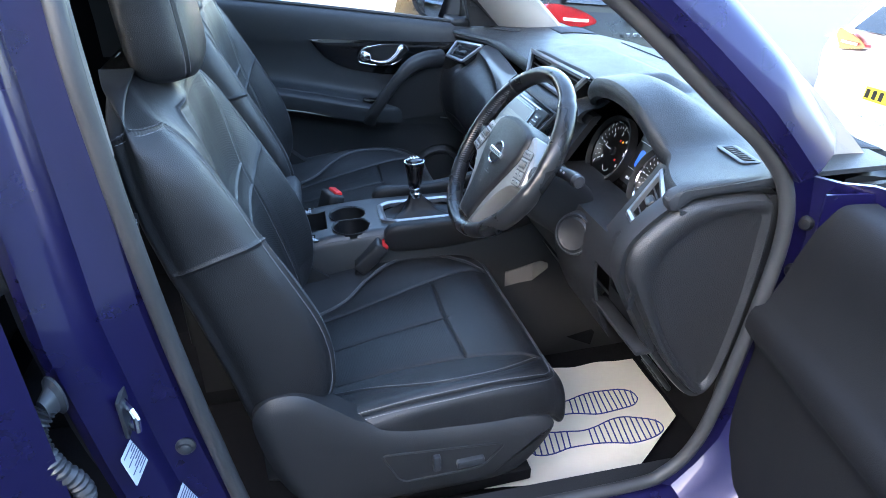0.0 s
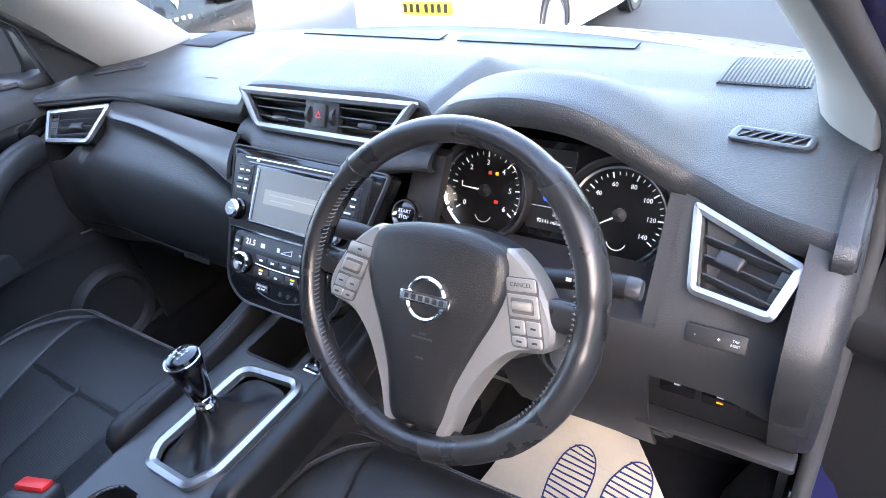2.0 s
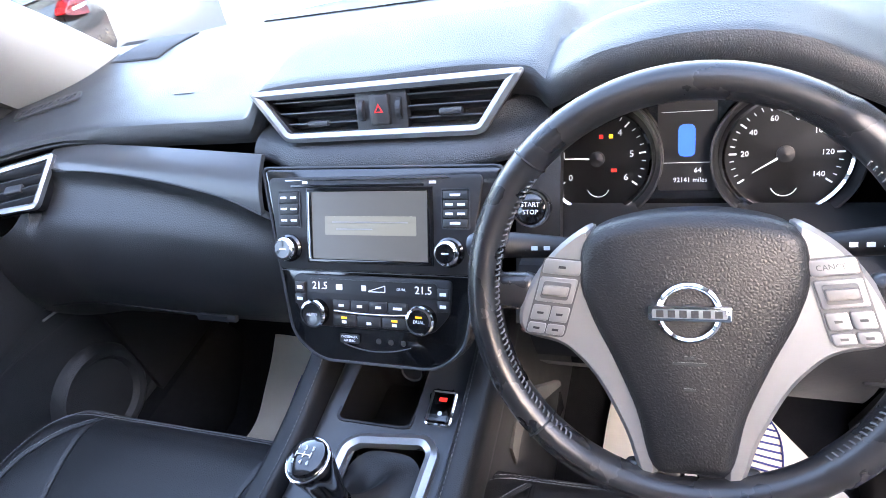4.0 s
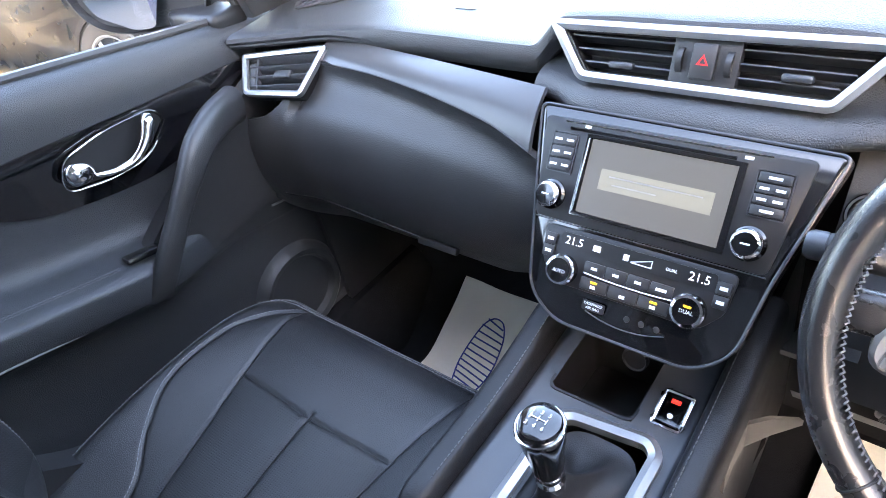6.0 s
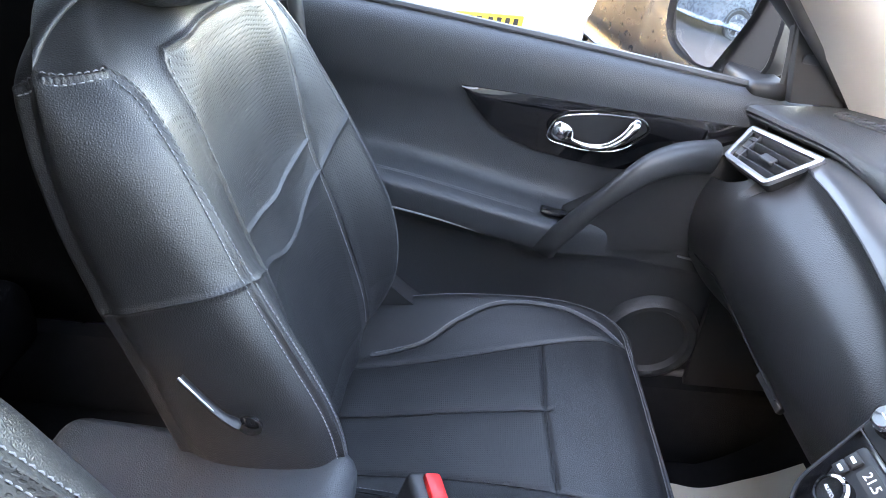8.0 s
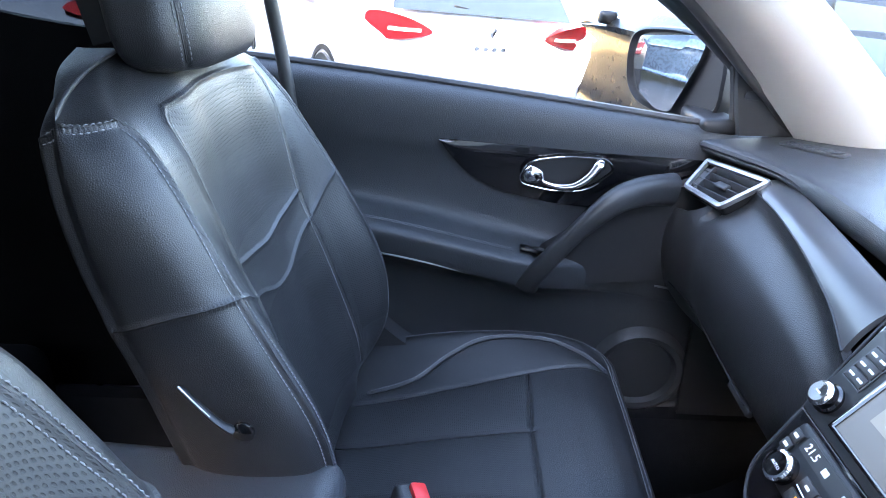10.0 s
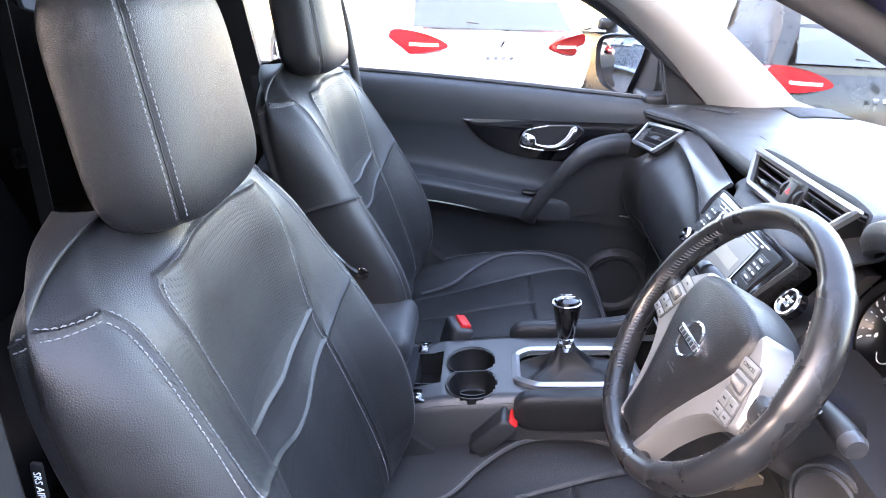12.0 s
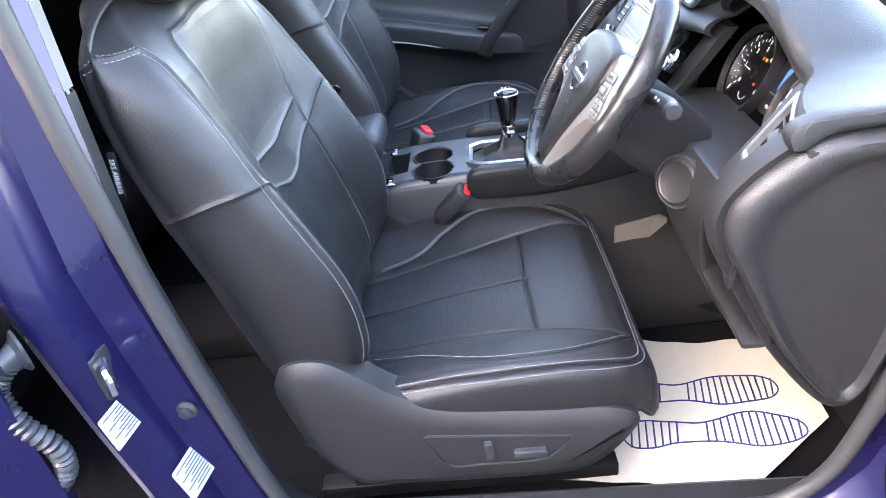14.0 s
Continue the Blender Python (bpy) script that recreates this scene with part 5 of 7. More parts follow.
# defroster outlets and slots
for s in SIDE:
    dx = Vector((-0.12, -1, 0)).normalized() if s < 0 else Vector((0.58, -0.81, 0)).normalized()
    dc = (0.783, -0.598) if s < 0 else (0.779, 0.620)
    mm = basis((dc[0], dc[1], dash_z(dc[0], dc[1]) + 0.001), dx, Vector((-dx.y, dx.x, 0)), (0, 0, 1))
    o = rounded(rect(0.086 if s < 0 else 0.108, 0.034), 0.009, 4)
    df = part("demist_vent", ring(o, shrink(o, 0.008), 0.003, mm @ at(0, 0, -0.001), 0.0012), GREY, dash, "small demister vent")
    part("demist_back", prism(shrink(o, 0.006), 0.0008, 0, mm @ at(0, 0, -0.0002)), BLACK, df)
    for k in range(6):
        part("demist_slat", box(0.0028, 0.024, 0.003, 0.0008, 1, mm @ at((-0.027 + 0.0108 * k) * (1 if s < 0 else 1.28), 0, 0.0018, 0, 0, -30)), GREY, df)
    gr = [[(0.925 + 0.12 * u, (0.505 + 0.11 * v) * s, dash_z(0.925 + 0.12 * u, 0.5) + 0.002) for u in np.linspace(0, 1, 5)] for v in np.linspace(0, 1, 6)]
    part("speaker_grille", slab(gr, (0, 0, -0.003)), mat("grille_mesh", (0.015, 0.015, 0.016), 0.6, bump=1.0, scale=420, kind="dots"), dash)
    for k in range(22):
        y = (0.508 + 0.0049 * k) * s
        part("grille_rib", tube([(0.927 + 0.116 * u, y, dash_z(0.925 + 0.12 * u, 0.5) + 0.0028) for u in np.linspace(0, 1, 4)], 0.0011, 5), GREY, dash)
for y0, y1 in ((-0.35, -0.02), (0.02, 0.37)):
    part("defrost_slot", slab([[(1.062 + 0.030 * u, y, dash_z(1.06, y) + 0.0022) for u in (0, 1)] for y in np.linspace(y0, y1, 10)], (0, 0, -0.002)), BLACK, dash)
part("airbag_mark", box(0.003, 0.035, 0.0006, m=at(0.788, 0.346, dash_z(0.788, 0.346) + 0.0005)), BLACK, dash)
# small switches right of the wheel
TS = on_plane((fascia(-0.597, 0.858) - 0.003, -0.597, 0.858), (0.45, 0, 0.89)) @ Matrix.Diagonal((0.78, 0.78, 1, 1))
o = rounded(rect(0.078, 0.026), 0.004, 3)
tp = part("trip_panel", prism(o, 0.004, 0.001, TS), HARD, dash, "small trip and dimmer panel")
words("trip_word", "TRIP", 0.0046, WHITE, TS @ at(0.025, 0.003, 0.0045), tp)
words("trip_word", "RESET", 0.0046, WHITE, TS @ at(0.025, -0.003, 0.0045), tp)
words("trip_word", "-", 0.009, WHITE, TS @ at(-0.026, 0.0, 0.0045), tp)
words("trip_word", "+", 0.009, WHITE, TS @ at(0.004, 0.0, 0.0045), tp)
part("switch_tray", sheet_y(lambda y, z: 0.628 - 0.10 * (z - 0.74), -0.690, -0.520, 0.700, 0.800, 12, 8), BLACK, dash, "recessed black switch tray")
part("tray_lip", box(0.030, 0.175, 0.010, 0.004, 2, at(0.612, -0.605, 0.702)), HARD, dash)
for k in range(3):
    BS = on_plane((0.622, -0.560 - 0.047 * k, 0.758), (-0.1, 0, 0.99))
    b = part("lower_switch", prism(rounded(rect(0.040, 0.030), 0.003, 2), 0.004, 0.001, BS), GLOSS, dash)
    part("switch_mark", box(0.007, 0.004, 0.0004, m=BS @ at(0, 0.005, 0.0044)), WHITE, b)
    if k == 1:
        part("switch_light", box(0.007, 0.0022, 0.0006, m=BS @ at(0, -0.006, 0.0044)), GLOW_AMBER, b)

# ---- centre console ----
con = thing("centre_console", "black centre console with cup holders and silver gear surround", "centre console")


def console_z(x):
    return float(np.interp(x, [-0.2, 0.05, 0.14, 0.26, 0.45, 0.62], [0.660, 0.665, 0.682, 0.688, 0.686, 0.700]))


def holed_top(holes, x0, x1, y0, y1, n=0.004):
    """The console deck as a fine sheet, open where a hole is."""
    xs, ys = np.arange(x0, x1 + 1e-6, n), np.arange(y0, y1 + 1e-6, n)
    g = G()
    for x in xs:
        for y in ys:
            e = min(y - y0, y1 - y)
            g.v.append((x, y, console_z(x) - 0.012 * max(0, 1 - e / 0.014) ** 2))
    for i in range(len(xs) - 1):
        for j in range(len(ys) - 1):
            cx, cy = xs[i] + n / 2, ys[j] + n / 2
            if not any(h(cx, cy) for h in holes):
                a = i * len(ys) + j
                g.f.append((a, a + 1, a + len(ys) + 1, a + len(ys)))
    return g


CUPS = [(0.189, 0.006, 0.045), (0.192, -0.064, 0.045)]
holes = [lambda x, y, c=c: (x - c[0]) ** 2 + (y - c[1]) ** 2 < (c[2] - 0.002) ** 2 for c in CUPS]
holes.append(lambda x, y: 0.275 < x < 0.455 and -0.072 < y < 0.022)
holes.append(lambda x, y: 0.480 < x < 0.60 and -0.040 < y < 0.062)
holes.append(lambda x, y: 0.088 < x < 0.138 and -0.055 < y < 0.045)
deck = part("deck", holed_top(holes, 0.06, 0.62, -0.108, 0.092), GREY, con, "grey console deck")
for cx, cy, r in CUPS:
    ang = np.linspace(0, 2 * math.pi, 48, endpoint=False)
    inside = [any(math.hypot(cx + r * math.cos(t) - q[0], cy + r * math.sin(t) - q[1]) < q[2] and q[0] != cx for q in CUPS) for t in ang]
    rings = [[(cx + (r - d) * math.cos(t), cy + (r - d) * math.sin(t), min(z, 0.640) if i else z) for t, i in zip(ang, inside)] for d, z in ((0.0, 0.686), (0.003, 0.683), (0.006, 0.610), (0.012, 0.602))]
    part("cup_holder", loft(rings, cap=False), BLACK, con, "round black cup holder")
    part("cup_floor", lathe([(r - 0.011, 0.602), (0.0, 0.602)], 40, at(cx, cy, 0), cap=False), BLACK, con)
for cx, cy, r in CUPS:
    part("cup_rim", tube([(cx + (r + 0.001) * math.cos(t), cy + (r + 0.001) * math.sin(t), console_z(cx) + 0.001) for t in np.linspace(0, 2 * math.pi, 40, endpoint=False) if all(math.hypot(cx + r * math.cos(t) - q[0], cy + r * math.sin(t) - q[1]) > q[2] - 0.001 for q in CUPS)], 0.0014, 6), HARD, con)
part("coin_tray", ring(rounded(rect(0.050, 0.100), 0.006, 3), rounded(rect(0.046, 0.096), 0.006, 3), 0.05, at(0.113, -0.005, 0.627)), BLACK, con)
part("coin_tray_floor", box(0.05, 0.10, 0.003, m=at(0.113, -0.005, 0.629)), BLACK, con)
part("cubby_wall", ring(rounded(rect(0.124, 0.106), 0.012, 3), rounded(rect(0.118, 0.100), 0.012, 3), 0.09, at(0.540, 0.011, 0.600)), BLACK, con)
part("cubby_floor", box(0.124, 0.106, 0.003, m=at(0.540, 0.011, 0.602)), BLACK, con)
for y, s in ((-0.109, -1), (0.094, 1)):
    rows = []
    for x in np.linspace(-0.20, 0.66, 30):
        zt = console_z(x)
        rows.append([(x, y + s * 0.000, zt - 0.012), (x, y + s * 0.006, zt - 0.02), (x, y + s * 0.010, 0.55), (x, y + s * 0.012, 0.30)])
    part("side_wall", slab(rows, (0, -s * 0.006, 0)), HARD, con)
    rings = []
    for u in np.linspace(0, 1, 40):
        x = 0.262 + 0.40 * u
        zc = 0.672 + 0.060 * max(0.0, u - 0.35) ** 1.5 * 1.5
        e = math.sqrt(max(0.02, 1 - max(0.0, 1 - u / 0.10) ** 2.2))
        hw, hh = 0.019 * (0.55 + 0.45 * e), 0.036 * (0.35 + 0.65 * e)
        rings.append([(x, y + s * 0.012 + hw * math.copysign(abs(math.cos(t)) ** 0.55, math.cos(t)), zc + hh * math.copysign(abs(math.sin(t)) ** 0.55, math.sin(t))) for t in np.linspace(0, 2 * math.pi, 36, endpoint=False)])
    rp = part("side_pad", loft(rings), DIM_LEATHER, con, "padded stitched console edge")
    sp = np.array([(0.30 + 0.36 * u, y + s * 0.003, 0.672 + 0.060 * max(0.0, 0.1 + 0.9 * u - 0.35) ** 1.5 * 1.5 + 0.036) for u in np.linspace(0, 1, 40)])
    part("pad_stitching", stitches(sp, sp * 0 + (0, 0, 1)), DARK_THREAD, rp)
o = rounded([(0.262, -0.068), (0.30, -0.088), (0.455, -0.088), (0.472, -0.07), (0.462, 0.020), (0.445, 0.038), (0.29, 0.038), (0.262, 0.018)], 0.012, 4)
part("gear_surround", ring(o, shrink(o, 0.014), 0.011, at(0, 0, 0.684), 0.0035), SILVER, con, "satin silver gear surround")
lev = thing("gear_lever", "gear lever with a gloss knob and leather gaiter", "gear lever")
rings = []
GK = table([0, 0.12, 0.28, 0.42, 0.56, 0.72, 0.88, 1.0], [1.0, 0.90, 0.72, 0.56, 0.42, 0.30, 0.21, 0.165])
for u in np.linspace(0, 1, 34):
    k = float(GK(u))
    ox, oy = 0.362 - 0.006 * u, -0.025 + 0.008 * u
    w = math.sin(math.pi * u)
    loop = []
    for j in range(96):
        t = 2 * math.pi * j / 96
        c, s2 = math.cos(t), math.sin(t)
        ridge = abs(math.sin(2 * t + 0.15 * math.sin(3 * t))) ** 1.5
        z = 0.682 + 0.053 * u ** 1.5 - 0.013 * w * (1 - ridge) + 0.0030 * math.sin(5 * t + 7 * u) * w
        fold = 1 + 0.05 * math.sin(5 * t + 5 * u) * w
        loop.append((ox + 0.088 * k * fold * math.copysign(abs(c) ** 0.6, c), oy + 0.052 * k * fold * math.copysign(abs(s2) ** 0.6, s2), z))
    rings.append(loop)
part("gaiter", loft(rings, cap=False), DIM_LEATHER, lev, "creased black leather gaiter")
LV = basis((0.356, -0.017, 0.735), (1, 0, 0), (0, 1, 0), (-0.02, 0.04, 1))
part("shaft_collar", lathe([(0.014, -0.01), (0.0145, 0.0), (0.012, 0.003), (0.012, 0.007), (0.0145, 0.010), (0.0145, 0.014), (0.0120, 0.017), (0.0120, 0.021), (0.0150, 0.024), (0.0150, 0.028), (0.0135, 0.031)], 28, LV), CHROME, lev, "chrome collar")
rings = []
for z, rx, ry in ((0.014, 0.0140, 0.0135), (0.026, 0.0165, 0.0160), (0.044, 0.0190, 0.0180), (0.058, 0.0215, 0.0200), (0.070, 0.0232, 0.0214), (0.079, 0.0232, 0.0214), (0.0855, 0.0205, 0.0188), (0.0885, 0.013, 0.012), (0.0892, 0.004, 0.004)):
    rings.append([(rx * math.cos(t) + 0.004 * (z - 0.012) * 10, ry * math.sin(t), z) for t in np.linspace(0, 2 * math.pi, 40, endpoint=False)])
knob = part("knob", G().add(loft(rings), LV), GLOSS, lev, "gloss black gear knob")
part("knob_band", G().add(tube([(0.0237 * math.cos(t) + 0.0018, 0.0213 * math.sin(t), 0.0795) for t in np.linspace(0, 2 * math.pi, 48, endpoint=False)], 0.0016, 8, closed=True), LV), CHROME, knob, "chrome band")
for k in range(3):
    words("gear_number", "135"[k], 0.006, WHITE, LV @ at(0.009, 0.008 - 0.008 * k, 0.0902, 0, 0, -90), knob)
    words("gear_number", "246"[k], 0.006, WHITE, LV @ at(-0.006, 0.008 - 0.008 * k, 0.0902, 0, 0, -90), knob)
    part("gear_line", box(0.006, 0.0008, 0.0004, m=LV @ at(0.002, 0.008 - 0.008 * k, 0.0903)), WHITE, knob)
part("gear_line", box(0.0008, 0.016, 0.0004, m=LV @ at(0.002, 0.0, 0.0903)), WHITE, knob)
pb = thing("parking_brake_switch", "electric parking brake switch in a chrome frame", "switch")
PB = basis((0.512, -0.073, 0.690), (0, -1, 0), (0.97, 0, 0.2), (-0.2, 0, 0.97))
o = rounded(rect(0.034, 0.046), 0.005, 3)
part("switch_frame", ring(o, shrink(o, 0.004), 0.006, PB, 0.001), CHROME, pb)
part("rocker", prism(shrink(o, 0.004), 0.006, 0.002, PB), GLOSS, pb)
part("red_light", box(0.010, 0.005, 0.0008, m=PB @ at(0, 0.010, 0.0062)), GLOW_RED, pb)
part("p_mark", lathe([(0.003, 0), (0.003, 0.0005)], 16, PB @ at(0, -0.008, 0.006)), WHITE, pb)
for x, y, nm in ((0.098, 0.072, 3), (0.100, -0.086, 2)):
    hs = part("console_switch", prism(rounded(rect(0.024, 0.036), 0.003, 3), 0.003, 0.001, at(x, y, console_z(x) - 0.002)), GLOSS, con, "small console switch plate")
    for q in range(nm):
        part("switch_mark", box(0.006, 0.003, 0.0004, m=at(x, y + 0.010 * (q - (nm - 1) / 2), console_z(x) + 0.0013)), WHITE, hs)
SOCK = basis((0.592, 0.005, 0.655), (0, -1, 0), (0.25, 0, 0.97), (-0.97, 0, 0.25))
sk = part("power_socket", lathe([(0.0165, 0.0), (0.0165, 0.005), (0.0150, 0.007), (0.0135, 0.005), (0.0, 0.005)], 28, SOCK), HARD, con, "round power socket cap")
part("socket_ring", tube([tuple(SOCK @ Vector((0.0155 * math.cos(t), 0.0155 * math.sin(t), 0.0064))) for t in np.linspace(0, 2 * math.pi, 32, endpoint=False)], 0.0008, 6, closed=True), GREY, sk)
arm = thing("armrest", "dark grey vinyl padded armrest between the seats", "armrest")
part("lid", box(0.32, 0.172, 0.072, 0.028, 5, at(-0.076, 0.046, 0.732, 0, 3, 0)), VINYL, arm, "dark grey padded lid")
part("box", box(0.29, 0.14, 0.30, 0.01, 2, at(-0.08, 0.015, 0.54)), HARD, arm)


def buckle(p, lean, label, size=1.0, group="belt buckles"):
    root = thing("seat_belt_buckle", label, "seat belt buckle", group=group)
    m = at(*p) @ at(0, 0, 0, lean[0], lean[1], lean[2]) @ Matrix.Diagonal((size, size, size, 1))
    part("housing", box(0.034, 0.050, 0.085, 0.007, 3, m @ at(-0.004, 0, -0.045)), HARD, root)
    part("release_button", box(0.016, 0.036, 0.010, 0.003, 2, m @ at(0, 0, -0.002)), RED, root, "red release button")
    part("stalk", box(0.012, 0.03, 0.12, 0.004, 2, m @ at(0, 0, -0.13)), BLACK, root)
    return root


buckle((0.170, 0.125, 0.700), (0, 18, 20), "black belt buckle with a red button beside the passenger seat", 1.3)
buckle((0.262, -0.128, 0.662), (0, 45, -5), "black belt buckle with a red button beside the driver's seat")

# pedals, floor, paper mats
for x, y, z, w, h, nm in ((0.750, -0.275, 0.530, 0.060, 0.070, "clutch_pedal"), (0.748, -0.402, 0.528, 0.068, 0.065, "brake_pedal"), (0.778, -0.494, 0.480, 0.048, 0.105, "accelerator_pedal")):
    pd = thing(nm, "worn metal-edged foot pedal on a bent arm", "pedal")
    mm = at(x, y, z, 0, -35, 0)
    pdp = part("plate", box(0.012, w, h, 0.005, 2, mm), GREY, pd)
    for k in range(3):
        part("grip_bar", box(0.004, w * 0.8, 0.008, 0.002, 1, mm @ at(-0.008, 0, (k - 1) * h * 0.28)), RUBBER, pdp)
    part("arm", tube(spline([(x + 0.01, y, z), (x + 0.06, y, z + 0.08), (x + 0.07, y, z + 0.22)], 8), 0.009, 8), BLACK, pd)


SOLE = [(0.0, 0.0), (0.015, 0.42), (0.07, 0.72), (0.16, 0.80), (0.26, 0.62), (0.40, 0.50), (0.52, 0.66), (0.66, 0.92), (0.80, 0.96), (0.92, 0.74), (0.985, 0.38), (1.0, 0.0), (0.975, -0.40), (0.88, -0.78), (0.74, -0.92), (0.60, -0.80), (0.44, -0.56), (0.28, -0.62), (0.16, -0.78), (0.06, -0.66), (0.012, -0.36)]


def paper_mat(x0, x1, low, high, height, feet, label):
    """A creased paper sheet between the lines y = low(x) and y = high(x), lying at height(x, y); feet: heel, tip and middle line of each printed sole."""
    root = thing("paper_mat", label, "floor mat", group="paper mats")

    def on(x, y, h=0.0012):
        w = 0.003 * math.sin(31 * x + 9 * y) * math.sin(17 * y + 2) + 0.0018 * math.sin(55 * x - 40 * y)
        return np.array((x, y, height(x, y) + w + h))

    rows = [[on(x, float(low(x)) + (float(high(x)) - float(low(x))) * v, 0.0) for v in np.linspace(0, 1, 40)] for x in np.linspace(x0, x1, 56)]
    sheet = part("sheet", slab(rows, (0, 0, -0.0008)), PAPER, root, "cream paper sheet")
    for hx, tx, yc, flip in feet:
        L, W = tx - hx, 0.041
        sp = spline([(hx + L * a, yc + flip * (W * b + 0.006 * math.sin(math.pi * a))) for a, b in SOLE], 96, closed=True)
        part("sole_outline", tube([on(*p) for p in sp], 0.0016, 5, closed=True), INK, sheet, "blue printed shoe sole")
        poly = [tuple(p) for p in sp] + [tuple(sp[0])]
        for a in np.r_[np.linspace(0.045, 0.30, 7), np.linspace(0.47, 0.965, 13)]:
            xx = hx + L * a
            cut = sorted(p[1] + (xx - p[0]) / (q[0] - p[0]) * (q[1] - p[1]) for p, q in zip(poly, poly[1:]) if (p[0] - xx) * (q[0] - xx) < 0)
            if len(cut) >= 2:
                part("sole_stripe", tube([on(xx + 0.010 * (k / 7 - 0.5), cut[0] + (cut[-1] - cut[0]) * k / 7) for k in range(8)], 0.0018, 5), INK, sheet)
    return root, on


DM_LOW = lambda x: np.interp(x, [0.39, 0.704, 0.903], [-0.545, -0.586, -0.430])
DM_HIGH = lambda x: np.interp(x, [0.39, 0.66, 0.903], [-0.13, -0.200, -0.208])
dmat, dmat_on = paper_mat(0.392, 0.903, DM_LOW, DM_HIGH, lambda x, y: 0.283 - 0.012 * (x - 0.4) / 0.5 + 0.05 * max(0.0, x - 0.82) ** 1.2, [(0.517, 0.850, -0.458, 1), (0.512, 0.842, -0.345, -1)], "cream paper floor mat printed with blue shoe soles")
for k, (wd, dx) in enumerate(((0.030, 0.0), (0.008, 0.020))):
    p = dmat_on(0.470, -0.478 - 0.030 * k, 0.0010)
    part("print_bar", box(0.0075, wd, 0.0004, m=at(p[0], p[1], p[2], 0, 0, 4)), INK, dmat.children[0], "short blue print")
paper_mat(0.42, 0.85, lambda x: 0.115, lambda x: 0.53 - 0.035 * (x - 0.42), lambda x, y: 0.285 - 0.03 * (x - 0.42) + 0.105 * max(0.0, (x - 0.656) / 0.194) ** 1.5, [(0.50, 0.80, 0.225, -1), (0.50, 0.80, 0.400, 1)], "grey-shaded paper mat printed with blue shoe soles")

# ---- car body ----
floor = thing("floor", "black carpeted car floor", "floor", kind="structure")
part("carpet", box(2.6, 1.38, 0.04, m=at(-0.35, 0, 0.232)), CARPET, floor)
part("bulkhead", slab([[(0.93 + 0.10 * u, y, 0.245 + 0.74 * u) for u in np.linspace(0, 1, 8)] for y in (-0.70, 0.70)], (0.03, 0, 0)), CARPET, floor)
part("toe_board", slab([[(0.64 + 0.30 * u, y, 0.250 + 0.16 * u ** 1.6) for u in np.linspace(0, 1, 10)] for y in (0.10, 0.68)], (0, 0, -0.012)), CARPET, floor)
for yy, nm in ((-0.128, "driver"), (0.128, "passenger")):
    part("tunnel_side", slab([[(x, yy + 0.02 * math.copysign(1, -yy) * u - math.copysign(0.012, yy) * math.sin(3 * (x - 0.6)), 0.26 + (0.60 - 0.26) * u) for u in np.linspace(0, 1, 8)] for x in np.linspace(0.60, 0.98, 12)], (0, -math.copysign(0.008, yy), 0)), HARD, floor, "black plastic footwell side")
part("tunnel", box(1.5, 0.24, 0.10, 0.03, 3, at(0.1, 0, 0.29)), CARPET, floor)
roof = thing("ceiling", "pale cloth headliner under the roof", "ceiling", kind="structure")
part("headliner", slab([[(x, y, 1.50 - 0.06 * (y / 0.6) ** 2 - 0.04 * max(0, x) ** 2) for x in np.linspace(-1.9, 0.22, 20)] for y in np.linspace(-0.60, 0.60, 14)], (0, 0, 0.03)), HEADLINER, roof)
part("roof_skin", slab([[(x, y, 1.55 - 0.07 * (y / 0.6) ** 2 - 0.05 * max(0, x) ** 2) for x in np.linspace(-1.95, 0.25, 20)] for y in np.linspace(-0.64, 0.64, 14)], (0, 0, 0.01)), PAINT, roof)


def bar(name, pts, r, material, parent, flat=1.0, label="", n=14, up=None):
    return part(name, tube(spline(pts, 28), r, n, flat=flat, up=up), material, parent, label)


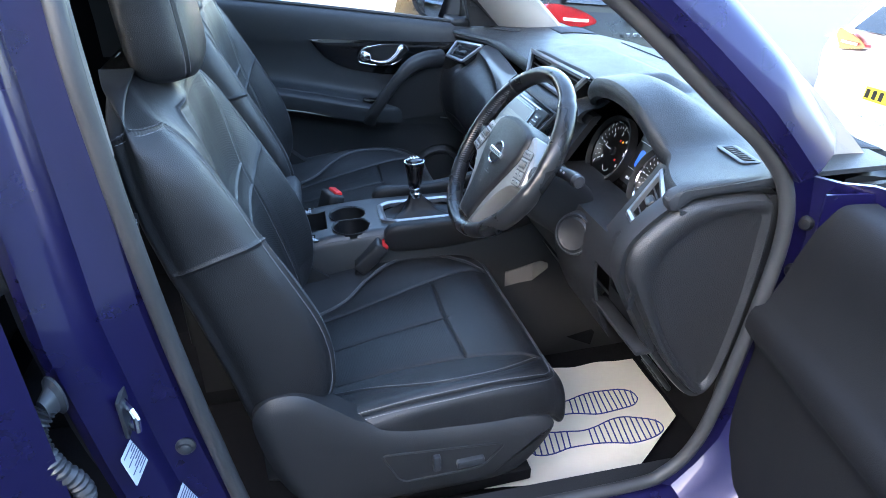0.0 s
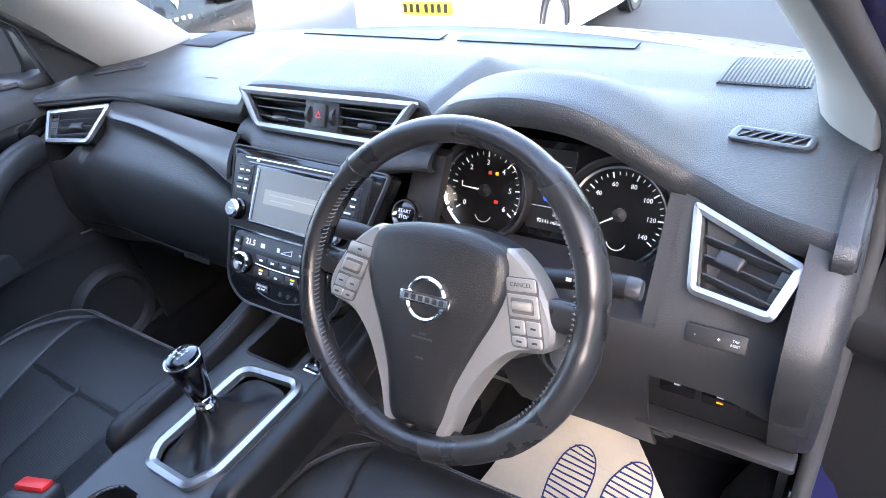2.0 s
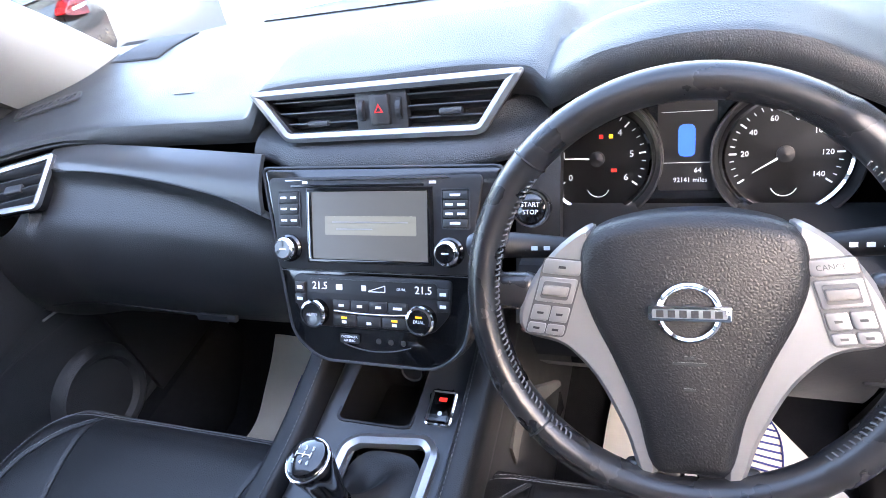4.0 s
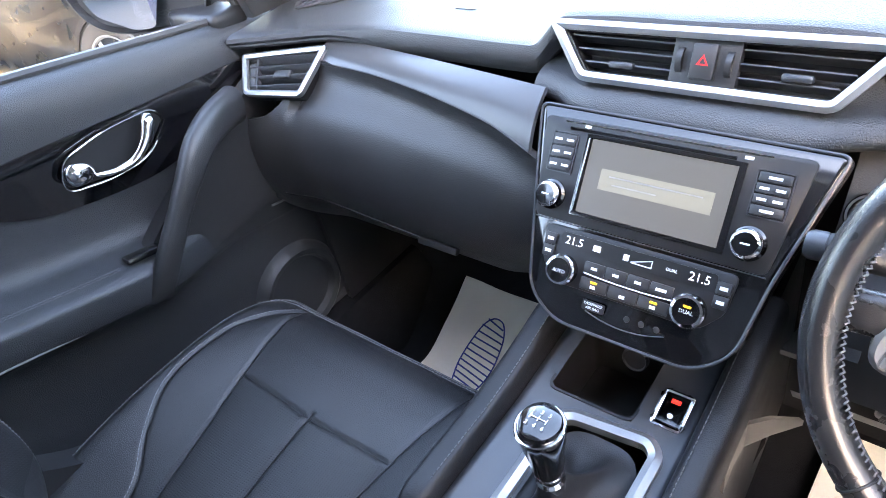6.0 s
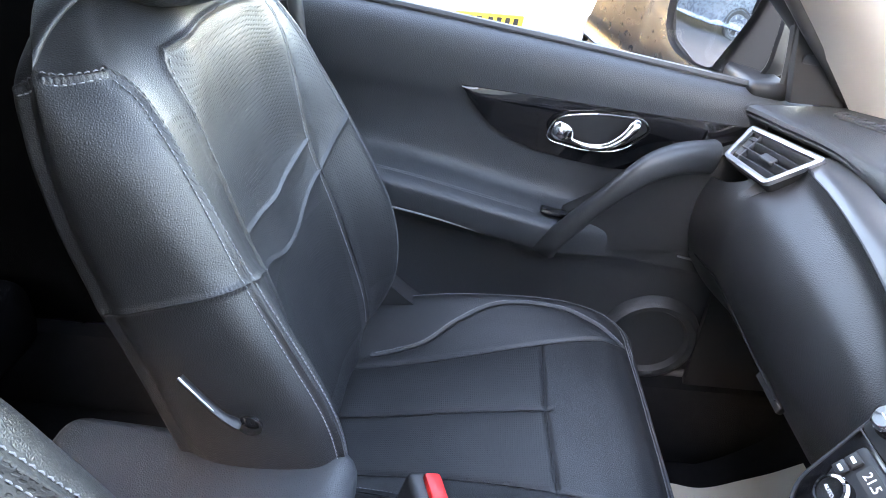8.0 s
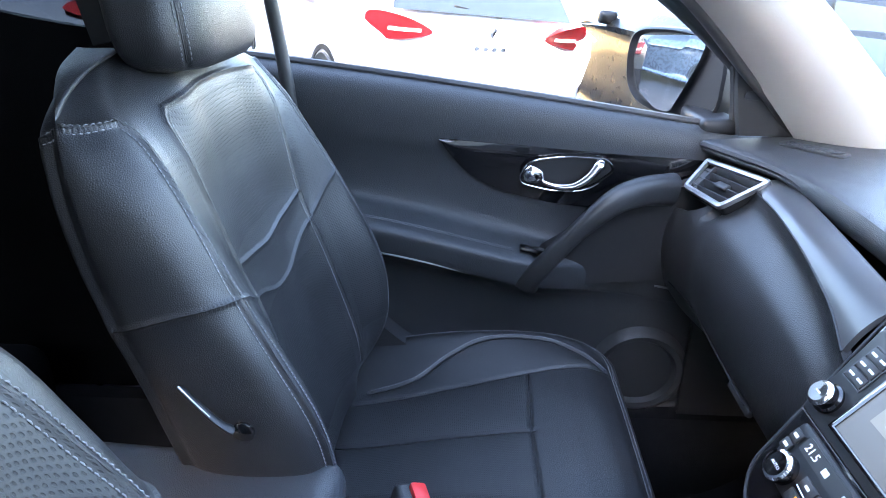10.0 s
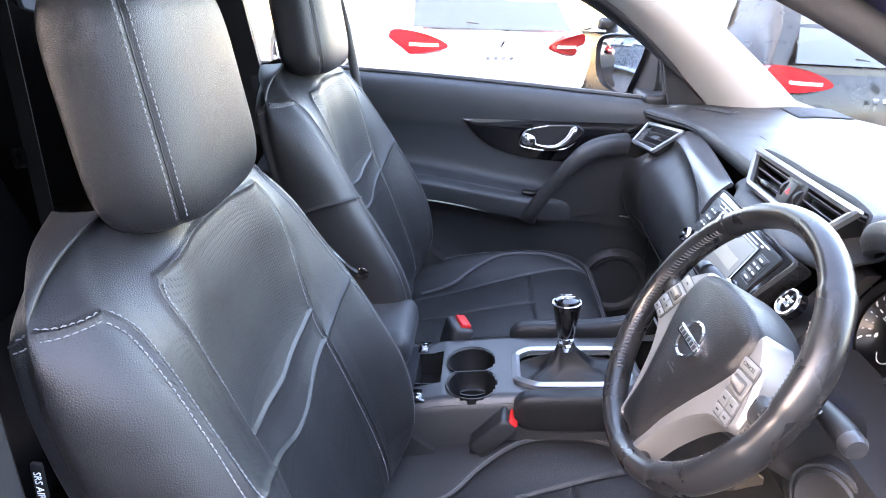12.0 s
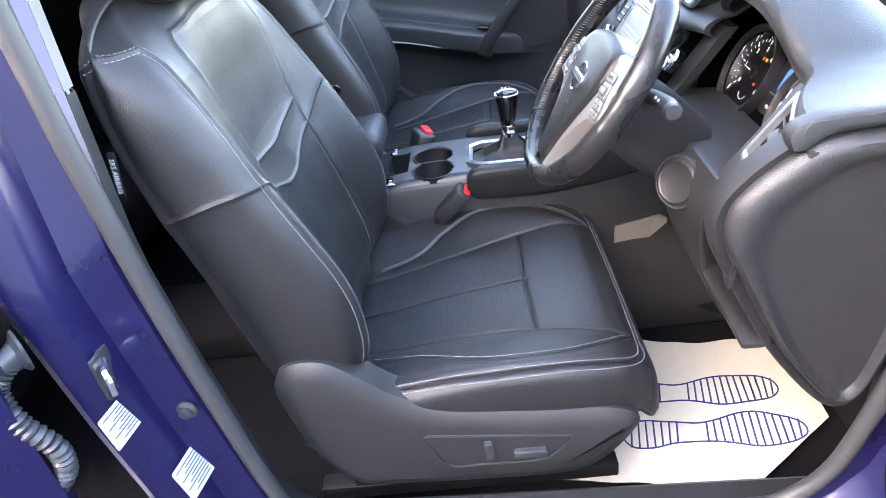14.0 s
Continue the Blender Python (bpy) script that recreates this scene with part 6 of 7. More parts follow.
for s, nm in ((-1, "driver"), (1, "passenger")):
    pil = thing("pillar", "pale trimmed windscreen pillar with blue painted outside", "car pillar", kind="structure")
    edge_line = spline([(0.785, 0.690, 0.990), (0.670, 0.655, 1.110), (0.520, 0.605, 1.245), (0.350, 0.575, 1.350), (0.150, 0.550, 1.430)], 36)
    glass_line = spline([(0.975, 0.630, 0.992), (0.830, 0.590, 1.125), (0.650, 0.545, 1.270), (0.460, 0.520, 1.380), (0.230, 0.500, 1.455)], 36)
    if s < 0:
        edge_line, glass_line = [q + np.array([(0, 0.022, 0)]) * np.clip((q[:, 2:3] - 0.99) / 0.1, 0, 1) for q in (edge_line, glass_line)]
    rows, outer = [], []
    for a, b in zip(edge_line, glass_line):
        p = [a + (b - a) * v for v in np.linspace(0, 1, 7)]
        rows.append([(q[0] - 0.012 * math.sin(math.pi * v), s * (q[1] - 0.026 * math.sin(math.pi * v)), q[2] - 0.004 * math.sin(math.pi * v)) for q, v in zip(p, np.linspace(0, 1, 7))])
        up = np.array((0.62, 0.0, 0.78))
        outer.append([tuple(c * np.array((1, s, 1))) for c in (a + (0, 0.012, 0) + up * 0.012, a + (0, 0.040, 0) + up * 0.016, a + (0, 0.052, 0) + up * 0.035, a + (0, 0.046, 0) + up * 0.070, a + (0, 0.022, 0) + up * 0.098, a + (0, -0.02, 0) + up * 0.112)])
    part("pillar_trim", slab(rows, (0.010, s * 0.012, 0.004)), TRIM, pil, "pale grained pillar trim")
    part("painted_pillar", slab(outer, (0.0, -s * 0.006, -0.004)), PAINT, pil, "glossy dark blue pillar")
    seal = [(0.10, s * 0.550, 1.440), (0.35, s * 0.580, 1.352), (0.52, s * 0.611, 1.247), (0.67, s * 0.662, 1.112), (0.740, s * 0.692, 1.050), (0.788, s * 0.708, 0.985), (0.803, s * 0.712, 0.90), (0.790, s * 0.712, 0.76), (0.762, s * 0.710, 0.58), (0.735, s * 0.708, 0.48), (0.69, s * 0.706, 0.425), (0.62, s * 0.705, 0.405), (0.3, s * 0.703, 0.402), (0.02, s * 0.703, 0.405), (-0.035, s * 0.703, 0.47), (-0.075, s * 0.704, 0.70), (-0.10, s * 0.704, 0.90), (-0.118, s * 0.700, 1.10), (-0.13, s * 0.680, 1.25), (-0.14, s * 0.610, 1.40), (-0.10, s * 0.565, 1.445), (0.0, s * 0.553, 1.450)]
    if s < 0:
        seal = [(a, b - 0.020 * min(1.0, max(0.0, (c - 1.0) / 0.1)) * (a > 0.05), c) for a, b, c in seal]
    part("door_seal", tube(spline(seal, 160, closed=True), 0.012, 10, closed=True), RUBBER, pil, "grey rubber door seal")
    # front wing side below the pillar and the hinge face
    rows = []
    for z in np.linspace(0.34, 1.0, 14):
        xi = float(np.interp(z, [0.34, 0.42, 0.48, 0.58, 0.76, 0.90, 1.0], [0.62, 0.70, 0.748, 0.775, 0.802, 0.815, 0.80]))
        rows.append([(xi, s * 0.704, z), (xi + 0.03, s * 0.712, z), (xi + 0.05, s * 0.745, z), (xi + 0.085, s * 0.765, z), (xi + 0.10, s * 0.80, z), (xi + 0.16, s * 0.83, z)])
    part("hinge_pillar", slab(rows, (0.006, -s * 0.006, 0)), PAINT if s < 0 else HARD, pil, "painted hinge face")
    sill = part("sill", slab([[(x, s * yy, zz) for yy, zz in ((0.672, 0.394), (0.70, 0.398), (0.735, 0.385), (0.765, 0.36), (0.79, 0.30), (0.80, 0.18))] for x in np.linspace(-1.3, 0.80, 12)], (0, -s * 0.004, -0.006)), PAINT, pil, "blue door sill")
    # passenger side takes the darker carpet material to stand for shade
    part("sill_trim", slab([[(x, s * yy, zz) for yy, zz in ((0.596, 0.262), (0.632, 0.366), (0.66, 0.400), (0.695, 0.405))] for x in np.linspace(-1.3, 0.86, 14)], (0, 0, 0.004)), HARD if s < 0 else CARPET, pil, "black plastic sill trim" if s < 0 else "inner sill trim, carpet-dark in place of shade")
    part("kick_panel", slab([[(x, s * (0.672 + 0.02 * (z - 0.25)), z) for z in np.linspace(0.25, 0.97, 8)] for x in np.linspace(0.775 if s < 0 else 0.66, 1.02, 6)], (0, s * 0.012, 0)), HARD, pil, "black kick panel")
    rail = [(0.17, s * 0.53, 1.475), (-0.3, s * 0.54, 1.490), (-0.9, s * 0.55, 1.47), (-1.7, s * 0.53, 1.40)]
    part("roof_rail", tube(spline(rail, 24), 0.045, 14, flat=0.8), TRIM, pil)
    part("roof_side", tube([(a, b + s * 0.045, c + 0.01) for a, b, c in spline(rail, 24)], 0.045, 14, flat=0.8), PAINT, pil)


# middle pillar at the driver's side, with its fittings
bp = thing("pillar", "blue middle pillar with striker, labels and a wiring boot", "car pillar", kind="structure")
zs = np.linspace(0.40, 1.45, 30)
rows = []
for z in zs:
    xs_ = float(np.interp(z, [0.40, 0.47, 0.70, 0.90, 1.10, 1.25, 1.45], [0.01, -0.045, -0.085, -0.11, -0.128, -0.14, -0.15]))
    tuck = float(np.interp(z, [0.9, 1.45], [0.0, 0.10]))
    rows.append([(xs_ + 0.004, -0.690 + tuck, z), (xs_ - 0.010, -0.708 + tuck, z), (xs_ - 0.040, -0.712 + tuck, z), (xs_ - 0.055, -0.720 + tuck, z), (xs_ - 0.060, -0.742 + tuck, z), (xs_ - 0.075, -0.757 + tuck, z), (xs_ - 0.105, -0.765 + tuck, z), (xs_ - 0.12, -0.758 + tuck, z), (xs_ - 0.135, -0.70 + tuck, z)])
part("painted_face", slab(rows, (-0.003, 0.006, 0)), PAINT, bp, "glossy dark blue sheet metal")
part("inner_trim", slab([[(float(np.interp(z, [0.40, 0.7, 1.1, 1.45], [-0.02, -0.09, -0.13, -0.155])) - 0.16 * v, -0.69 + 0.03 * math.sin(math.pi * v) + max(0, z - 0.9) * 0.18, z) for v in np.linspace(0, 1, 6)] for z in np.linspace(0.40, 1.0, 12)], (0, 0.006, 0)), HARD, bp, "black lower pillar trim")
part("upper_trim", slab([[(float(np.interp(z, [0.40, 0.7, 1.1, 1.45], [-0.02, -0.09, -0.125, -0.15])) - 0.12 * v, -0.684 + 0.03 * math.sin(math.pi * v) + max(0, z - 0.9) * 0.18, z) for v in np.linspace(0, 1, 6)] for z in np.linspace(1.06, 1.45, 10)], (0, 0.006, 0)), SHADED_TRIM, bp, "pale upper pillar trim")
BX = lambda z: float(np.interp(z, [0.40, 0.47, 0.70, 0.90, 1.10, 1.25, 1.45], [0.01, -0.045, -0.085, -0.11, -0.128, -0.14, -0.15]))
for z0, z1, mm_, nm_ in ((0.41, 1.085, HARD, "dark grey trim edge"), (1.09, 1.45, SHADED_TRIM, "pale trim edge")):
    part("trim_edge", slab([[(BX(z) + 0.005, -0.690 + max(0, z - 0.9) * 0.18, z), (BX(z) + 0.004, -0.670 + max(0, z - 0.9) * 0.18, z), (BX(z) - 0.010, -0.654 + max(0, z - 0.9) * 0.18, z), (BX(z) - 0.04, -0.642 + max(0, z - 0.9) * 0.18, z)] for z in np.linspace(z0, z1, 14)], (-0.004, 0.002, 0)), mm_, bp, nm_)
for p in ((0.838, -0.713, 0.925), (0.836, -0.713, 0.842), (0.815, -0.713, 0.62)):
    part("door_buffer", lathe([(0.012, 0.0), (0.012, 0.004), (0.008, 0.009), (0.0, 0.010)], 20, basis(p, (0, 0, 1), (0.5, -0.86, 0), (-0.86, -0.5, 0))), BLACK, bp, "black rubber buffer")
stk = part("striker_plate", box(0.006, 0.035, 0.060, 0.002, 2, at(-0.158, -0.748, 0.785)), GREY, bp, "steel door striker")
part("striker_loop", tube([(-0.158, -0.745, 0.802), (-0.142, -0.768, 0.802), (-0.138, -0.773, 0.792), (-0.140, -0.773, 0.774), (-0.146, -0.763, 0.770), (-0.160, -0.745, 0.770)], 0.0045, 8), CHROME, stk)
for (x, y, z), (w, h), down, across in (((-0.160, -0.757, 0.720), (0.046, 0.072), Vector((0.011, -0.004, -0.046)), Vector((-0.004, -0.068, -0.005))), ((-0.122, -0.738, 0.592), (0.052, 0.060), Vector((0.016, -0.004, -0.050)), Vector((-0.006, -0.055, -0.004)))):
    lx = down.normalized()
    lz = lx.cross(-across).normalized()
    mm = basis((x, y, z), lx, lz.cross(lx), lz) @ at(0, 0, 0.004)
    lb = part("maker_label", prism(rounded(rect(w, h), 0.003, 2), 0.0006, 0, mm), LABEL, bp, "pale printed label")
    for k in range(9):
        part("label_line", box(0.0018, h * (0.84, 0.5, 0.62)[k % 3], 0.0003, m=mm @ at(-w * 0.38 + k * w * 0.095, h * (0.0, 0.12, 0.06)[k % 3], 0.0008)), BAR_INK, lb)
part("grommet", lathe([(0.014, 0), (0.014, 0.003), (0.009, 0.006), (0.009, 0.010), (0.005, 0.012), (0.0, 0.012)], 20, basis((-0.108, -0.711, 0.680), (1, 0, 0), (0, 0, 1), (0, -1, 0))), GREY, bp)
part("boot_flange", lathe([(0.026, 0), (0.026, 0.004), (0.018, 0.010), (0.013, 0.03)], 24, basis((-0.215, -0.775, 0.850), (0, 0, 1), (0.6, -0.5, 0), (-0.2, -0.97, 0))), GREY, bp)
pts = spline([(-0.220, -0.798, 0.848), (-0.232, -0.815, 0.825), (-0.222, -0.822, 0.785), (-0.205, -0.815, 0.735), (-0.215, -0.815, 0.690), (-0.25, -0.83, 0.66)], 90)
part("wiring_boot", tube(pts, [0.0115 + 0.002 * math.sin(i * 1.9) for i in range(90)], 12), GREY, bp, "ribbed rubber wiring boot")
# windscreen and side glass
ws = thing("windscreen", "clear windscreen above the dashboard", "windscreen", kind="structure")
pane = part("pane", slab([[(1.13 - 0.16 * (y / 0.66) ** 2 - u * 0.86, y * (1 - 0.10 * u), 0.985 + 0.46 * u + 0.03 * math.sin(math.pi * u)) for u in np.linspace(0, 1, 16)] for y in np.linspace(-0.66, 0.66, 24)], (0.002, 0, 0.004)), GLASS, ws)
pane.visible_shadow = False
part("cowl", slab([[(1.09 - 0.16 * (y / 0.66) ** 2 + 0.10 * u, y, 0.975 + 0.004 * math.sin(6 * u)) for u in np.linspace(0, 1, 5)] for y in np.linspace(-0.68, 0.68, 16)], (0, 0, -0.02)), BLACK, ws)
hood_ = thing("bonnet", "dark blue car bonnet beyond the windscreen", "bonnet", kind="structure")
part("bonnet_skin", slab([[(1.12 - 0.14 * (y / 0.75) ** 2 + 0.85 * u, y, 0.972 - 0.02 * (y / 0.75) ** 2 - 0.12 * u * u - 0.15 * u) for u in np.linspace(0, 1, 12)] for y in np.linspace(-0.75, 0.75, 18)], (0, 0, -0.01)), PAINT, hood_)
for s in SIDE:
    part("wing", slab([[(0.86 + 1.1 * u, s * (0.755 + 0.10 * math.sin(math.pi * v / 2)), 0.955 - 0.12 * u * u - 0.15 * u - 0.40 * v) for v in np.linspace(0, 1, 6)] for u in np.linspace(0, 1, 10)], (0, -s * 0.008, 0)), PAINT, hood_)

# ---- passenger door ----
pdoor = thing("passenger_door", "closed passenger door with black trim, chrome handle and window", "car door")
WAIST = table([-0.40, -0.13, 0.25, 0.66, 0.75], [1.14, 1.112, 1.063, 1.003, 0.99])
ARMZ = table([-0.40, 0.02, 0.34, 0.62], [0.880, 0.838, 0.768, 0.720])


def door_profile(x):
    zw, za = float(WAIST(x)), float(ARMZ(x))
    bul = 1 - float(smooth01((x - 0.30) / 0.22))
    aw = 0.065 * bul
    return [(0.760, zw - 0.005), (0.742, zw + 0.002), (0.722, zw - 0.004), (0.708, zw - 0.020), (0.702, zw - 0.05), (0.704, zw - 0.10), (0.712, zw - 0.135), (0.716, za + 0.075), (0.708, za + 0.028), (0.700 - 0.55 * aw, za + 0.014), (0.695 - aw, za + 0.004), (0.690 - aw, za - 0.012), (0.692 - aw * 0.9, za - 0.05), (0.696 - aw * 0.7, za - 0.062), (0.704 - aw * 0.3, za - 0.10), (0.708, za - 0.20), (0.704, 0.42), (0.712, 0.36)]


rows = []
for x in np.linspace(-0.40, 0.74, 60):
    rows.append([(x, y, z) for y, z in spline(door_profile(x), 80)])
part("trim_panel", slab(rows, (0, 0.02, 0)), SOFT, pdoor, "black moulded door trim")
# glossy inlay around the handle
top = [(0.155, 0.985), (0.30, 0.975), (0.46, 0.963), (0.60, 0.955), (0.70, 0.948)]
bot = [(0.155, 0.983), (0.21, 0.917), (0.30, 0.876), (0.45, 0.855), (0.56, 0.888), (0.70, 0.918)]
T, B = spline(top, 30), spline(bot, 30)


def door_y(x, z):
    p = spline(door_profile(x), 80)
    k = np.argsort(p[:60, 1])
    return float(np.interp(z, p[:60, 1][k], p[:60, 0][k]))


part("gloss_inlay", slab([[(a[0] * (1 - u) + b[0] * u, door_y(a[0] * (1 - u) + b[0] * u, a[1] * (1 - u) + b[1] * u) - 0.004 - 0.003 * math.sin(math.pi * u), a[1] * (1 - u) + b[1] * u) for u in np.linspace(0, 1, 8)] for a, b in zip(T, B)], (0, 0.004, 0)), GLOSS, pdoor, "glossy dark inlay")
HD = basis((0.385, 0.694, 0.926), (1, 0, -0.05), (0.05, 0, 1), (0, -1, 0))
o = rounded([(-0.085, -0.022), (-0.02, -0.034), (0.045, -0.030), (0.092, 0.012), (0.075, 0.034), (0.0, 0.034), (-0.07, 0.020)], 0.025, 5)
hb = part("handle_bezel", ring(o, shrink(o, 0.0018), 0.004, HD, 0.0005), GLOSS, pdoor, "dark handle surround")
part("bezel_line", G().add(tube([(x, y, 0.0045) for x, y in o[33:41] + o[:18]], 0.0011, 6), HD), CHROME, hb, "thin bright lower edge")
part("handle_bowl", prism(shrink(o, 0.004), 0.002, 0, HD @ at(0, 0, -0.002)), BLACK, hb)
p = spline([(-0.038, -0.016, 0.008), (-0.012, -0.022, 0.013), (0.018, -0.018, 0.017), (0.042, 0.000, 0.018), (0.056, 0.020, 0.016), (0.062, 0.030, 0.010)], 30)
part("door_handle", G().add(tube(p, np.r_[np.linspace(0.003, 0.006, 10), np.linspace(0.006, 0.010, 14), np.linspace(0.0105, 0.007, 6)], 12, flat=0.75), HD), CHROME, pdoor, "chrome inner handle")
p = spline([(-0.074, 0.002, 0.006), (-0.064, -0.001, 0.012), (-0.050, -0.005, 0.013), (-0.036, -0.010, 0.007)], 14)
part("lock_lever", G().add(tube(p, [0.006, 0.010, 0.013, 0.0145, 0.0155, 0.016, 0.016, 0.0155, 0.015, 0.014, 0.0125, 0.010, 0.007, 0.003], 14, flat=0.5, up=(0, 0, 1)), HD), CHROME, pdoor, "chrome lock lever")
gp = spline([(0.322, 0.648, 0.722), (0.338, 0.628, 0.752), (0.380, 0.612, 0.815), (0.428, 0.606, 0.872), (0.470, 0.614, 0.905), (0.520, 0.638, 0.914), (0.575, 0.668, 0.908)], 44)
rings = []
for k, q in enumerate(gp):
    u = k / 43
    t = gp[min(k + 1, 43)] - gp[max(k - 1, 0)]
    t /= np.linalg.norm(t)
    out = np.array((0, -1.0, 0)) - t * t[1] * -1.0
    out /= np.linalg.norm(out)
    side = np.cross(t, out)
    hw = float(np.interp(u, [0, 0.12, 0.4, 0.7, 1.0], [0.028, 0.020, 0.016, 0.024, 0.030]))
    hd = float(np.interp(u, [0, 0.12, 0.4, 0.7, 1.0], [0.018, 0.016, 0.014, 0.017, 0.020]))
    rings.append([tuple(q + side * (hw * math.copysign(abs(math.cos(a)) ** 0.8, math.cos(a))) + out * (hd * math.copysign(abs(math.sin(a)) ** 0.8, math.sin(a)))) for a in np.linspace(0, 2 * math.pi, 24, endpoint=False)])
part("grab_handle", loft(rings), HARD, pdoor, "slanted black grab handle")
part("grab_base", slab([[(0.335 + 0.30 * u, 0.672 - 0.012 * v, 0.70 + 0.03 * u + (0.225 - 0.02 * u) * v * (0.2 + 0.8 * u) ** 0.7) for v in np.linspace(0, 1, 8)] for u in np.linspace(0, 1, 12)], (0, 0.03, 0)), HARD, pdoor)
part("bright_line", tube(spline([(-0.35, 0.634, 0.832), (0.05, 0.632, 0.784), (0.25, 0.640, 0.735), (0.37, 0.665, 0.708), (0.46, 0.686, 0.700), (0.52, 0.695, 0.702)], 40), 0.0022, 6), SILVER, pdoor, "thin bright line")
part("bright_line", tube([(0.575, 0.682, 0.706), (0.64, 0.676, 0.697)], 0.0022, 6), SILVER, pdoor)
sw = part("window_switch", box(0.055, 0.022, 0.010, 0.004, 2, at(0.335, 0.655, 0.788, 0, 10, 0)), GLOSS, pdoor)
sps = part("speaker_ring", lathe([(0.102, -0.004), (0.098, 0.010), (0.088, 0.018), (0.077, 0.015), (0.070, 0.004), (0.0, 0.002)], 56, basis((0.572, 0.702, 0.498), (1, 0, 0), (0, 0, 1), (0, -1, 0))), SOFT, pdoor, "round door speaker")
dp = np.array([(x, 0.640 + 0.0, float(ARMZ(x)) + 0.016) for x in np.linspace(-0.3, 0.30, 30)])
for d in (0.0, 0.007):
    part("armrest_stitching", stitches(dp + np.array((0, d, 0)), dp * 0 + (0, -0.2, 1)), DARK_THREAD, pdoor)
gl = part("window_pane", slab([[(x, 0.752 - 0.16 * u, 1.0 + (0.11 * (0.66 - x) / 0.8 + 0.005) * (1 - u) + u * 0.44) for u in np.linspace(0, 1, 6)] for x in np.linspace(-0.40, 0.58, 10)], (0, 0.004, 0)), GLASS, pdoor, "clear side window")
gl.visible_shadow = False
part("mirror_sail", prism([(0.685, 1.000), (0.815, 0.997), (0.790, 1.035), (0.73, 1.090), (0.652, 1.150)], 0.02, 0.004, basis((0, 0.715, 0), (1, 0, 0), (0, 0, 1), (0, -1, 0))), HARD, pdoor, "black triangular corner cover")
part("tweeter", prism(rounded(rect(0.030, 0.014), 0.006, 4), 0.003, 0.001, basis((0.695, 0.694, 1.071), (1, 0, -0.1), (0.1, 0, 1), (0, -1, 0))), GREY, pdoor, "small oval tweeter grille")
part("window_post", tube(spline([(0.692, 0.740, 0.995), (0.676, 0.722, 1.07), (0.655, 0.705, 1.145)], 8), 0.010, 8), RUBBER, pdoor)
part("window_frame", tube(spline([(0.80, 0.735, 1.0), (0.60, 0.71, 1.18), (0.40, 0.67, 1.31), (0.15, 0.63, 1.42), (-0.4, 0.61, 1.46)], 24), 0.018, 10), RUBBER, pdoor)
part("belt_seal", tube([(x, 0.742, float(WAIST(x)) + 0.004) for x in np.linspace(-0.40, 0.685, 20)], 0.008, 8), RUBBER, pdoor)
mir = thing("door_mirror", "black door mirror with a reflecting glass", "door mirror")
mz = Vector((-0.852, -0.518, 0.075)).normalized()
mx = Vector((0.524, -0.852, 0))
mx = (mx - mz * mx.dot(mz)).normalized()
MM = basis((0.605, 0.900, 1.070), mx, mz.cross(mx), mz)
shell = [tuple(q) for q in spline([(-0.112, 0.070), (-0.076, 0.086), (0.01, 0.090), (0.080, 0.082), (0.128, 0.060), (0.140, 0.007), (0.130, -0.056), (0.044, -0.078), (-0.061, -0.066), (-0.106, -0.030), (-0.120, 0.030)], 66, closed=True)]
rings = [[(x * k, y * k, z) for x, y in shell] for k, z in ((0.90, -0.004), (0.96, 0.008), (1.0, 0.004), (1.02, -0.020), (0.95, -0.062), (0.6, -0.090))]
part("mirror_shell", G().add(loft(rings, cap=True), MM), BLACK, mir, "black grained shell")
# convex glass, 1.4 m radius
o = rounded([(-0.094, 0.021), (-0.070, -0.037), (-0.008, -0.068), (0.029, -0.068), (0.053, -0.020), (0.078, 0.039), (0.084, 0.073), (0.056, 0.083), (-0.088, 0.070)], 0.012, 4)
rings = [[(x * k, y * k, 0.0125 - (x * x + y * y) * k * k / 2.8) for x, y in o] for k in [1.0 - 0.049 * q for q in range(21)]]
part("mirror_glass", G().add(loft([[(x, y, 0.002) for x, y, z in rings[0]]] + rings), MM), MIRROR, mir, "convex reflecting mirror glass")
part("mirror_foot", box(0.07, 0.14, 0.035, 0.012, 3, at(0.66, 0.79, 1.005)), BLACK, mir)

# ---- open doors at the driver's side ----
ddoor = thing("driver_door", "open driver's door with black inner trim", "car door")
DM = at(0.850, -0.745, 0, 0, 0, 80)
prof = [(-0.02, 0.98), (0.012, 0.975), (0.03, 0.94), (0.035, 0.86), (0.055, 0.80), (0.075, 0.78), (0.078, 0.74), (0.05, 0.70), (0.055, 0.60), (0.06, 0.48), (0.045, 0.40), (0.0, 0.38)]
sp = spline(prof, 40)
# trim plastic darkened and dulled: shade on the open door as colour
part("door_trim", slab([[tuple(DM @ Vector((-x - (1 - x) * float(np.interp(z, [0.39, 0.54, 0.75, 0.87, 0.96], [-0.050, -0.038, -0.018, -0.010, 0.026])), y, z))) for y, z in sp] for x in np.linspace(0.0, 1.02, 24)], DM.to_3x3() @ Vector((0, -0.02, 0))), mat("shaded_door_plastic", (0.012, 0.012, 0.013), 0.70, bump=0.45, scale=500, vary=0.2, spec=0.2), ddoor, "black moulded inner trim")
part("door_skin", slab([[tuple(DM @ Vector((-x, -0.075 - 0.02 * math.sin((z - 0.3) * 4), z))) for z in np.linspace(0.32, 1.0, 10)] for x in np.linspace(0.0, 1.06, 10)], DM.to_3x3() @ Vector((0, 0.01, 0))), PAINT, ddoor)
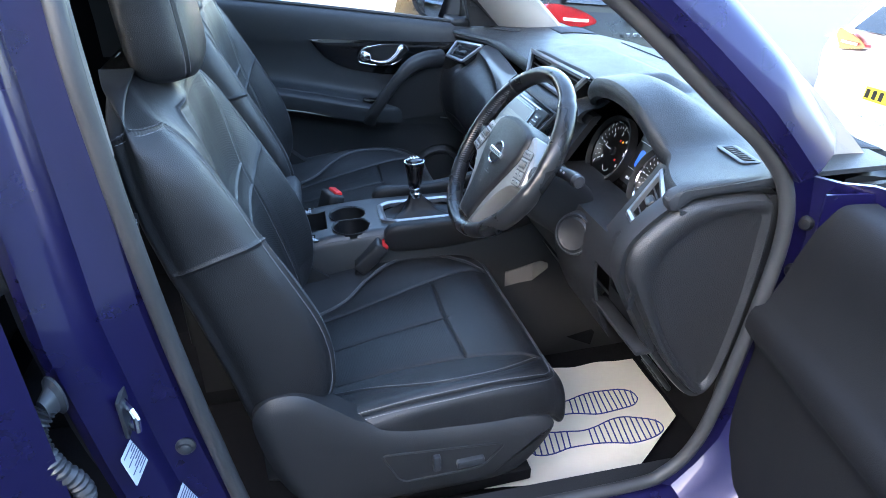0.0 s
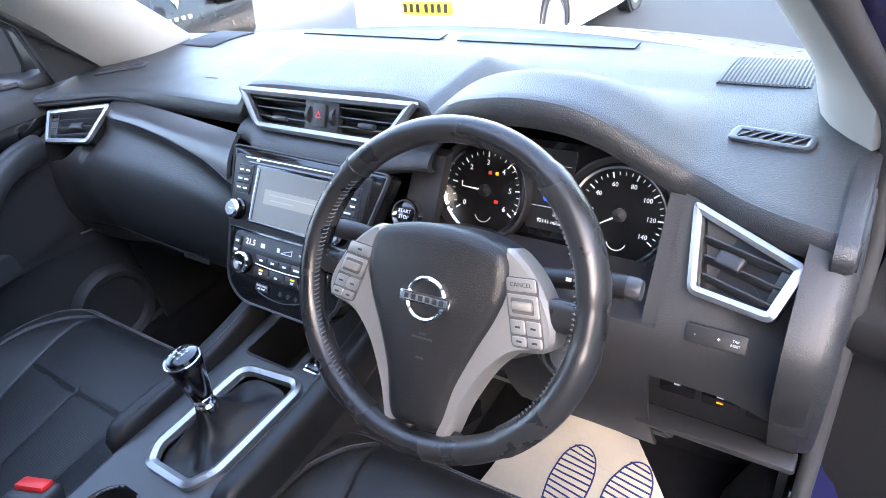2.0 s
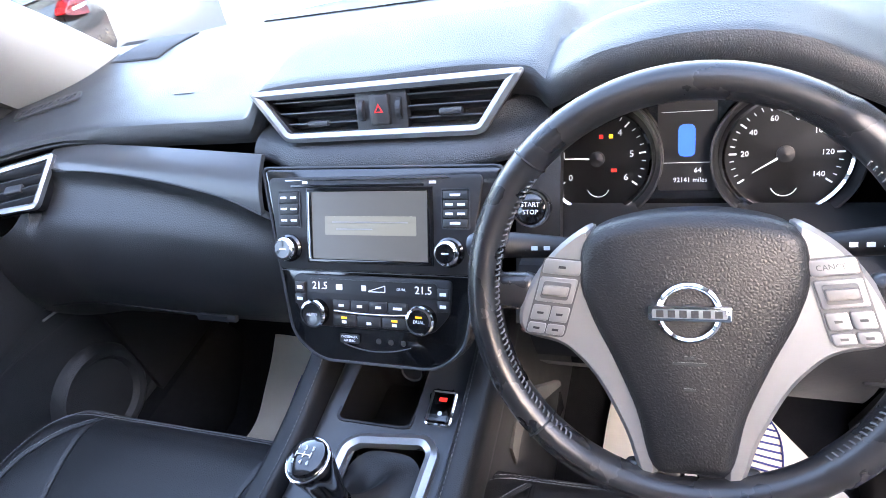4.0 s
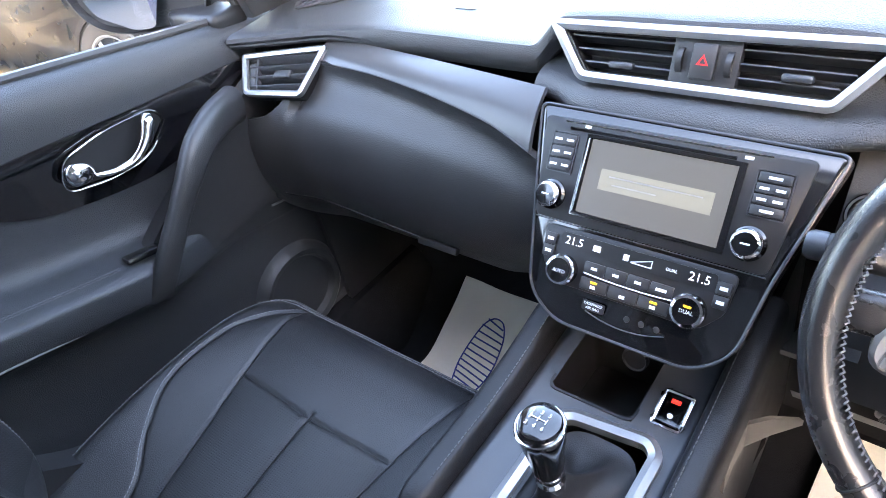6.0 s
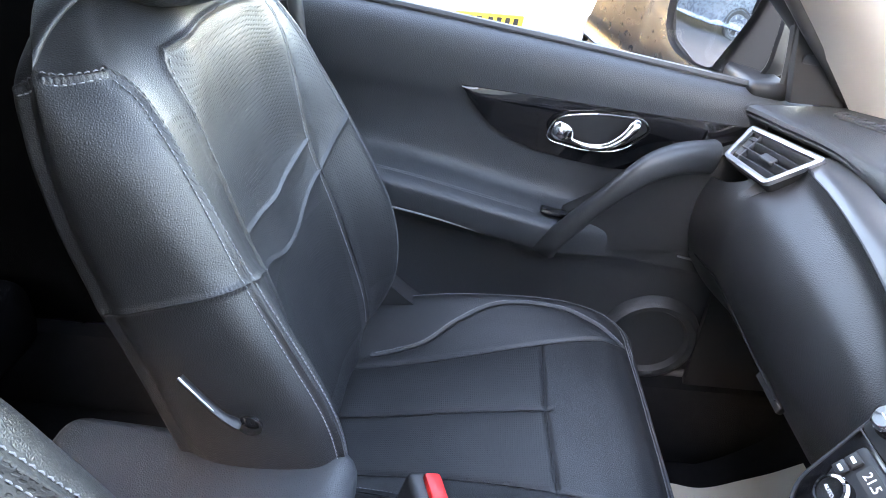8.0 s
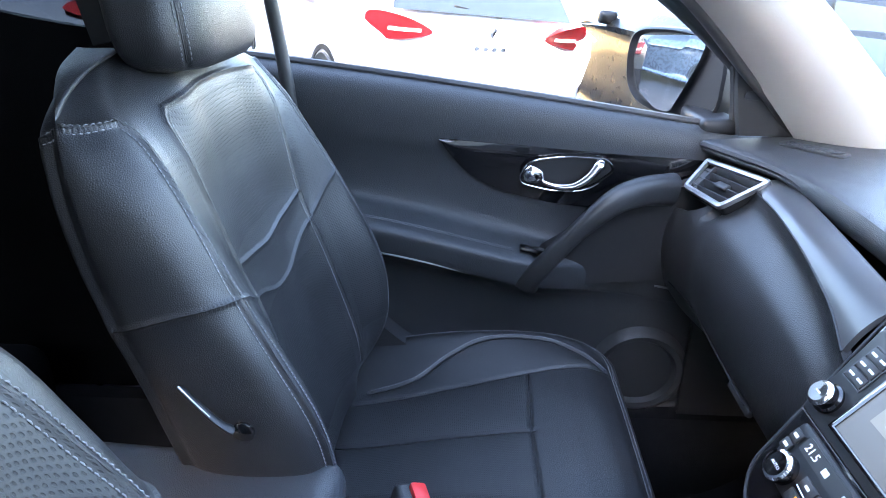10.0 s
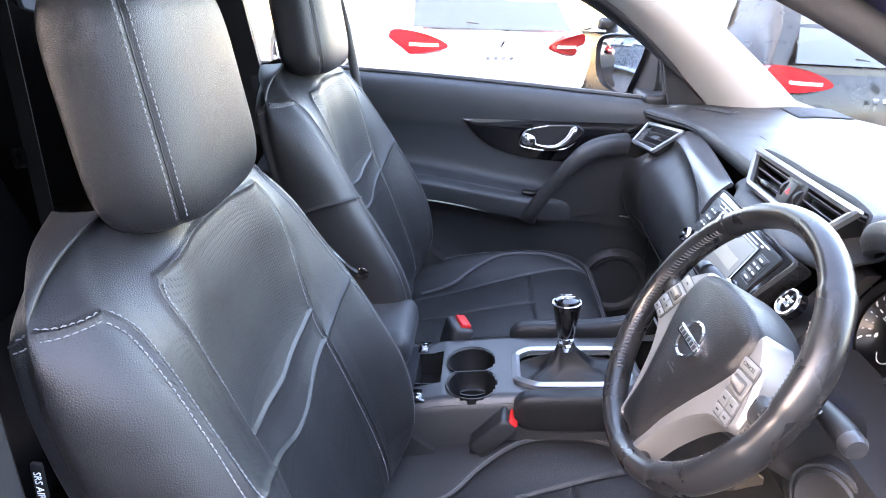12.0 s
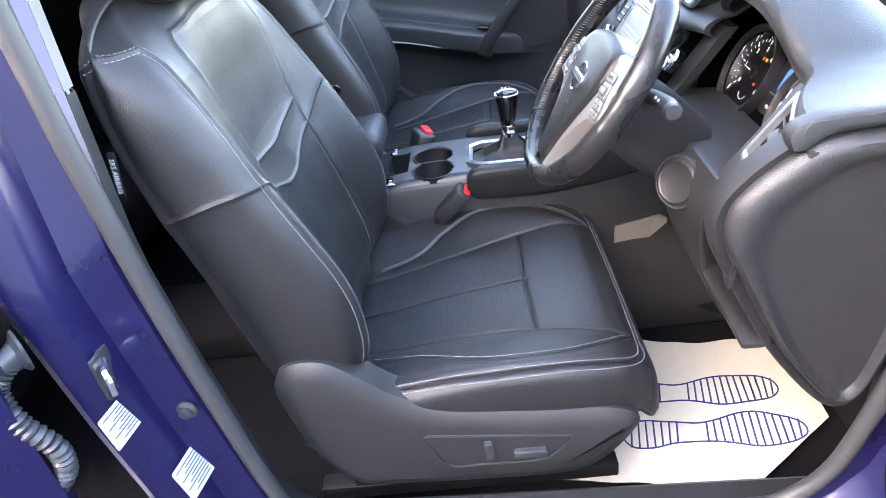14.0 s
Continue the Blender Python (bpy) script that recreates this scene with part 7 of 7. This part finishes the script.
part("door_edge", slab([[tuple(DM @ Vector((-0.012, y, z))) for y in (-0.07, 0.03)] for z in np.linspace(0.34, 0.99, 8)], DM.to_3x3() @ Vector((-0.004, 0, 0))), PAINT, ddoor)
part("check_strap", box(0.16, 0.02, 0.012, 0.003, 1, at(0.875, -0.78, 0.70, 0, 0, -60)), BLACK, ddoor)
part("hinge", box(0.03, 0.03, 0.05, 0.008, 2, at(0.892, -0.775, 0.86)), BLACK, ddoor)
part("hinge", box(0.03, 0.03, 0.05, 0.008, 2, at(0.872, -0.775, 0.52)), BLACK, ddoor)
rdoor = thing("rear_door", "open rear door in glossy dark blue paint", "car door")
RM = at(-0.225, -0.812, 0, 0, 0, 32)
part("door_skin", slab([[tuple(RM @ Vector((-x, -0.02 * math.sin((z - 0.3) * 3.5), z))) for z in np.linspace(0.32, 1.02, 14)] for x in np.linspace(0.0, 1.0, 14)], RM.to_3x3() @ Vector((0, 0.03, 0))), PAINT, rdoor, "glossy outer skin")
part("door_frame", tube([tuple(RM @ Vector(p)) for p in spline([(0.0, 0.02, 1.0), (-0.02, 0.08, 1.25), (-0.08, 0.14, 1.40), (-0.5, 0.16, 1.42), (-0.9, 0.1, 1.2)], 20)], 0.022, 8), GLOSS, rdoor)
part("door_trim", slab([[tuple(RM @ Vector((-x, 0.05, z))) for z in np.linspace(0.36, 1.0, 5)] for x in np.linspace(0.05, 0.95, 5)], RM.to_3x3() @ Vector((0, 0.03, 0))), HARD, rdoor)

# ---- rear of the cabin ----
bench = thing("rear_bench", "dark rear bench seat with belt buckles", "car seat")
part("bench_cushion", box(0.50, 1.26, 0.16, 0.05, 4, at(-0.88, 0, 0.50)), REAR_SHADED, bench)
part("bench_back", box(0.16, 1.26, 0.62, 0.05, 4, at(-1.17, 0, 0.84, 0, -16, 0)), REAR_SHADED, bench)
belt = thing("seat_belt", "black rear seat belt with a metal tongue beside the bench", "seat belt")
part("webbing", slab([[(-0.93 - 0.06 * u + 0.022 * v, 0.480 + 0.17 * u, 0.58 + 0.80 * u) for v in (-1, 1)] for u in np.linspace(0, 1, 10)], (0.001, 0.002, 0)), BLACK, belt)
part("tongue", ring(rounded(rect(0.030, 0.050), 0.006, 3), rounded(rect(0.014, 0.026), 0.004, 3), 0.003, at(-0.925, 0.470, 0.973, 80, 0, 25)), CHROME, belt)
for s, o in ((1, 0.0),):
    side = thing("rear_side_panel", "black rear door trim and window line", "car trim", kind="structure")
    part("panel", slab([[(x, 0.72 + 0.01 * math.sin(z * 6), z) for z in np.linspace(0.36, float(np.interp(x, [-1.75, -1.03, -1.0, -0.733, -0.544, -0.394], [1.48, 1.48, 1.31, 1.213, 1.178, 1.158])), 8)] for x in np.r_[np.linspace(-1.75, -1.03, 4), np.linspace(-1.0, -0.40, 12)]], (0, 0.02, 0)), REAR_SHADED, side)
    part("pillar_cover", slab([[(x, 0.735 - max(0, z - 1.1) * 0.3, z) for z in np.linspace(0.9, 1.46, 8)] for x in (-0.46, -0.37)], (0, -0.02, 0)), HARD, side)
rq = part("rear_glass", slab([[(x, 0.725 - 0.16 * u, float(np.interp(x, [-1.0, -0.733, -0.544, -0.394], [1.31, 1.213, 1.178, 1.158])) * (1 - u) + 1.47 * u) for u in np.linspace(0, 1, 5)] for x in np.linspace(-1.0, -0.45, 8)], (0, 0.004, 0)), glass("tinted_glass", (0.45, 0.47, 0.47), 0.0, 0.96), side, "tinted rear door window")
back = thing("wall_rear", "dark tailgate and parcel area closing the cabin", "tailgate", kind="structure")
part("tailgate", slab([[(-1.75 + 0.15 * max(0, z - 0.9), y, z) for z in np.linspace(0.25, 1.15, 5)] for y in (-0.80, 0.80)], (-0.03, 0, 0)), HARD, back)

rw = part("rear_window", slab([[(-1.72 + 0.2 * (z - 1.13), y, z) for z in np.linspace(1.14, 1.57, 5)] for y in np.linspace(-0.80, 0.80, 8)], (-0.006, 0, 0)), PRIVACY, back, "dark tinted rear window")
part("window_pane", slab([[tuple(RM @ Vector((-0.04 - 0.86 * v * (1 - 0.15 * u), 0.03 + 0.10 * u, 1.0 + 0.40 * u * (1 - 0.2 * v)))) for u in np.linspace(0, 1, 5)] for v in np.linspace(0, 1, 8)], (0.003, 0.003, 0)), PRIVACY, rdoor, "dark tinted window")
part("outer_skin", slab([[(x, 0.765 + 0.035 * math.sin(math.pi * (z - 0.25) / 0.75), z) for z in np.linspace(0.28, float(WAIST(x)) - 0.004, 12)] for x in np.linspace(-0.40, 0.80, 12)], (0, -0.004, 0)), PAINT, pdoor, "glossy dark blue outer skin")
part("outer_panel", slab([[(x, 0.765 + 0.035 * math.sin(math.pi * (z - 0.25) / 0.9), z) for z in np.linspace(0.28, 1.13 + 0.03 * (-0.4 - x), 12)] for x in np.linspace(-1.75, -0.41, 12)], (0, -0.004, 0)), PAINT, side, "glossy dark blue rear door and wing")

qp = thing("rear_quarter", "glossy dark blue rear quarter panel behind the open door", "car body", kind="structure")
part("quarter_skin", slab([[(x, -0.770 - 0.035 * math.sin(math.pi * (z - 0.25) / 0.9) + 0.16 * max(0, z - 1.05), z) for z in np.linspace(0.28, 1.44, 14)] for x in np.linspace(-1.78, -1.22, 8)], (0, 0.006, 0)), PAINT, qp, "curved blue panel")

# ---- outside ----
ground = thing("ground", "grey wet asphalt of a car park", "ground", kind="structure")


SLOPE = 0.12


def ground_z(x):
    """The yard falls away towards the car's nose."""
    return -0.05 - SLOPE * (min(max(x, -8.0), 10.0) - 0.2)


GXS = [-400, -60, -20, -8, -4, 0, 2, 4, 6, 10, 20, 60, 400]
GYS = [-400, -60, -20, -8, -4, 0, 4, 8, 20, 60, 400]
part("asphalt", loft([[(x, y, ground_z(x)) for y in GYS] for x in GXS], closed=False, cap=False), ASPHALT, ground)


# unseen wall, added to block low sun and side sky from the car
yard_wall = thing("yard_wall", "unseen plain grey wall added to keep the sun off the car", "wall", kind="structure")
part("wall_face", slab([[(x, -7.0, ground_z(x) + z) for z in (-0.3, 2.5, 5.4)] for x in np.linspace(-22, 12, 18)], (0, -0.2, 0)), mat("wall_render", (0.40, 0.38, 0.35), 0.9, bump=0.8, scale=60, vary=0.3, vscale=1.5), yard_wall, "weathered grey render")


def hatchback(name, label, paint, m, length=4.05, width=1.73, height=1.46, plate_z=0.60):
    """A parked hatchback; its rear bumper is at x = 0, its nose at x = length, the ground at z = 0."""
    root = thing(name, label, "car", group="parked cars")
    L, H, hw = length, height, width / 2
    st = [(0.0, 0.30, 0.62, 0.86, 0.86), (0.03, 0.24, 0.80, 0.93, 0.93), (0.10, 0.20, 0.93, 0.97, 0.96), (0.35, 0.18, 0.97, 1.0, 1.0), (1.2, 0.17, 0.95, 1.0, 1.0), (2.4, 0.17, 0.95, 1.0, 1.0), (2.9, 0.18, 0.93, 0.99, 0.98), (3.4, 0.20, 0.86, 0.96, 0.93), (3.8, 0.22, 0.74, 0.88, 0.82), (4.0, 0.26, 0.62, 0.76, 0.72), (4.05, 0.32, 0.52, 0.68, 0.66)]
    rings = []
    for x, zb, zt, wb, wt in st:
        a, b = hw * wb, hw * wt
        c = [(-a * 0.9, zb), (a * 0.9, zb), (a, zb + 0.10), (a * 1.0, 0.5 * (zb + zt)), (b, zt - 0.06), (b * 0.9, zt), (-b * 0.9, zt), (-b, zt - 0.06), (-a, 0.5 * (zb + zt)), (-a, zb + 0.10)]
        rings.append([(x * L / 4.05, y, z) for y, z in spline(c, 40, closed=True)])
    part("body", loft(rings), paint, root, m=None)
    gs = [(0.10, 0.90, 0.80, 0.94), (0.22, 0.90, 0.78, 1.20), (0.42, 0.90, 0.74, 1.42), (0.9, 0.90, 0.74, 1.46), (1.7, 0.90, 0.74, 1.46), (2.2, 0.90, 0.76, 1.38), (2.75, 0.90, 0.84, 1.02), (2.95, 0.90, 0.86, 0.92)]
    rings = []
    for x, wb, wt, zt in gs:
        a = hw * 0.95
        t = hw * (0.95 - (zt - 0.92) * 0.42)
        c = [(-a, 0.88), (a, 0.88), ((a + t) / 2 + 0.02, (0.88 + zt) / 2), (t, zt - 0.03), (t * 0.8, zt), (-t * 0.8, zt), (-t, zt - 0.03), (-(a + t) / 2 - 0.02, (0.88 + zt) / 2)]
        rings.append([(x * L / 4.05, y, z) for y, z in spline(c, 36, closed=True)])
    part("cabin", loft(rings), paint, root)
    k = L / 4.05
    part("rear_window", slab([[((0.085 + 0.26 * u) * k, v * (0.66 - 0.12 * u), 0.99 + 0.36 * u) for u in np.linspace(0, 1, 6)] for v in np.linspace(-1, 1, 9)], (-0.012, 0, 0.004)), CAR_GLASS, root)
    part("windscreen", slab([[((2.86 - 0.62 * u) * k, v * (0.70 - 0.12 * u), 0.96 + 0.40 * u) for u in np.linspace(0, 1, 5)] for v in np.linspace(-1, 1, 7)], (0.02, 0, 0.01)), CAR_GLASS, root)
    for s in SIDE:
        for x0, x1, x2, x3 in ((0.62, 1.42, 1.42, 0.80), (1.48, 2.55, 2.10, 1.48)):
            yb, yt = s * (hw * 0.95 + 0.012), s * (hw * 0.77 + 0.014)
            part("side_window", slab([[((x0 + (x1 - x0) * a) * k * (1 - u) + (x3 + (x2 - x3) * a) * k * u, yb * (1 - u) + yt * u + s * 0.02 * math.sin(math.pi * u), 0.96 + 0.40 * u) for u in np.linspace(0, 1, 4)] for a in np.linspace(0, 1, 5)], (0, -s * 0.01, 0)), CAR_GLASS, root)
        for xw in (0.70, 3.25):
            wm = basis((xw * k, s * (hw - 0.10), 0.31), (1, 0, 0), (0, 0, 1), (0, s, 0))
            wh = part("wheel", lathe([(0.0, 0.02), (0.20, 0.06), (0.22, 0.10), (0.24, 0.11), (0.30, 0.115), (0.315, 0.09), (0.315, -0.06)], 36, wm), RUBBER, root, "tyre")
            rim_ = part("wheel_rim", lathe([(0.20, 0.095), (0.215, 0.112), (0.225, 0.112)], 36, wm, cap=False), SILVER, wh)
            for j in range(6):
                part("wheel_spoke", box(0.19, 0.045, 0.02, 0.006, 1, wm @ at(0, 0, 0.095) @ at(0, 0, 0, 0, 0, 60 * j) @ at(0.11, 0, 0)), SILVER, wh)
            part("wheel_arch", ring([(0.36 * math.cos(t), 0.36 * math.sin(t)) for t in np.linspace(0, 2 * math.pi, 32, endpoint=False)], [(0.325 * math.cos(t), 0.325 * math.sin(t)) for t in np.linspace(0, 2 * math.pi, 32, endpoint=False)], 0.02, wm @ at(0, 0, 0.09)), BLACK, root)
        lo = [(0.44, 0.862), (0.66, 0.825), (0.80, 0.830), (0.83, 0.90), (0.80, 0.975), (0.62, 0.962), (0.45, 0.905)]
        lm = [(s * y, z) for y, z in lo]
        rings = [[(0.0 + 0.45 * max(0, abs(y) - 0.62) + dx, y, z) for y, z in [tuple(q) for q in spline(lm, 30, closed=True)]] for dx in (0.10, 0.012, 0.0)]
        tl = part("tail_lamp", loft(rings), RED_LAMP, root, "red tail lamp")
        part("lamp_clear", slab([[(-0.004 + 0.45 * max(0, abs(y) - 0.62), s * y, z) for z in (0.875, 0.895)] for y in np.linspace(0.50, 0.70, 5)], (0.004, 0, 0)), CLEAR_LAMP, tl)
        part("door_mirror", box(0.10, 0.16, 0.11, 0.035, 3, at(2.42 * k, s * (hw + 0.06), 1.0)), paint, root)
        part("head_lamp", slab([[((3.62 + 0.30 * u) * k, s * (0.76 - 0.30 * u * u), 0.62 + 0.12 * v) for v in np.linspace(0, 1, 3)] for u in np.linspace(0, 1, 6)], (0.03, s * 0.02, 0.02)), CLEAR_LAMP, root)
    pl = part("number_plate", box(0.02, 0.50, 0.105, 0.004, 1, at(-0.012, 0, plate_z)), PLATE, root, "yellow plate with dark bars")
    for j in range(7):
        part("plate_bar", box(0.004, 0.035, 0.07, m=at(-0.024, -0.19 + 0.064 * j + (0.02 if j > 3 else 0), plate_z)), BLACK, pl)
    part("badge", prism([(0, 0.055), (0.036, 0), (0, -0.055), (-0.036, 0)], 0.012, 0.003, basis((0.005, 0, 0.915), (0, -1, 0), (0.1, 0, 1), (-1, 0, 0.1))), CHROME, root, "chrome diamond badge")
    for j in range(4):
        part("badge_bar", box(0.006, 0.038, 0.028, 0.003, 1, at(-0.006, -0.10 + 0.066 * j, 0.80)), CHROME, root)
    part("bumper", box(0.10, width * 0.92, 0.16, 0.05, 3, at(0.06, 0, 0.42)), paint, root)
    part("rear_wiper", box(0.012, 0.36, 0.012, 0.003, 1, at(0.10, 0.06, 1.01, 8, 0, 0)), BLACK, root)
    root.matrix_world = m
    return root


def parked(x, y, yaw):
    """A pose on the sloping yard."""
    return at(x, y, ground_z(x), 0, math.degrees(math.atan(SLOPE)), 0) @ at(0, 0, 0, 0, 0, yaw)


hatchback("parked_car", "white hatchback parked with its rear to the passenger door", WHITE_CAR, parked(0.19, 3.86, 120), plate_z=0.50)
hatchback("parked_car", "white hatchback parked ahead, down the slope, with a dark alloy wheel", WHITE_CAR, parked(4.60, 2.67, 3), plate_z=0.55)
hatchback("parked_car", "dark grey hatchback parked ahead of the bonnet", GREY_CAR, parked(2.61, 3.25, 103), plate_z=0.40)
hatchback("parked_car", "black car parked behind the rear window", BLACK_CAR, parked(-2.20, 2.45, 118))
hatchback("parked_car", "silver car standing across the yard", SILVER_CAR, parked(-6.2, 0.3, 90))
fence = thing("fence", "sunlit yellow wooden fence behind the parked cars", "fence")
pan = box(0.145, 0.02, 1.8, 0.003, 1)
pm = None
for i in range(90):
    m = at(-5 + 0.152 * i, 11.0 + 0.01 * math.sin(i * 7.0), 0.89 + ground_z(-5 + 0.152 * i))
    if pm is None:
        pm = part("plank", pan, WOOD, fence, m=m)
    else:
        ob = new("plank", pm.data)
        ob.parent = fence
        ob.matrix_world = m
for z in (0.35, 1.4):
    part("rail", slab([[(x, 11.012, ground_z(x) + z + d) for d in (-0.045, 0.045)] for x in np.linspace(-5.0, 8.6, 70)], (0, 0.05, 0)), WOOD, fence)
